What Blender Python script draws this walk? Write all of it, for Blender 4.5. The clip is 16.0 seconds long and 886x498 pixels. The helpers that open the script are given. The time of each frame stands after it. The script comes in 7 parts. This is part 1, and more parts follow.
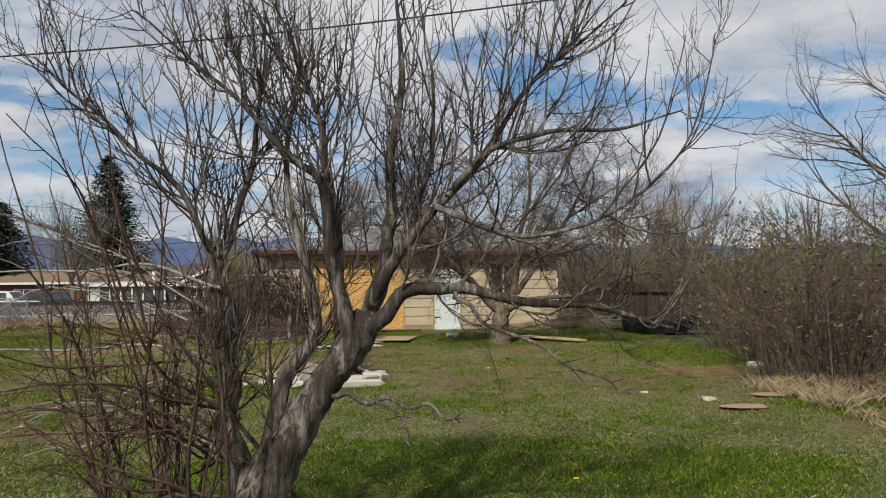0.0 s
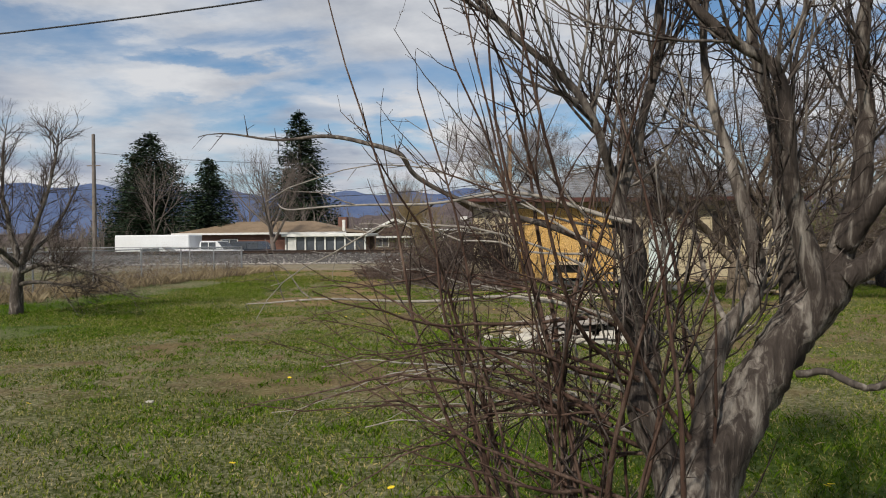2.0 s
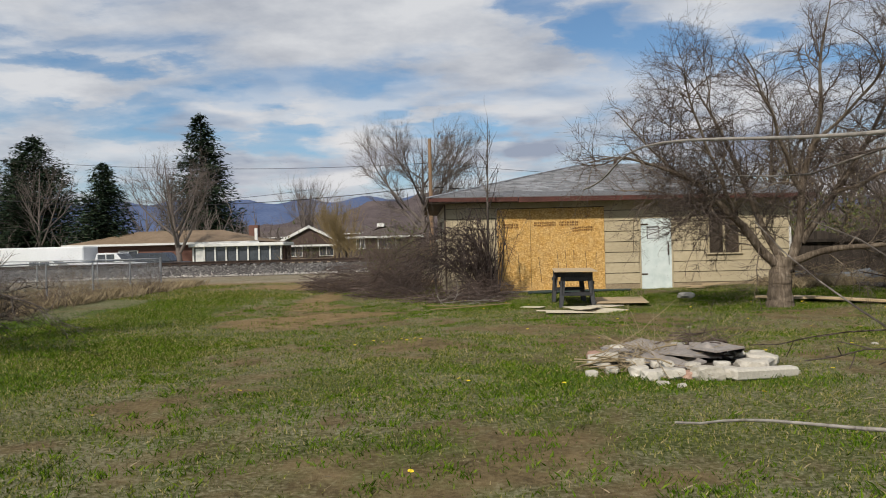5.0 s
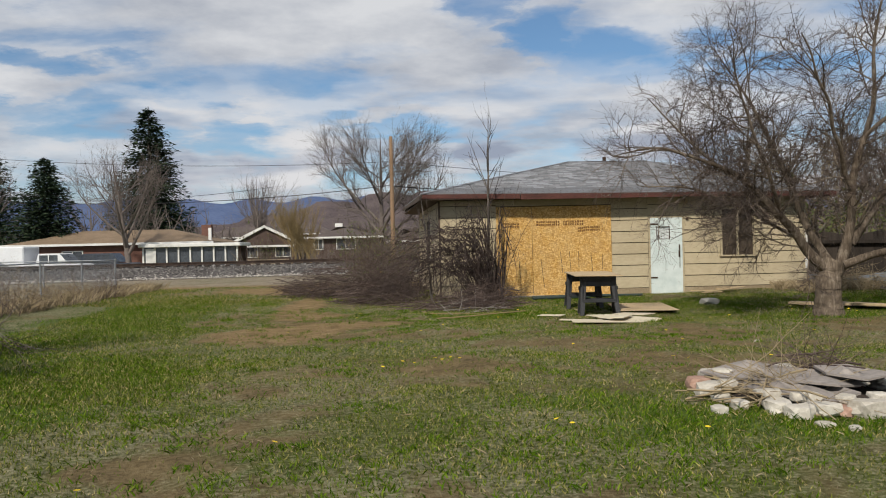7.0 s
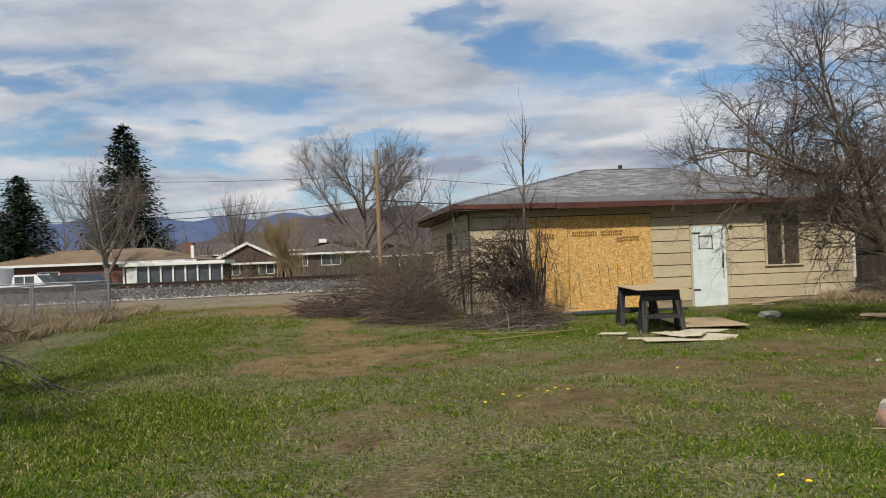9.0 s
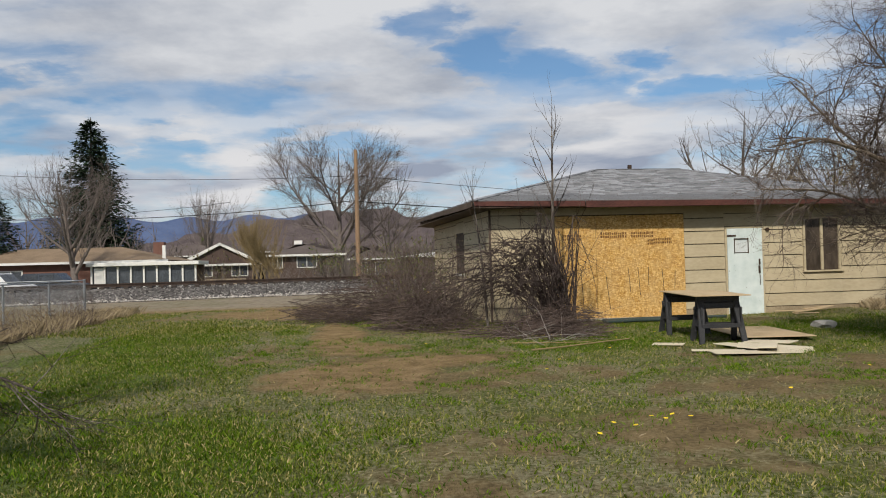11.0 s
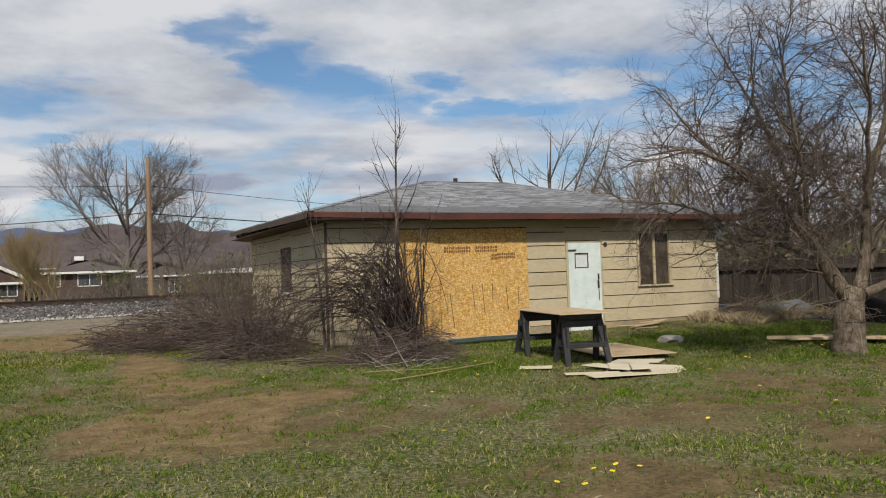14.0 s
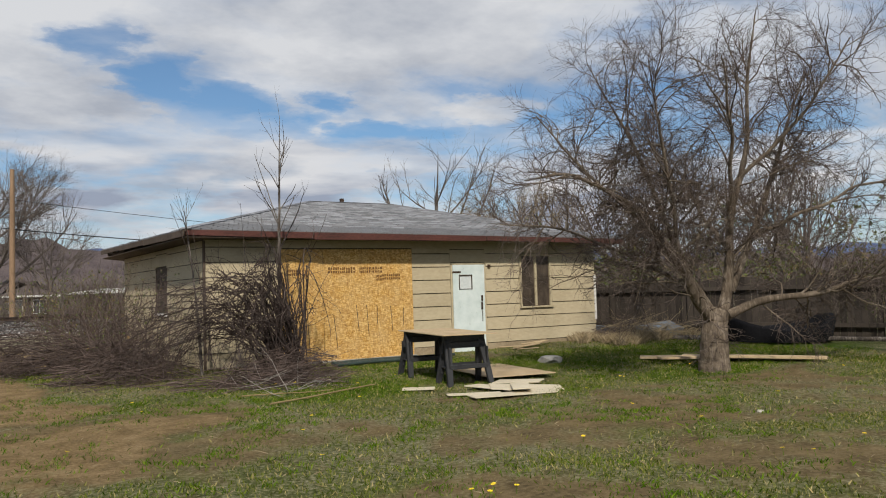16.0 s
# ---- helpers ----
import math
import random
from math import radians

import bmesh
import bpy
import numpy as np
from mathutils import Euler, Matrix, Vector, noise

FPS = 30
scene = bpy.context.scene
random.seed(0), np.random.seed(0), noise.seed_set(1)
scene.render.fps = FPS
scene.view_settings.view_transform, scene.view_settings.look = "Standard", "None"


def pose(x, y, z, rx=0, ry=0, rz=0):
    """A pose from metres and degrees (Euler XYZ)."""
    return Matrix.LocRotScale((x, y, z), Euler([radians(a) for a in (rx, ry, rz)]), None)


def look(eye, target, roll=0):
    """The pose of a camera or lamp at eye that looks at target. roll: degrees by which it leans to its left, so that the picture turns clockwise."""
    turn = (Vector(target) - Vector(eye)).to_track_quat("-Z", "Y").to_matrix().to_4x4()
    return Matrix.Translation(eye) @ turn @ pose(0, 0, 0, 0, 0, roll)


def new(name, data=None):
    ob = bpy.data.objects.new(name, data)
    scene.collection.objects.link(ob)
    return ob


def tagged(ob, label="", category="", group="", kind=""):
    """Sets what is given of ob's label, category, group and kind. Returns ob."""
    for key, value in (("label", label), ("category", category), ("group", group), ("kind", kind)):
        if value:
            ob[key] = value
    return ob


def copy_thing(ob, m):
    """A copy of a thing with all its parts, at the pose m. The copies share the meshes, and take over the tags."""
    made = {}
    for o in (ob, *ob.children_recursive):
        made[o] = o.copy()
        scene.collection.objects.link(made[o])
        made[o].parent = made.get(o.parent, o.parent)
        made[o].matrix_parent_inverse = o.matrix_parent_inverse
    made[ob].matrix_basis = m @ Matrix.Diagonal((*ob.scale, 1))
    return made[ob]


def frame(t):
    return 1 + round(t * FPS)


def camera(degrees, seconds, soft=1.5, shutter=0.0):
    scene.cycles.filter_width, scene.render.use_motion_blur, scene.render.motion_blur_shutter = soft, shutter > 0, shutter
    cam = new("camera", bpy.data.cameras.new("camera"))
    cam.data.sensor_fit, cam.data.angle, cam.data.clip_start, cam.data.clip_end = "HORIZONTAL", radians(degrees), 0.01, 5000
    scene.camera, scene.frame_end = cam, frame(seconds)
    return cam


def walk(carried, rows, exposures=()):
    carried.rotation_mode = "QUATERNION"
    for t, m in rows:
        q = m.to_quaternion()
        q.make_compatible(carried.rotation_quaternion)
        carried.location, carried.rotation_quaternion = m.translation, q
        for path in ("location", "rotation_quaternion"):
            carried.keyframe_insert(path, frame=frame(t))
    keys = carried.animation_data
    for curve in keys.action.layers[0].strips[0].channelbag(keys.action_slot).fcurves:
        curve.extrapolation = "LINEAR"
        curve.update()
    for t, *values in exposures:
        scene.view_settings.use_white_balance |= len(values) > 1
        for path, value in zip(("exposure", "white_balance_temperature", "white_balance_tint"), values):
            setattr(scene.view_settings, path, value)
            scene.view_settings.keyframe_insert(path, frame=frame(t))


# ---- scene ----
cam = camera(59.3, 16.0, 1.05)
PATH = [
    (0, (-0.938, -26.858, 1.495), (-0.844, -24.863, 1.591), -0.6),
    (0.5, (-1.02, -27.019, 1.528), (-1.002, -25.02, 1.565), 0.3),
    (1, (-1.28, -26.776, 1.503), (-1.466, -24.784, 1.523), -0.1),
    (1.5, (-1.767, -26.257, 1.445), (-2.124, -24.29, 1.419), 0.1),
    (2, (-2.229, -25.728, 1.435), (-2.569, -23.757, 1.41), -0.5),
    (2.5, (-2.688, -25.209, 1.442), (-3.023, -23.237, 1.433), -1.7),
    (3, (-3.224, -24.68, 1.435), (-3.538, -22.705, 1.426), -1.7),
    (3.5, (-3.666, -24.119, 1.387), (-3.948, -22.139, 1.38), -1.7),
    (4, (-4.114, -23.755, 1.375), (-4.259, -21.76, 1.363), -1.9),
    (4.5, (-4.487, -23.284, 1.385), (-4.585, -21.287, 1.373), -1.4),
    (5, (-4.816, -22.809, 1.412), (-4.896, -20.811, 1.403), -1.4),
    (7.5, (-6.439, -20.465, 1.453), (-6.355, -18.466, 1.444), -1.1),
    (8, (-6.8, -20.135, 1.49), (-6.692, -18.138, 1.501), -1.1),
    (8.5, (-7.136, -19.753, 1.459), (-7.02, -17.756, 1.478), -1.6),
    (9, (-7.486, -19.398, 1.478), (-7.366, -17.402, 1.503), -2.2),
    (11.5, (-8.796, -17.291, 1.433), (-8.565, -15.304, 1.467), -1.4),
    (12, (-9.013, -16.919, 1.439), (-8.755, -14.936, 1.473), -1.5),
    (12.5, (-9.083, -16.532, 1.432), (-8.804, -14.552, 1.473), -1.6),
    (13, (-9.08, -16.208, 1.432), (-8.739, -14.238, 1.482), -2.0),
    (13.5, (-9.084, -15.982, 1.461), (-8.429, -14.092, 1.502), -2.5),
    (14, (-9.057, -15.915, 1.502), (-8.352, -14.044, 1.559), -2.0),
    (14.5, (-9.049, -15.871, 1.483), (-8.322, -14.01, 1.586), -1.4),
    (15, (-9.036, -15.863, 1.475), (-8.291, -14.01, 1.583), -1.3),
    (15.5, (-9.02, -15.895, 1.484), (-8.202, -14.074, 1.591), -1.3),
    (16, (-8.979, -15.88, 1.481), (-8.012, -14.132, 1.585), -1.7),
]
walk(cam, [(t, look(eye, target, roll)) for t, eye, target, roll in PATH])

SUN_AZ, SUN_EL = radians(205), radians(42)   # clockwise from +y
world = bpy.data.worlds.new("world")
scene.world = world
world.use_nodes = True
wn, wl = world.node_tree.nodes, world.node_tree.links
wn.clear()
w_out, w_bg = wn.new("ShaderNodeOutputWorld"), wn.new("ShaderNodeBackground")
sky = wn.new("ShaderNodeTexSky")
sky.sky_type, sky.sun_disc, sky.sun_elevation, sky.sun_rotation = "NISHITA", False, SUN_EL, SUN_AZ
sky.air_density, sky.dust_density, sky.ozone_density = 1.0, 0.6, 2.5
w_bg.inputs[1].default_value = 0.065
wl.new(w_bg.outputs[0], w_out.inputs[0])


def wmath(op, a, b=None):
    n = wn.new("ShaderNodeMath")
    n.operation = op
    for i, v in enumerate((a, b)):
        if v is None:
            continue
        if isinstance(v, (int, float)):
            n.inputs[i].default_value = v
        else:
            wl.new(v, n.inputs[i])
    return n.outputs[0]


def wramp(fac, stops):
    n = wn.new("ShaderNodeValToRGB")
    els = n.color_ramp.elements
    while len(els) < len(stops):
        els.new(0.5)
    for e, (p, c) in zip(els, stops):
        e.position, e.color = p, (*c, 1) if len(c) == 3 else c
    wl.new(fac, n.inputs[0])
    return n.outputs[0]


def wmix(fac, a, b):
    n = wn.new("ShaderNodeMix")
    n.data_type = "RGBA"
    for i, v in ((0, fac), (6, a), (7, b)):
        if isinstance(v, (int, float)):
            n.inputs[i].default_value = v
        elif isinstance(v, tuple):
            n.inputs[i].default_value = (*v, 1)
        else:
            wl.new(v, n.inputs[i])
    return n.outputs[2]


geo = wn.new("ShaderNodeTexCoord")
sep = wn.new("ShaderNodeSeparateXYZ")
wl.new(geo.outputs["Generated"], sep.inputs[0])
zup = wmath("ADD", wmath("MAXIMUM", sep.outputs[2], 0.0), 0.16)
comb = wn.new("ShaderNodeCombineXYZ")
wl.new(wmath("DIVIDE", sep.outputs[0], zup), comb.inputs[0])
wl.new(wmath("DIVIDE", sep.outputs[1], zup), comb.inputs[1])


def wnoise(scale, detail, off, rough=0.55, dist=0.0, stretch=(1, 1, 1)):
    m = wn.new("ShaderNodeMapping")
    m.inputs["Location"].default_value = off
    m.inputs["Scale"].default_value = stretch
    wl.new(comb.outputs[0], m.inputs[0])
    n = wn.new("ShaderNodeTexNoise")
    n.inputs["Scale"].default_value, n.inputs["Detail"].default_value = scale, detail
    n.inputs["Roughness"].default_value, n.inputs["Distortion"].default_value = rough, dist
    wl.new(m.outputs[0], n.inputs["Vector"])
    return n.outputs["Fac"]


# where the sheet of cloud lies and where it opens, by azimuth and height in degrees: centre, then half sizes
OPEN_SKY = [(-26, 12.7, 6.5, 0.9), (-16, 10.9, 3.2, 1.2), (-20, 8.4, 6.5, 1.5), (-13.5, 7.6, 4.5, 1.9), (5.0, 17.4, 3.4, 2.6), (9, 14.8, 3.0, 2.2), (13.2, 13.4, 4.5, 1.7), (17.5, 12.0, 4.0, 1.3),
            (20.8, 14.0, 2.6, 1.1), (24, 11.4, 7.0, 0.9), (43, 12.4, 8.0, 2.2), (-7, 5.7, 6.0, 0.45), (1.0, 8.0, 5.0, 0.7)]
CLOUDS = [(-27, 10.8, 5.5, 1.0), (-9, 15.2, 13, 3.4), (1.0, 13.2, 7.0, 2.7), (-4, 21, 12, 5), (30, 19, 15, 4.6), (21, 17.4, 7.0, 2.0), (-2, 9.5, 6.0, 0.55), (-12, 9.6, 1.6, 0.7), (-33, 16, 9, 2.4), (33, 13.0, 4, 1.0)]
deg = 180 / math.pi
azimuth = wmath("MULTIPLY", wmath("ARCTAN2", sep.outputs[0], sep.outputs[1]), deg)
height = wmath("MULTIPLY", wmath("ARCSINE", sep.outputs[2]), deg)
ragged, ragged2 = wnoise(3.2, 7, (1.3, 4.1, 0), 0.6), wnoise(2.7, 7, (8.3, 0.6, 0), 0.6)
place = wn.new("ShaderNodeCombineXYZ")
wl.new(wmath("ADD", azimuth, wmath("MULTIPLY", wmath("SUBTRACT", ragged, 0.5), 13.0)), place.inputs[0])
wl.new(wmath("ADD", height, wmath("MULTIPLY", wmath("SUBTRACT", ragged2, 0.5), 4.5)), place.inputs[1])


def nearest(rows):
    """How far outside the nearest of the ovals: 0 in its middle, 1 on its rim."""
    least = None
    for az, up, ra, ru in rows:
        m = wn.new("ShaderNodeMapping")
        m.inputs["Location"].default_value = (-az / ra, -up / ru, 0)
        m.inputs["Scale"].default_value = (1 / ra, 1 / ru, 1)
        wl.new(place.outputs[0], m.inputs[0])
        d = wn.new("ShaderNodeVectorMath")
        d.operation = "LENGTH"
        wl.new(m.outputs[0], d.inputs[0])
        least = d.outputs["Value"] if least is None else wmath("MINIMUM", least, d.outputs["Value"])
    return wramp(least, [(0.35, (1, 1, 1)), (1.15, (0, 0, 0))])


density = wmath("ADD", wnoise(1.5, 8, (3.1, 1.7, 0), 0.58, 0.25, (0.75, 1.0, 1)), wmath("MULTIPLY", wmath("SUBTRACT", nearest(CLOUDS), nearest(OPEN_SKY)), 0.20))
high = wramp(density, [(0.32, (0.04, 0.04, 0.04)), (0.44, (0.30, 0.30, 0.30)), (0.53, (0.80, 0.80, 0.80)), (0.64, (1, 1, 1))])
shade = wramp(wnoise(1.6, 6, (7.3, 2.2, 0), 0.6), [(0.34, (6.0, 6.5, 7.5)), (0.60, (10.4, 10.6, 11.0))])
tint = wn.new("ShaderNodeMix")
tint.data_type, tint.blend_type = "RGBA", "MULTIPLY"
tint.inputs[0].default_value, tint.inputs[7].default_value = 1.0, (1.06, 1.34, 1.50, 1)
wl.new(sky.outputs[0], tint.inputs[6])
layer = wmix(high, tint.outputs[2], shade)
# low cumulus band near the horizon
low_t = wn.new("ShaderNodeTexNoise")
low_map = wn.new("ShaderNodeMapping")
low_map.inputs["Scale"].default_value = (1, 1, 3.4)
wl.new(geo.outputs["Generated"], low_map.inputs[0])
wl.new(low_map.outputs[0], low_t.inputs["Vector"])
low_t.inputs["Scale"].default_value, low_t.inputs["Detail"].default_value = 5.2, 7
low = wramp(low_t.outputs["Fac"], [(0.46, (0, 0, 0)), (0.54, (1, 1, 1))])
low_band = wramp(sep.outputs[2], [(0.0, (1, 1, 1)), (0.13, (1, 1, 1)), (0.24, (0, 0, 0))])
low_f = wmath("MULTIPLY", low, low_band)
low_map2 = wn.new("ShaderNodeMapping")
low_map2.inputs["Scale"].default_value = (1, 1, 5.0)
low_map2.inputs["Location"].default_value = (0, 0, 0.25)
wl.new(geo.outputs["Generated"], low_map2.inputs[0])
low_t2 = wn.new("ShaderNodeTexNoise")
low_t2.inputs["Scale"].default_value, low_t2.inputs["Detail"].default_value = 4.0, 6
wl.new(low_map2.outputs[0], low_t2.inputs["Vector"])
low_c = wramp(low_t2.outputs["Fac"], [(0.40, (4.6, 5.3, 6.8)), (0.56, (11.5, 11.4, 11.5))])
haze = wramp(sep.outputs[2], [(0.0, (1, 1, 1)), (0.09, (0.25, 0.25, 0.25)), (0.2, (0, 0, 0))])
mixed = wmix(low_f, layer, low_c)
mixed = wmix(wmath("MULTIPLY", haze, 0.4), mixed, (8.6, 9.1, 10.2))
wl.new(mixed, w_bg.inputs[0])

sun = new("sun", bpy.data.lights.new("sun", "SUN"))
sun.data.energy, sun.data.angle, sun.data.color = 3.9, radians(2.5), (1.0, 0.93, 0.82)
sun_dir = Vector((math.sin(SUN_AZ) * math.cos(SUN_EL), math.cos(SUN_AZ) * math.cos(SUN_EL), math.sin(SUN_EL)))
sun.matrix_world = look(sun_dir * 100, (0, 0, 0))
scene.view_settings.exposure = 0.0

# ---- materials ----


class Mat:
    """A small builder of node materials."""

    def __init__(self, name, rough=0.8, metal=0.0, spec=0.3):
        self.m = bpy.data.materials.new(name)
        self.m.use_nodes = True
        self.n, self.l = self.m.node_tree.nodes, self.m.node_tree.links
        self.b = self.n["Principled BSDF"]
        self.b.inputs["Roughness"].default_value = rough
        self.b.inputs["Metallic"].default_value = metal
        self.b.inputs["Specular IOR Level"].default_value = spec

    def coord(self, scale=(1, 1, 1), kind="Object", rot=(0, 0, 0)):
        if kind == "World":
            src = self.n.new("ShaderNodeNewGeometry").outputs["Position"]
        else:
            src = self.n.new("ShaderNodeTexCoord").outputs[kind]
        m = self.n.new("ShaderNodeMapping")
        m.inputs["Scale"].default_value = scale
        m.inputs["Rotation"].default_value = rot
        self.l.new(src, m.inputs[0])
        return m.outputs[0]

    def noise(self, vec, scale, detail=4, rough=0.6, dist=0.0):
        t = self.n.new("ShaderNodeTexNoise")
        t.inputs["Scale"].default_value, t.inputs["Detail"].default_value = scale, detail
        t.inputs["Roughness"].default_value, t.inputs["Distortion"].default_value = rough, dist
        self.l.new(vec, t.inputs["Vector"])
        return t.outputs["Fac"]

    def voronoi(self, vec, scale, out="Color"):
        t = self.n.new("ShaderNodeTexVoronoi")
        t.inputs["Scale"].default_value = scale
        self.l.new(vec, t.inputs["Vector"])
        return t.outputs[out]

    def ramp(self, fac, stops):
        r = self.n.new("ShaderNodeValToRGB")
        els = r.color_ramp.elements
        while len(els) < len(stops):
            els.new(0.5)
        for e, (p, c) in zip(els, stops):
            e.position, e.color = p, ((c, c, c, 1) if isinstance(c, (int, float)) else (*c, 1))
        self.l.new(fac, r.inputs[0])
        return r.outputs[0]

    def mix(self, fac, a, b, mode="MIX"):
        n = self.n.new("ShaderNodeMix")
        n.data_type, n.blend_type = "RGBA", mode
        for i, v in ((0, fac), (6, a), (7, b)):
            if isinstance(v, (int, float)):
                n.inputs[i].default_value = v
            elif isinstance(v, tuple):
                n.inputs[i].default_value = (*v, 1)
            else:
                self.l.new(v, n.inputs[i])
        return n.outputs[2]

    def attr(self, name):
        a = self.n.new("ShaderNodeAttribute")
        a.attribute_name = name
        return a.outputs["Fac"]

    def island(self):
        return self.n.new("ShaderNodeNewGeometry").outputs["Random Per Island"]

    def objrand(self):
        return self.n.new("ShaderNodeObjectInfo").outputs["Random"]

    def color(self, c):
        if isinstance(c, tuple):
            self.b.inputs["Base Color"].default_value = (*c, 1)
        else:
            self.l.new(c, self.b.inputs["Base Color"])
        return self

    def bump(self, fac, dist=0.01, strength=0.6):
        n = self.n.new("ShaderNodeBump")
        n.inputs["Distance"].default_value, n.inputs["Strength"].default_value = dist, strength
        self.l.new(fac, n.inputs["Height"])
        self.l.new(n.outputs[0], self.b.inputs["Normal"])
        return self


def simple(name, dark, light, scale=8, rough=0.8, metal=0.0, spec=0.3, bump=0.003, stretch=(1, 1, 1), rnd=0.0):
    """A two-tone surface with coarse stains and a fine grain."""
    q = Mat(name, rough, metal, spec)
    v = q.coord(stretch)
    coarse, fine = q.noise(v, scale * 0.25, 3), q.noise(v, scale * 4, 5)
    c = q.ramp(q.mix(0.5, coarse, fine), [(0.35, dark), (0.62, light)])
    if rnd:
        c = q.mix(rnd, c, q.ramp(q.objrand(), [(0, dark), (1, light)]))
    q.color(c)
    q.bump(fine, bump)
    return q.m


# ground: grass, straw and bare earth by the cover of the turf
q = Mat("turf_and_earth", 0.95, spec=0.1)
v = q.coord((1, 1, 1), "World")
n1, n2, n3, n4 = q.noise(v, 0.45, 5), q.noise(v, 3.0, 6), q.noise(v, 22, 4), q.noise(v, 90, 3)
earth = q.ramp(n2, [(0.3, (0.100, 0.072, 0.034)), (0.52, (0.195, 0.140, 0.066)), (0.72, (0.30, 0.215, 0.108))])
earth = q.mix(0.4, earth, q.ramp(n3, [(0.35, (0.060, 0.046, 0.021)), (0.65, (0.30, 0.230, 0.125))]))
grass = q.ramp(n2, [(0.3, (0.050, 0.066, 0.014)), (0.55, (0.105, 0.128, 0.030)), (0.72, (0.18, 0.18, 0.062))])
grass = q.mix(0.5, grass, q.ramp(n3, [(0.35, (0.028, 0.038, 0.008)), (0.68, (0.23, 0.225, 0.095))]))
straw = q.ramp(n3, [(0.3, (0.115, 0.100, 0.052)), (0.7, (0.34, 0.315, 0.20))])
cov = q.mix(0.38, q.attr("cover"), q.mix(0.6, n2, n3))
mask = q.ramp(cov, [(0.34, 0.0), (0.52, 1.0)])
dry = q.ramp(q.mix(0.5, n1, n3), [(0.44, 0.0), (0.58, 0.85)])
g2 = q.mix(dry, grass, straw)
g2 = q.mix(q.ramp(q.attr("lush"), [(0.3, 0.0), (0.8, 0.85)]), g2, q.ramp(n3, [(0.3, (0.030, 0.066, 0.004)), (0.7, (0.095, 0.160, 0.012))]))
loam = q.ramp(q.mix(0.5, n2, n3), [(0.36, (0.15, 0.100, 0.045)), (0.5, (0.27, 0.180, 0.085)), (0.64, (0.38, 0.275, 0.150))])
base = q.mix(mask, q.mix(q.ramp(q.mix(0.45, q.attr("bare"), n2), [(0.35, 0.0), (0.75, 0.75)]), earth, loam), g2)
pale = q.ramp(n2, [(0.35, (0.21, 0.17, 0.12)), (0.65, (0.34, 0.285, 0.21))])
base = q.mix(q.attr("road"), base, pale)
q.color(base).bump(q.mix(0.5, n3, n4), 0.05, 1.0)
M_GROUND = q.m

q = Mat("grass_blade", 0.9, spec=0.06)
r = q.island()
q.color(q.ramp(r, [(0.0, (0.040, 0.058, 0.004)), (0.40, (0.106, 0.142, 0.012)), (0.62, (0.170, 0.186, 0.036)), (0.82, (0.26, 0.23, 0.085)), (1.0, (0.42, 0.34, 0.16))]))
M_BLADE = q.m
q = Mat("lush_blade", 0.9, spec=0.06)
q.color(q.ramp(q.island(), [(0.0, (0.028, 0.062, 0.002)), (0.6, (0.080, 0.150, 0.006)), (1.0, (0.165, 0.225, 0.022))]))
M_LUSH = q.m
q = Mat("straw_blade", 0.8, spec=0.15)
q.color(q.ramp(q.island(), [(0.0, (0.20, 0.15, 0.085)), (1.0, (0.40, 0.32, 0.20))]))
M_STRAW = q.m


def bark(name, dark, mid, light, scale=14):
    q = Mat(name, 0.9, spec=0.15)
    v = q.coord((1, 1, 0.16), "World")
    a, b = q.noise(v, scale, 6, 0.65, 0.6), q.noise(q.coord((1, 1, 1), "World"), 3.0, 4)
    c = q.ramp(q.mix(0.4, a, b), [(0.36, dark), (0.5, mid), (0.64, light)])
    c = q.mix(0.35, c, q.ramp(q.island(), [(0.0, dark), (0.5, mid), (1.0, light)]))
    q.color(c).bump(a, 0.02, 0.9)
    return q.m


M_BARK = bark("grey_fruit_bark", (0.010, 0.008, 0.007), (0.070, 0.056, 0.048), (0.40, 0.36, 0.31), 26)
M_TWIG = bark("twig_bark", (0.012, 0.008, 0.007), (0.046, 0.031, 0.026), (0.24, 0.20, 0.175), 34)
M_SUCKER = bark("red_brown_sucker_bark", (0.022, 0.012, 0.009), (0.075, 0.043, 0.032), (0.22, 0.16, 0.125), 34)
M_FINE = bark("fine_crown_twigs", (0.030, 0.021, 0.017), (0.105, 0.078, 0.064), (0.27, 0.225, 0.19), 34)
M_BARK2 = bark("light_fruit_bark", (0.030, 0.022, 0.016), (0.140, 0.108, 0.078), (0.36, 0.30, 0.235), 24)
M_PALE = bark("pale_bark", (0.16, 0.14, 0.12), (0.30, 0.27, 0.235), (0.48, 0.44, 0.39), 25)
M_BRUSH = bark("brush_bark", (0.030, 0.020, 0.017), (0.105, 0.075, 0.063), (0.28, 0.22, 0.19), 30)
M_FARTWIG = bark("far_twigs", (0.09, 0.072, 0.064), (0.16, 0.132, 0.118), (0.25, 0.215, 0.19), 30)
M_DARKB = bark("dark_shrub_bark", (0.014, 0.009, 0.008), (0.052, 0.037, 0.032), (0.21, 0.17, 0.15), 30)
M_WILLOW = bark("yellow_twigs", (0.15, 0.105, 0.05), (0.26, 0.19, 0.095), (0.36, 0.28, 0.15), 30)
q = Mat("conifer_needles", 0.85, spec=0.15)
q.color(q.ramp(q.island(), [(0.0, (0.012, 0.024, 0.014)), (0.6, (0.030, 0.050, 0.026)), (1.0, (0.055, 0.08, 0.04))]))
M_NEEDLE = q.m
q = Mat("young_leaves", 0.7, spec=0.2)
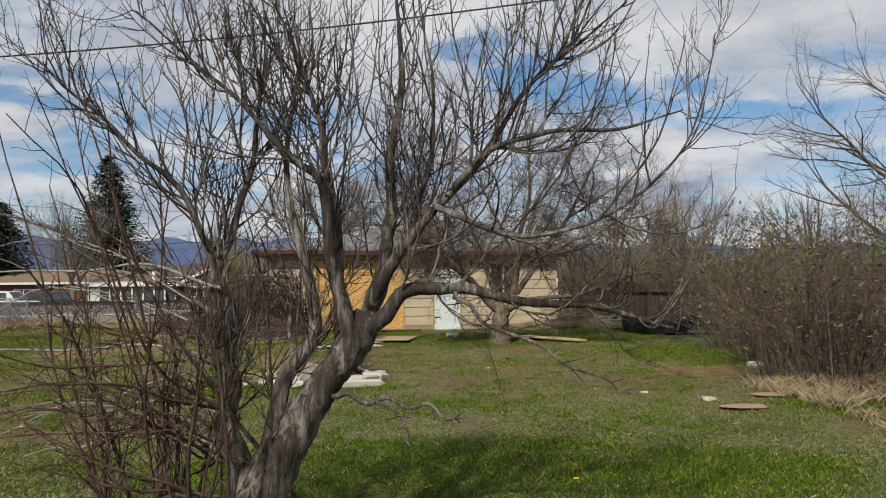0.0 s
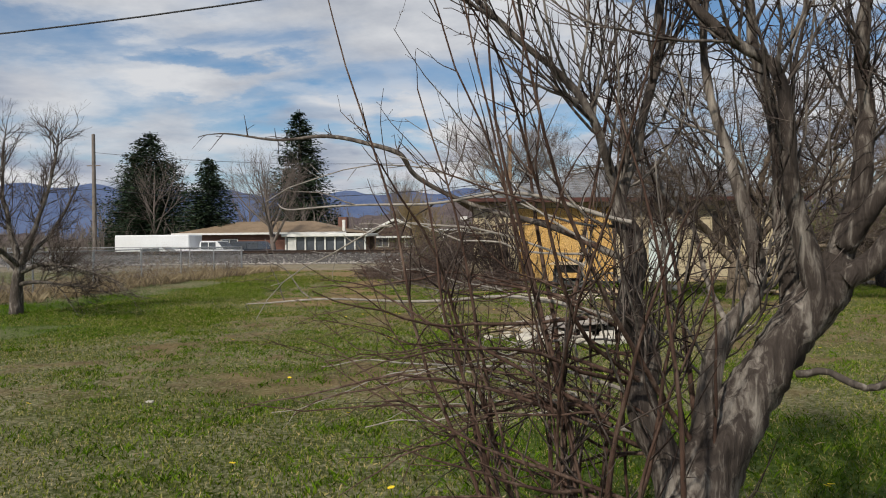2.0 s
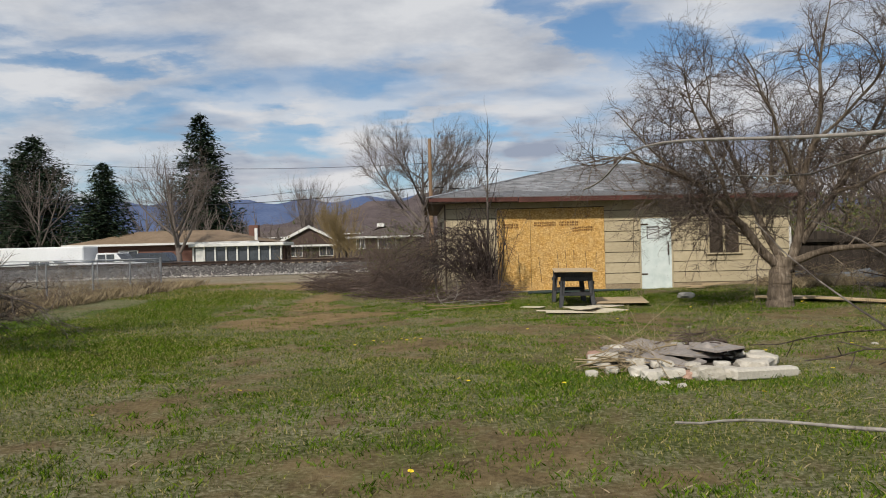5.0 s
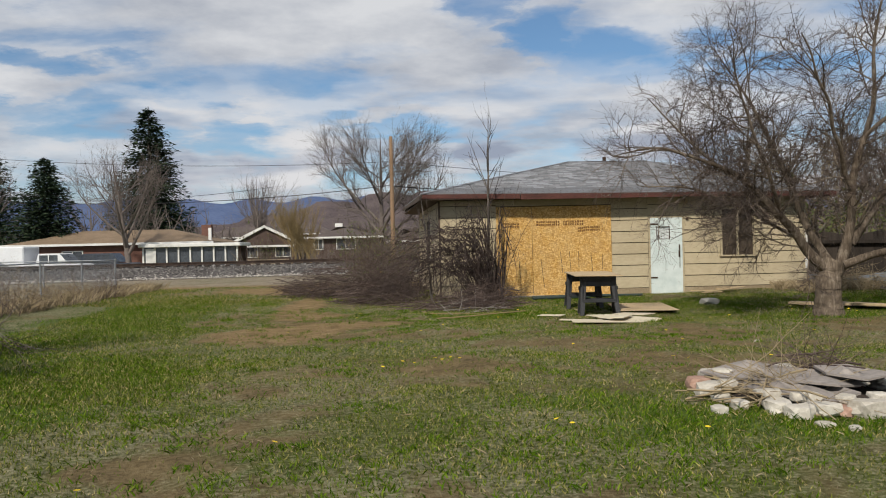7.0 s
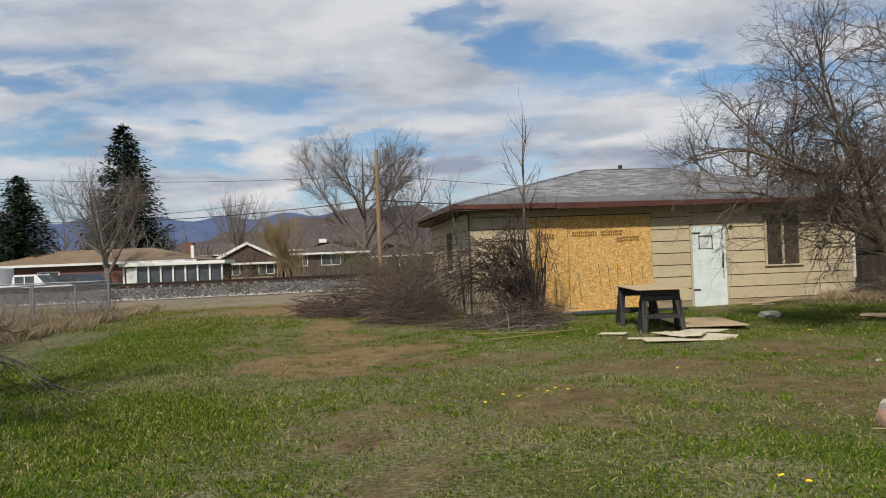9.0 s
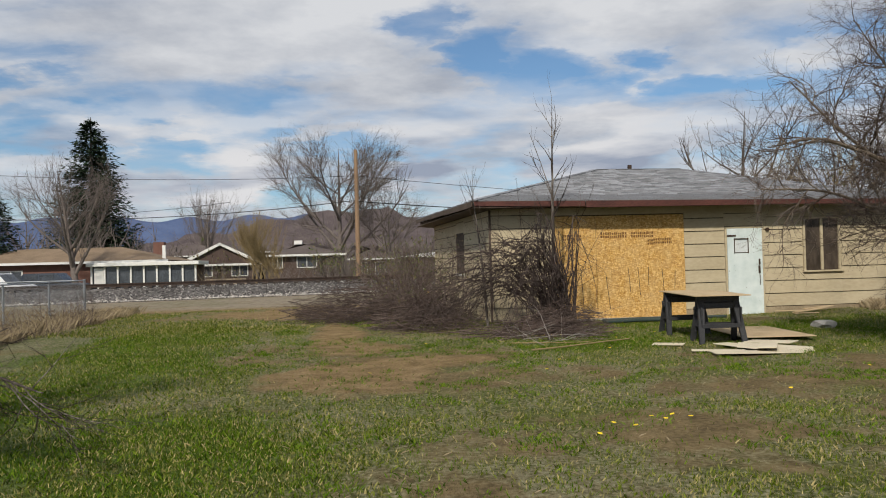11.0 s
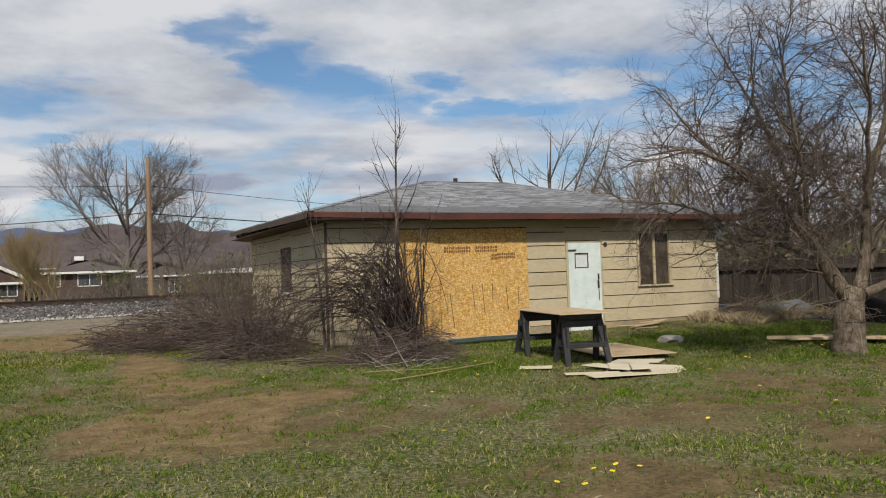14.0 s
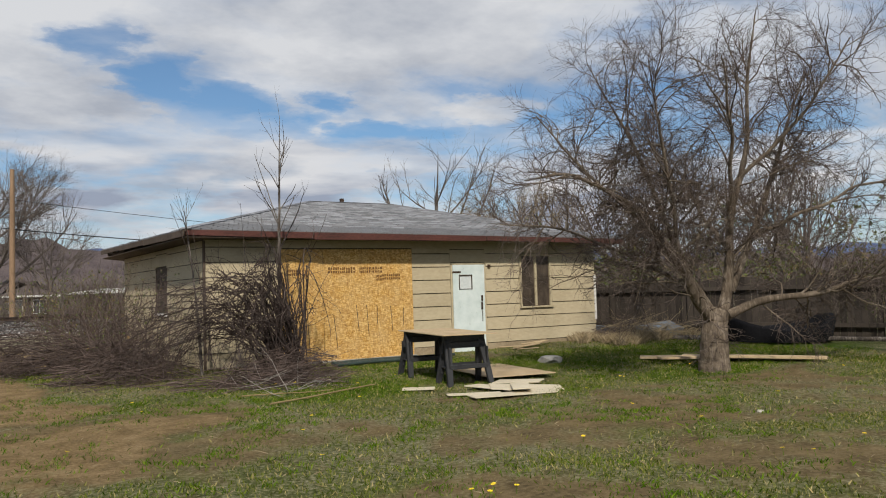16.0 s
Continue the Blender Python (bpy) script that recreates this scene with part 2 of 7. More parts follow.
q.color(q.ramp(q.island(), [(0.0, (0.06, 0.085, 0.02)), (0.6, (0.14, 0.16, 0.05)), (1.0, (0.20, 0.13, 0.06))]))
M_BUD = q.m

M_SIDING = simple("tan_painted_siding", (0.37, 0.305, 0.195), (0.50, 0.425, 0.285), 5, 0.75, stretch=(0.4, 1, 1), rnd=0.25)
M_JOINT = simple("dark_joint", (0.035, 0.028, 0.02), (0.07, 0.055, 0.04), 9)
q = Mat("oriented_strand_board", 0.7, spec=0.25)
v1, v2 = q.coord((13, 1, 34), "World", (0, 0.25, 0)), q.coord((30, 1, 12), "World", (0, 0.6, 0))
a, b = q.voronoi(v1, 1.6), q.voronoi(v2, 1.4)
g = q.noise(q.coord((1, 1, 1), "World"), 3.0, 4)
ca = q.ramp(a, [(0.1, (0.22, 0.095, 0.015)), (0.5, (0.50, 0.27, 0.060)), (0.9, (0.86, 0.62, 0.28))])
cb = q.ramp(b, [(0.1, (0.30, 0.135, 0.022)), (0.5, (0.54, 0.295, 0.065)), (0.9, (0.76, 0.50, 0.17))])
c = q.mix(0.5, ca, cb)
c = q.mix(q.ramp(g, [(0.3, 0.0), (0.8, 0.5)]), c, (0.56, 0.40, 0.20))
q.color(c).bump(a, 0.003, 0.5)
M_OSB = q.m
M_PLY = simple("weathered_ply", (0.40, 0.29, 0.16), (0.56, 0.43, 0.27), 9, 0.75)
M_PLY_PALE = simple("pale_scrap_board", (0.50, 0.43, 0.30), (0.68, 0.61, 0.46), 7, 0.75, rnd=0.3)
M_FASCIA = simple("red_brown_fascia_paint", (0.045, 0.018, 0.014), (0.120, 0.043, 0.033), 9, 0.6, stretch=(0.3, 1, 1))
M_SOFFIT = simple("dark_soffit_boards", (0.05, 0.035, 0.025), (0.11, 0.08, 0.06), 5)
q = Mat("grey_asphalt_shingle", 0.92, spec=0.15)
v = q.coord((1, 1, 1), "World")
c = q.ramp(q.mix(0.55, q.island(), q.noise(v, 60, 3)), [(0.2, (0.095, 0.10, 0.108)), (0.8, (0.335, 0.345, 0.37))])
q.color(q.mix(q.ramp(q.noise(v, 1.2, 4), [(0.4, 0.0), (0.7, 0.35)]), c, (0.13, 0.12, 0.115))).bump(q.noise(v, 140, 2), 0.003)
M_SHINGLE = q.m
q = Mat("chipped_pale_blue_paint", 0.55, spec=0.35)
v = q.coord((1, 1, 1), "World")
chips = q.ramp(q.mix(0.5, q.noise(v, 7, 5, 0.7), q.noise(v, 30, 3)), [(0.345, 1.0), (0.375, 0.0)])
c = q.ramp(q.noise(v, 4, 5), [(0.3, (0.52, 0.60, 0.58)), (0.7, (0.68, 0.74, 0.72))])
q.color(q.mix(chips, c, (0.12, 0.09, 0.07))).bump(chips, 0.002)
M_DOOR = q.m
M_WHITE = simple("white_trim_paint", (0.60, 0.59, 0.55), (0.76, 0.75, 0.71), 6, 0.6)
M_IRON = simple("rusty_iron", (0.03, 0.022, 0.018), (0.09, 0.055, 0.035), 20, 0.7, 0.4)
q = Mat("dusty_window_glass", 0.12, spec=0.5)
q.color(q.ramp(q.noise(q.coord((1, 1, 0.4), "World"), 5, 4), [(0.35, (0.035, 0.028, 0.022)), (0.7, (0.10, 0.078, 0.06))]))
M_GLASS = q.m
M_BLACKPL = simple("dark_grey_plastic", (0.014, 0.015, 0.017), (0.050, 0.050, 0.052), 12, 0.6, spec=0.3)
M_PIPE = simple("dark_green_pipe", (0.02, 0.032, 0.03), (0.05, 0.07, 0.06), 12, 0.5)
M_INK = simple("brown_ink", (0.10, 0.042, 0.012), (0.20, 0.10, 0.03), 25)
M_CONCRETE = simple("old_concrete", (0.26, 0.245, 0.22), (0.42, 0.40, 0.36), 6, 0.9)
M_STONE = simple("pale_limestone", (0.34, 0.30, 0.24), (0.62, 0.58, 0.50), 7, 0.9, bump=0.02, rnd=0.4)
M_REDSTONE = simple("pink_sandstone", (0.30, 0.17, 0.12), (0.44, 0.29, 0.22), 7, 0.9, bump=0.02)
M_SLAB = simple("weathered_board_cover", (0.20, 0.175, 0.155), (0.32, 0.285, 0.255), 5, 0.9)
M_FENCE = simple("dark_weathered_fence", (0.020, 0.016, 0.013), (0.085, 0.068, 0.055), 9, 0.9, stretch=(1, 1, 0.15), rnd=0.5)
M_BALLAST = Mat("ballast_bed", 0.95, spec=0.1)
v = M_BALLAST.coord((1, 1, 1), "World")
vo = M_BALLAST.voronoi(v, 9)
M_BALLAST.color(M_BALLAST.ramp(vo, [(0.1, (0.05, 0.047, 0.044)), (0.6, (0.13, 0.12, 0.112)), (1.0, (0.26, 0.24, 0.22))])).bump(vo, 0.05, 1.0)
M_BALLAST = M_BALLAST.m
q = Mat("ballast_stone", 0.9, spec=0.15)
q.color(q.ramp(q.island(), [(0.0, (0.05, 0.046, 0.044)), (0.7, (0.15, 0.138, 0.13)), (1.0, (0.40, 0.375, 0.35))]))
M_BSTONE = q.m
q = Mat("pale_toe_stone", 0.9, spec=0.15)
q.color(q.ramp(q.island(), [(0.0, (0.26, 0.23, 0.20)), (1.0, (0.62, 0.58, 0.53))]))
M_TOESTONE = q.m
M_RAIL = simple("rusty_rail_steel", (0.035, 0.025, 0.02), (0.09, 0.062, 0.048), 20, 0.6, 0.5)
M_TIE = simple("creosoted_tie", (0.03, 0.024, 0.02), (0.07, 0.055, 0.045), 10)
M_POLE = simple("utility_pole_wood", (0.20, 0.125, 0.075), (0.34, 0.225, 0.14), 6, 0.85, stretch=(1, 1, 0.1))
M_POLEGREY = simple("grey_pole_wood", (0.13, 0.11, 0.095), (0.24, 0.205, 0.18), 6, 0.85)
M_WIRE = simple("black_cable", (0.015, 0.015, 0.016), (0.03, 0.03, 0.032), 5, 0.6)
M_GALV = simple("galvanised_steel", (0.25, 0.26, 0.27), (0.42, 0.43, 0.44), 10, 0.45, 0.7)
M_BROWNROOF = simple("brown_far_roof", (0.150, 0.105, 0.065), (0.255, 0.185, 0.120), 3, 0.9)
M_DARKROOF = simple("dark_far_roof", (0.075, 0.058, 0.052), (0.13, 0.105, 0.095), 3, 0.9)
M_BRICK = simple("red_brick_far", (0.115, 0.055, 0.042), (0.19, 0.10, 0.075), 4, 0.9)
M_DARKWALL = simple("dark_brown_wall", (0.055, 0.036, 0.03), (0.10, 0.07, 0.058), 4, 0.9)
M_TANWALL = simple("tan_far_wall", (0.34, 0.26, 0.18), (0.46, 0.37, 0.27), 4, 0.9)
M_FARGLASS = simple("far_window_glass", (0.03, 0.035, 0.042), (0.09, 0.10, 0.115), 3, 0.15, spec=0.6)
M_CARWHITE = simple("white_car_paint", (0.62, 0.63, 0.64), (0.74, 0.75, 0.76), 2, 0.3, spec=0.5, bump=0)
M_CARDARK = simple("dark_blue_car_paint", (0.03, 0.04, 0.055), (0.06, 0.07, 0.09), 2, 0.3, spec=0.5, bump=0)
M_TYRE = simple("tyre_rubber", (0.015, 0.015, 0.016), (0.03, 0.03, 0.03), 10, 0.8)
M_CHROME = simple("chrome", (0.5, 0.5, 0.5), (0.65, 0.65, 0.65), 5, 0.25, 0.9)
# blue of distance haze is mixed into the mountain colour; no air is modelled
M_MOUNT = simple("haze_tinted_mountain", (0.070, 0.100, 0.190), (0.110, 0.145, 0.245), 0.05, 1.0, spec=0.0, bump=0)
M_HILL = simple("brown_hill_woods", (0.062, 0.050, 0.056), (0.135, 0.110, 0.105), 0.25, 1.0, spec=0.0, bump=0)
M_TARP = simple("grey_blue_tarp", (0.10, 0.12, 0.14), (0.22, 0.25, 0.28), 6, 0.6)
M_DANDELION = simple("dandelion_yellow", (0.72, 0.52, 0.02), (0.85, 0.66, 0.04), 9, 0.7)
M_LEAFLITTER = simple("leaf_litter", (0.07, 0.042, 0.026), (0.14, 0.09, 0.055), 14, 0.95)

# ---- geometry helpers ----


def smooth(a, b, v):
    t = np.clip((v - a) / (b - a), 0.0, 1.0)
    return t * t * (3 - 2 * t)


def ground_z(x, y):
    """Height of the yard, the gravel bed of the railway and the lower land beyond it."""
    x, y = np.asarray(x, float), np.asarray(y, float)
    z = -0.08 + 0.08 * smooth(-6, 0, y) + 0.08 * smooth(-1, 4, x) * smooth(-16, -6, y)
    s = y - (20.9 + 0.22 * (x + 11))           # distance beyond the toe of the gravel
    z = z + 0.52 * smooth(0.0, 2.4, s) - 1.0 * smooth(6.0, 12.0, s)
    lump = 0.018 * np.sin(1.9 * x + 0.7 * y) * np.sin(1.3 * y - 0.5 * x) + 0.008 * np.sin(6.1 * x) * np.sin(5.3 * y)
    return z + lump * (1 - smooth(14, 20, y))


def gz(x, y):
    return float(ground_z(x, y))


def mesh_object(name, verts, faces, mats, index=None, smooth_shade=False):
    me = bpy.data.meshes.new(name)
    me.from_pydata([tuple(p) for p in verts], [], [tuple(f) for f in faces])
    for m in mats if isinstance(mats, (list, tuple)) else [mats]:
        me.materials.append(m)
    if index is not None:
        me.polygons.foreach_set("material_index", index)
    if smooth_shade:
        me.polygons.foreach_set("use_smooth", [True] * len(me.polygons))
    me.update()
    return new(name, me)


def big_mesh(name, verts, loops, sizes, mat, smooth_shade=False):
    """A mesh from numpy arrays: vertices, corner indices and corners per face."""
    me = bpy.data.meshes.new(name)
    me.vertices.add(len(verts))
    me.vertices.foreach_set("co", np.asarray(verts, np.float32).ravel())
    me.loops.add(len(loops))
    me.loops.foreach_set("vertex_index", np.asarray(loops, np.int32))
    me.polygons.add(len(sizes))
    starts = np.concatenate(([0], np.cumsum(sizes)[:-1]))
    me.polygons.foreach_set("loop_start", starts.astype(np.int32))
    me.polygons.foreach_set("loop_total", np.asarray(sizes, np.int32))
    if smooth_shade:
        me.polygons.foreach_set("use_smooth", np.ones(len(sizes), bool))
    me.materials.append(mat)
    me.update(calc_edges=True)
    me.validate()
    return me


def child(ob, parent, label=""):
    ob.parent = parent
    if label:
        ob["label"] = label
    return ob


def part(name, bm, mat, parent=None, label=""):
    me = bpy.data.meshes.new(name)
    bmesh.ops.recalc_face_normals(bm, faces=bm.faces)
    bm.to_mesh(me)
    bm.free()
    me.materials.append(mat)
    ob = new(name, me)
    return child(ob, parent, label) if parent else ob


def box_bm(bm, lo, hi, m=None, bevel=0.0):
    """Adds a box between two corners to bm."""
    made = bmesh.ops.create_cube(bm, size=1.0)["verts"]
    for v in made:
        for k in range(3):
            v.co[k] = lo[k] + (v.co[k] + 0.5) * (hi[k] - lo[k])
    if bevel:
        edges = list({e for v in made for e in v.link_edges})
        made = [v for v in bmesh.ops.bevel(bm, geom=edges, offset=bevel, segments=1, affect="EDGES")["verts"]]
    if m is not None:
        for v in made:
            v.co = m @ v.co
    return bm


def box(name, lo, hi, mat, parent=None, m=None, bevel=0.0, label=""):
    return part(name, box_bm(bmesh.new(), lo, hi, m, bevel), mat, parent, label)


def prism_bm(bm, outline, depth, m):
    """Adds an upright outline (x, z) extruded by depth in y, moved by m."""
    a = [bm.verts.new(m @ Vector((x, 0, z))) for x, z in outline]
    b = [bm.verts.new(m @ Vector((x, depth, z))) for x, z in outline]
    bm.faces.new(a)
    bm.faces.new(b[::-1])
    for i in range(len(a)):
        j = (i + 1) % len(a)
        bm.faces.new((a[i], b[i], b[j], a[j]))
    return bm


def thing(name, at, label, category, group="", turn=0.0):
    e = new(name)
    e.matrix_basis = pose(*at, 0, 0, turn)
    return tagged(e, label, category, group)


def cross(a, b):
    return np.stack([a[..., 1] * b[..., 2] - a[..., 2] * b[..., 1], a[..., 2] * b[..., 0] - a[..., 0] * b[..., 2], a[..., 0] * b[..., 1] - a[..., 1] * b[..., 0]], -1)


def tubes(lines, sides=4):
    """Arrays of a mesh of tapered tubes along polylines: [(points, radii)]. Lines of equal length are made together."""
    V, L, base = [], [], 0
    ang = np.arange(sides) * (2 * math.pi / sides)
    ca, sa = np.cos(ang)[None, None, :, None], np.sin(ang)[None, None, :, None]
    ring = np.arange(sides)
    groups = {}
    for pts, rad in lines:
        groups.setdefault(len(pts), []).append((pts, rad))
    for n, rows in sorted(groups.items()):
        P, R = np.array([p for p, _ in rows], float), np.array([q for _, q in rows], float)
        T = np.empty_like(P)
        T[:, 1:-1] = P[:, 2:] - P[:, :-2]
        T[:, 0], T[:, -1] = P[:, 1] - P[:, 0], P[:, -1] - P[:, -2]
        T /= np.sqrt((T * T).sum(-1, keepdims=True)) + 1e-9
        steep = np.abs(T[..., 2].mean(1)) >= 0.8
        ref = np.where(steep[:, None, None], np.array([1.0, 0.2, 0.0]), np.array([0.0, 0.0, 1.0]))
        U = cross(T, np.broadcast_to(ref, T.shape))
        U /= np.sqrt((U * U).sum(-1, keepdims=True)) + 1e-9
        W = cross(T, U)
        V.append((P[:, :, None] + R[:, :, None, None] * (ca * U[:, :, None] + sa * W[:, :, None])).reshape(-1, 3))
        B = len(rows)
        off = base + np.arange(B)[:, None, None] * (n * sides) + np.arange(n - 1)[None, :, None] * sides
        i, j = off + ring, off + (ring + 1) % sides
        L.append(np.stack([i, j, j + sides, i + sides], axis=-1).reshape(-1))
        base += B * n * sides
    loops = np.concatenate(L)
    return np.concatenate(V), loops, np.full(len(loops) // 4, 4)


def tube_object(name, lines, mat, sides=4, parent=None, label=""):
    ob = new(name, big_mesh(name, *tubes(lines, sides), mat, sides > 3))
    return child(ob, parent, label) if parent else ob


def spline(ctrl, n):
    """A smooth line of n points through control points (with radius as 4th number)."""
    c = np.asarray(ctrl, float)
    c = np.vstack([2 * c[0] - c[1], c, 2 * c[-1] - c[-2]])
    out = []
    segs = len(c) - 3
    for s in np.linspace(0, segs - 1e-6, n):
        i, f = int(s), s - int(s)
        p0, p1, p2, p3 = c[i:i + 4]
        out.append(0.5 * (2 * p1 + (p2 - p0) * f + (2 * p0 - 5 * p1 + 4 * p2 - p3) * f * f + (3 * p1 - p0 - 3 * p2 + p3) * f ** 3))
    return np.array(out)


def wander(rng, start, direction, length, r0, r1, n, wobble, lift):
    """A branch that wanders: points and radii."""
    x, y, z = (float(v_) for v_ in start)
    dx, dy, dz = (float(v_) for v_ in direction)
    k_ = 1 / (math.sqrt(dx * dx + dy * dy + dz * dz) + 1e-9)
    dx, dy, dz = dx * k_, dy * k_, dz * k_
    step, pts = length / n, [(x, y, z)]
    for a, b, c in rng.normal(0, wobble, (n, 3)).tolist():
        dx, dy, dz = dx + a, dy + b, dz + c + lift
        k_ = 1 / (math.sqrt(dx * dx + dy * dy + dz * dz) + 1e-9)
        dx, dy, dz = dx * k_, dy * k_, dz * k_
        x, y, z = x + dx * step, y + dy * step, z + dz * step
        pts.append((x, y, z))
    return np.array(pts), r0 + (r1 - r0) * np.arange(n + 1) / n


def side_dir(rng, axis, angle):
    """A direction at an angle (radians) from axis, turned at random."""
    ax, ay, az = (float(v_) for v_ in axis)
    k_ = 1 / (math.sqrt(ax * ax + ay * ay + az * az) + 1e-9)
    ax, ay, az = ax * k_, ay * k_, az * k_
    a, b, c = rng.normal(0, 1, 3).tolist()
    d = ax * a + ay * b + az * c
    a, b, c = a - ax * d, b - ay * d, c - az * d
    k_ = math.sin(angle) / (math.sqrt(a * a + b * b + c * c) + 1e-9)
    q_ = math.cos(angle)
    return ax * q_ + a * k_, ay * q_ + b * k_, az * q_ + c * k_


def ramify(rng, line, levels, out, keep=None):
    """Grows side branches off a line. levels: rows of (per metre, length, spread of length, angle, lift, wobble, radius, steps)."""
    if not levels:
        return
    per_m, length, var, angle, lift, wob, rad, steps = levels[0]
    pts, radii = line
    d = pts[-1] - pts[0]
    m_ = len(pts) - 1
    total = float(np.sqrt(((pts[1:] - pts[:-1]) ** 2).sum(1)).sum())
    count = rng.poisson(per_m * total)
    for s in (rng.uniform(0.12, 1.0, count) * total).tolist():
        u_ = s / total * m_
        i = min(int(u_), m_ - 1)
        f = u_ - i
        p = pts[i] + (pts[i + 1] - pts[i]) * f
        r = min(rad, (radii[i] + (radii[i + 1] - radii[i]) * f) * 0.75)
        ln = length * rng.uniform(1 - var, 1 + var) * (1.15 - 0.55 * s / total)
        d = side_dir(rng, pts[i + 1] - pts[i], angle * rng.uniform(0.6, 1.3))
        b = wander(rng, p, d, ln, r, max(r * 0.35, 0.0012), steps, wob, lift)
        if keep is not None and not keep(b[0]):
            continue
        out.setdefault(len(levels), []).append(b)
        ramify(rng, b, levels[1:], out, keep)


WALK = np.array([eye for _, eye, _, _ in PATH])
WALK = np.concatenate([WALK[:-1] + (WALK[1:] - WALK[:-1]) * f for f in (0, 0.25, 0.5, 0.75)] + [WALK[-1:]])


def clear_of_walk(gap):
    def keep(pts):
        for p in pts[::2]:
            d = np.linalg.norm(WALK[:, :2] - p[:2], axis=1)
            if d.min() < gap:
                return False
        return pts[min(3, len(pts) - 1):, 2].min() > 0.02
    return keep


# ---- ground ----
LUSH = [(-13.2, -12.0, 3.2, 9.0), (-12.6, -4.0, 1.9, 6.5), (-11.0, -12.5, 2.2, 4.2), (-11.5, -19.0, 2.6, 4.0), (2.0, -3.0, 3.6, 1.4), (5.0, -4.6, 3.2, 2.0), (1.6, -6.2, 1.8, 0.7), (-8.2, 1.6, 1.0, 1.5),
        (-4.6, -4.0, 1.8, 1.4), (-1.8, -1.6, 1.6, 0.9), (-3.0, -14.5, 2.2, 0.9), (-4.5, -13.5, 1.0, 0.6), (-0.6, -20.2, 3.6, 1.5), (-10.2, -0.7, 0.4, 0.6), (5.0, -9.5, 1.4, 3.0), (4.6, -17.0, 0.7, 1.2)]
BARE = [(-8.9, -7.2, 1.3, 1.5), (-9.1, -1.2, 0.6, 3.2), (-8.6, -3.8, 0.9, 1.0), (-7.6, -5.8, 1.2, 0.7), (-9.5, 6.5, 4.5, 3.5), (-12.0, 10.5, 9.0, 2.0), (4.4, -12.5, 0.9, 2.6)]
WORN = [(-4.4, -17.3, 0.9, 0.7), (-11.0, -2.6, 0.9, 2.8), (-7.3, -5.4, 1.6, 1.2), (-4.6, -8.0, 3.6, 1.6), (-0.2, -8.6, 3.2, 2.0), (-5.1, -11.0, 2.2, 0.9), (-3.2, -10.9, 1.8, 1.2), (-8.0, -15.2, 0.6, 1.2), (1.6, -13.4, 2.8, 3.2), (-3.4, -6.4, 1.2, 0.6)]
LATTICE = np.random.default_rng(17).uniform(0, 1, (128, 128))


def lattice_noise(x, y, size, off=0):
    """Smooth noise from 0 to 1 with cells of a size in metres."""
    u, v = np.asarray(x, float) / size + 37.3 * off, np.asarray(y, float) / size + 11.7 * off
    i, j = np.floor(u).astype(int), np.floor(v).astype(int)
    fu, fv = u - i, v - j
    fu, fv = fu * fu * (3 - 2 * fu), fv * fv * (3 - 2 * fv)
    i0, i1, j0, j1 = i % 128, (i + 1) % 128, j % 128, (j + 1) % 128
    return (LATTICE[i0, j0] * (1 - fu) + LATTICE[i1, j0] * fu) * (1 - fv) + (LATTICE[i0, j1] * (1 - fu) + LATTICE[i1, j1] * fu) * fv


def clumps(x, y, off=0):
    """Turf clumps at four sizes, turned against each other."""
    a, b = x * 0.8 + y * 0.6, y * 0.8 - x * 0.6
    return 0.32 * lattice_noise(x, y, 1.5, off) + 0.28 * lattice_noise(a, b, 0.62, off + 1) + 0.24 * lattice_noise(x, y, 0.27, off + 2) + 0.16 * lattice_noise(a, b, 0.12, off + 3)


def spots(rows, x, y):
    x, y = np.asarray(x, float), np.asarray(y, float)
    v = np.zeros(np.broadcast(x, y).shape)
    rag = 1.5 * (clumps(x, y, 5) - 0.5)
    for cx, cy, rx, ry in rows:
        d = ((x - cx) / rx) ** 2 + ((y - cy) / ry) ** 2 + rag
        v = np.maximum(v, 1 - smooth(0.35, 1.35, d))
    return v


def patch(x, y):
    return 0.5 + 0.25 * np.sin(0.9 * x + 1.1 * np.sin(0.7 * y)) + 0.2 * np.sin(2.3 * y + 1.3 * np.sin(1.1 * x)) + 0.12 * np.sin(5.1 * x + 2.0 * np.sin(3.7 * y)) * np.sin(4.3 * y)


def cover_at(x, y):
    c = 0.60 + 1.35 * (clumps(x, y) - 0.5) - 0.46 * spots(BARE, x, y) - 0.24 * spots(WORN, x, y) + 0.45 * spots(LUSH, x, y)
    return np.clip(c, 0.03, 1.0)


xs = np.unique(np.concatenate([np.linspace(-3000, -60, 14), np.arange(-60, -16, 2.0), np.arange(-16, 7, 0.13), np.arange(7, 60, 2.5), np.linspace(60, 3000, 14)]))
ys = np.unique(np.concatenate([np.linspace(-3000, -50, 10), np.arange(-50, -25, 3.0), np.arange(-25, 4, 0.13), np.arange(4, 12, 0.25), np.arange(12, 45, 0.55), np.arange(45, 90, 5.0), np.linspace(90, 3500, 14)]))
gx, gy = np.meshgrid(xs, ys)
gpts = np.stack([gx, gy, ground_z(gx, gy)], -1).reshape(-1, 3)
ny, nx = gx.shape
k = (np.arange(ny - 1)[:, None] * nx + np.arange(nx - 1)[None, :]).ravel()
gl = np.stack([k, k + 1, k + nx + 1, k + nx], -1).ravel()
gme = big_mesh("ground", gpts, gl, np.full(len(k), 4), M_GROUND, True)
gx1, gy1 = gpts[:, 0], gpts[:, 1]
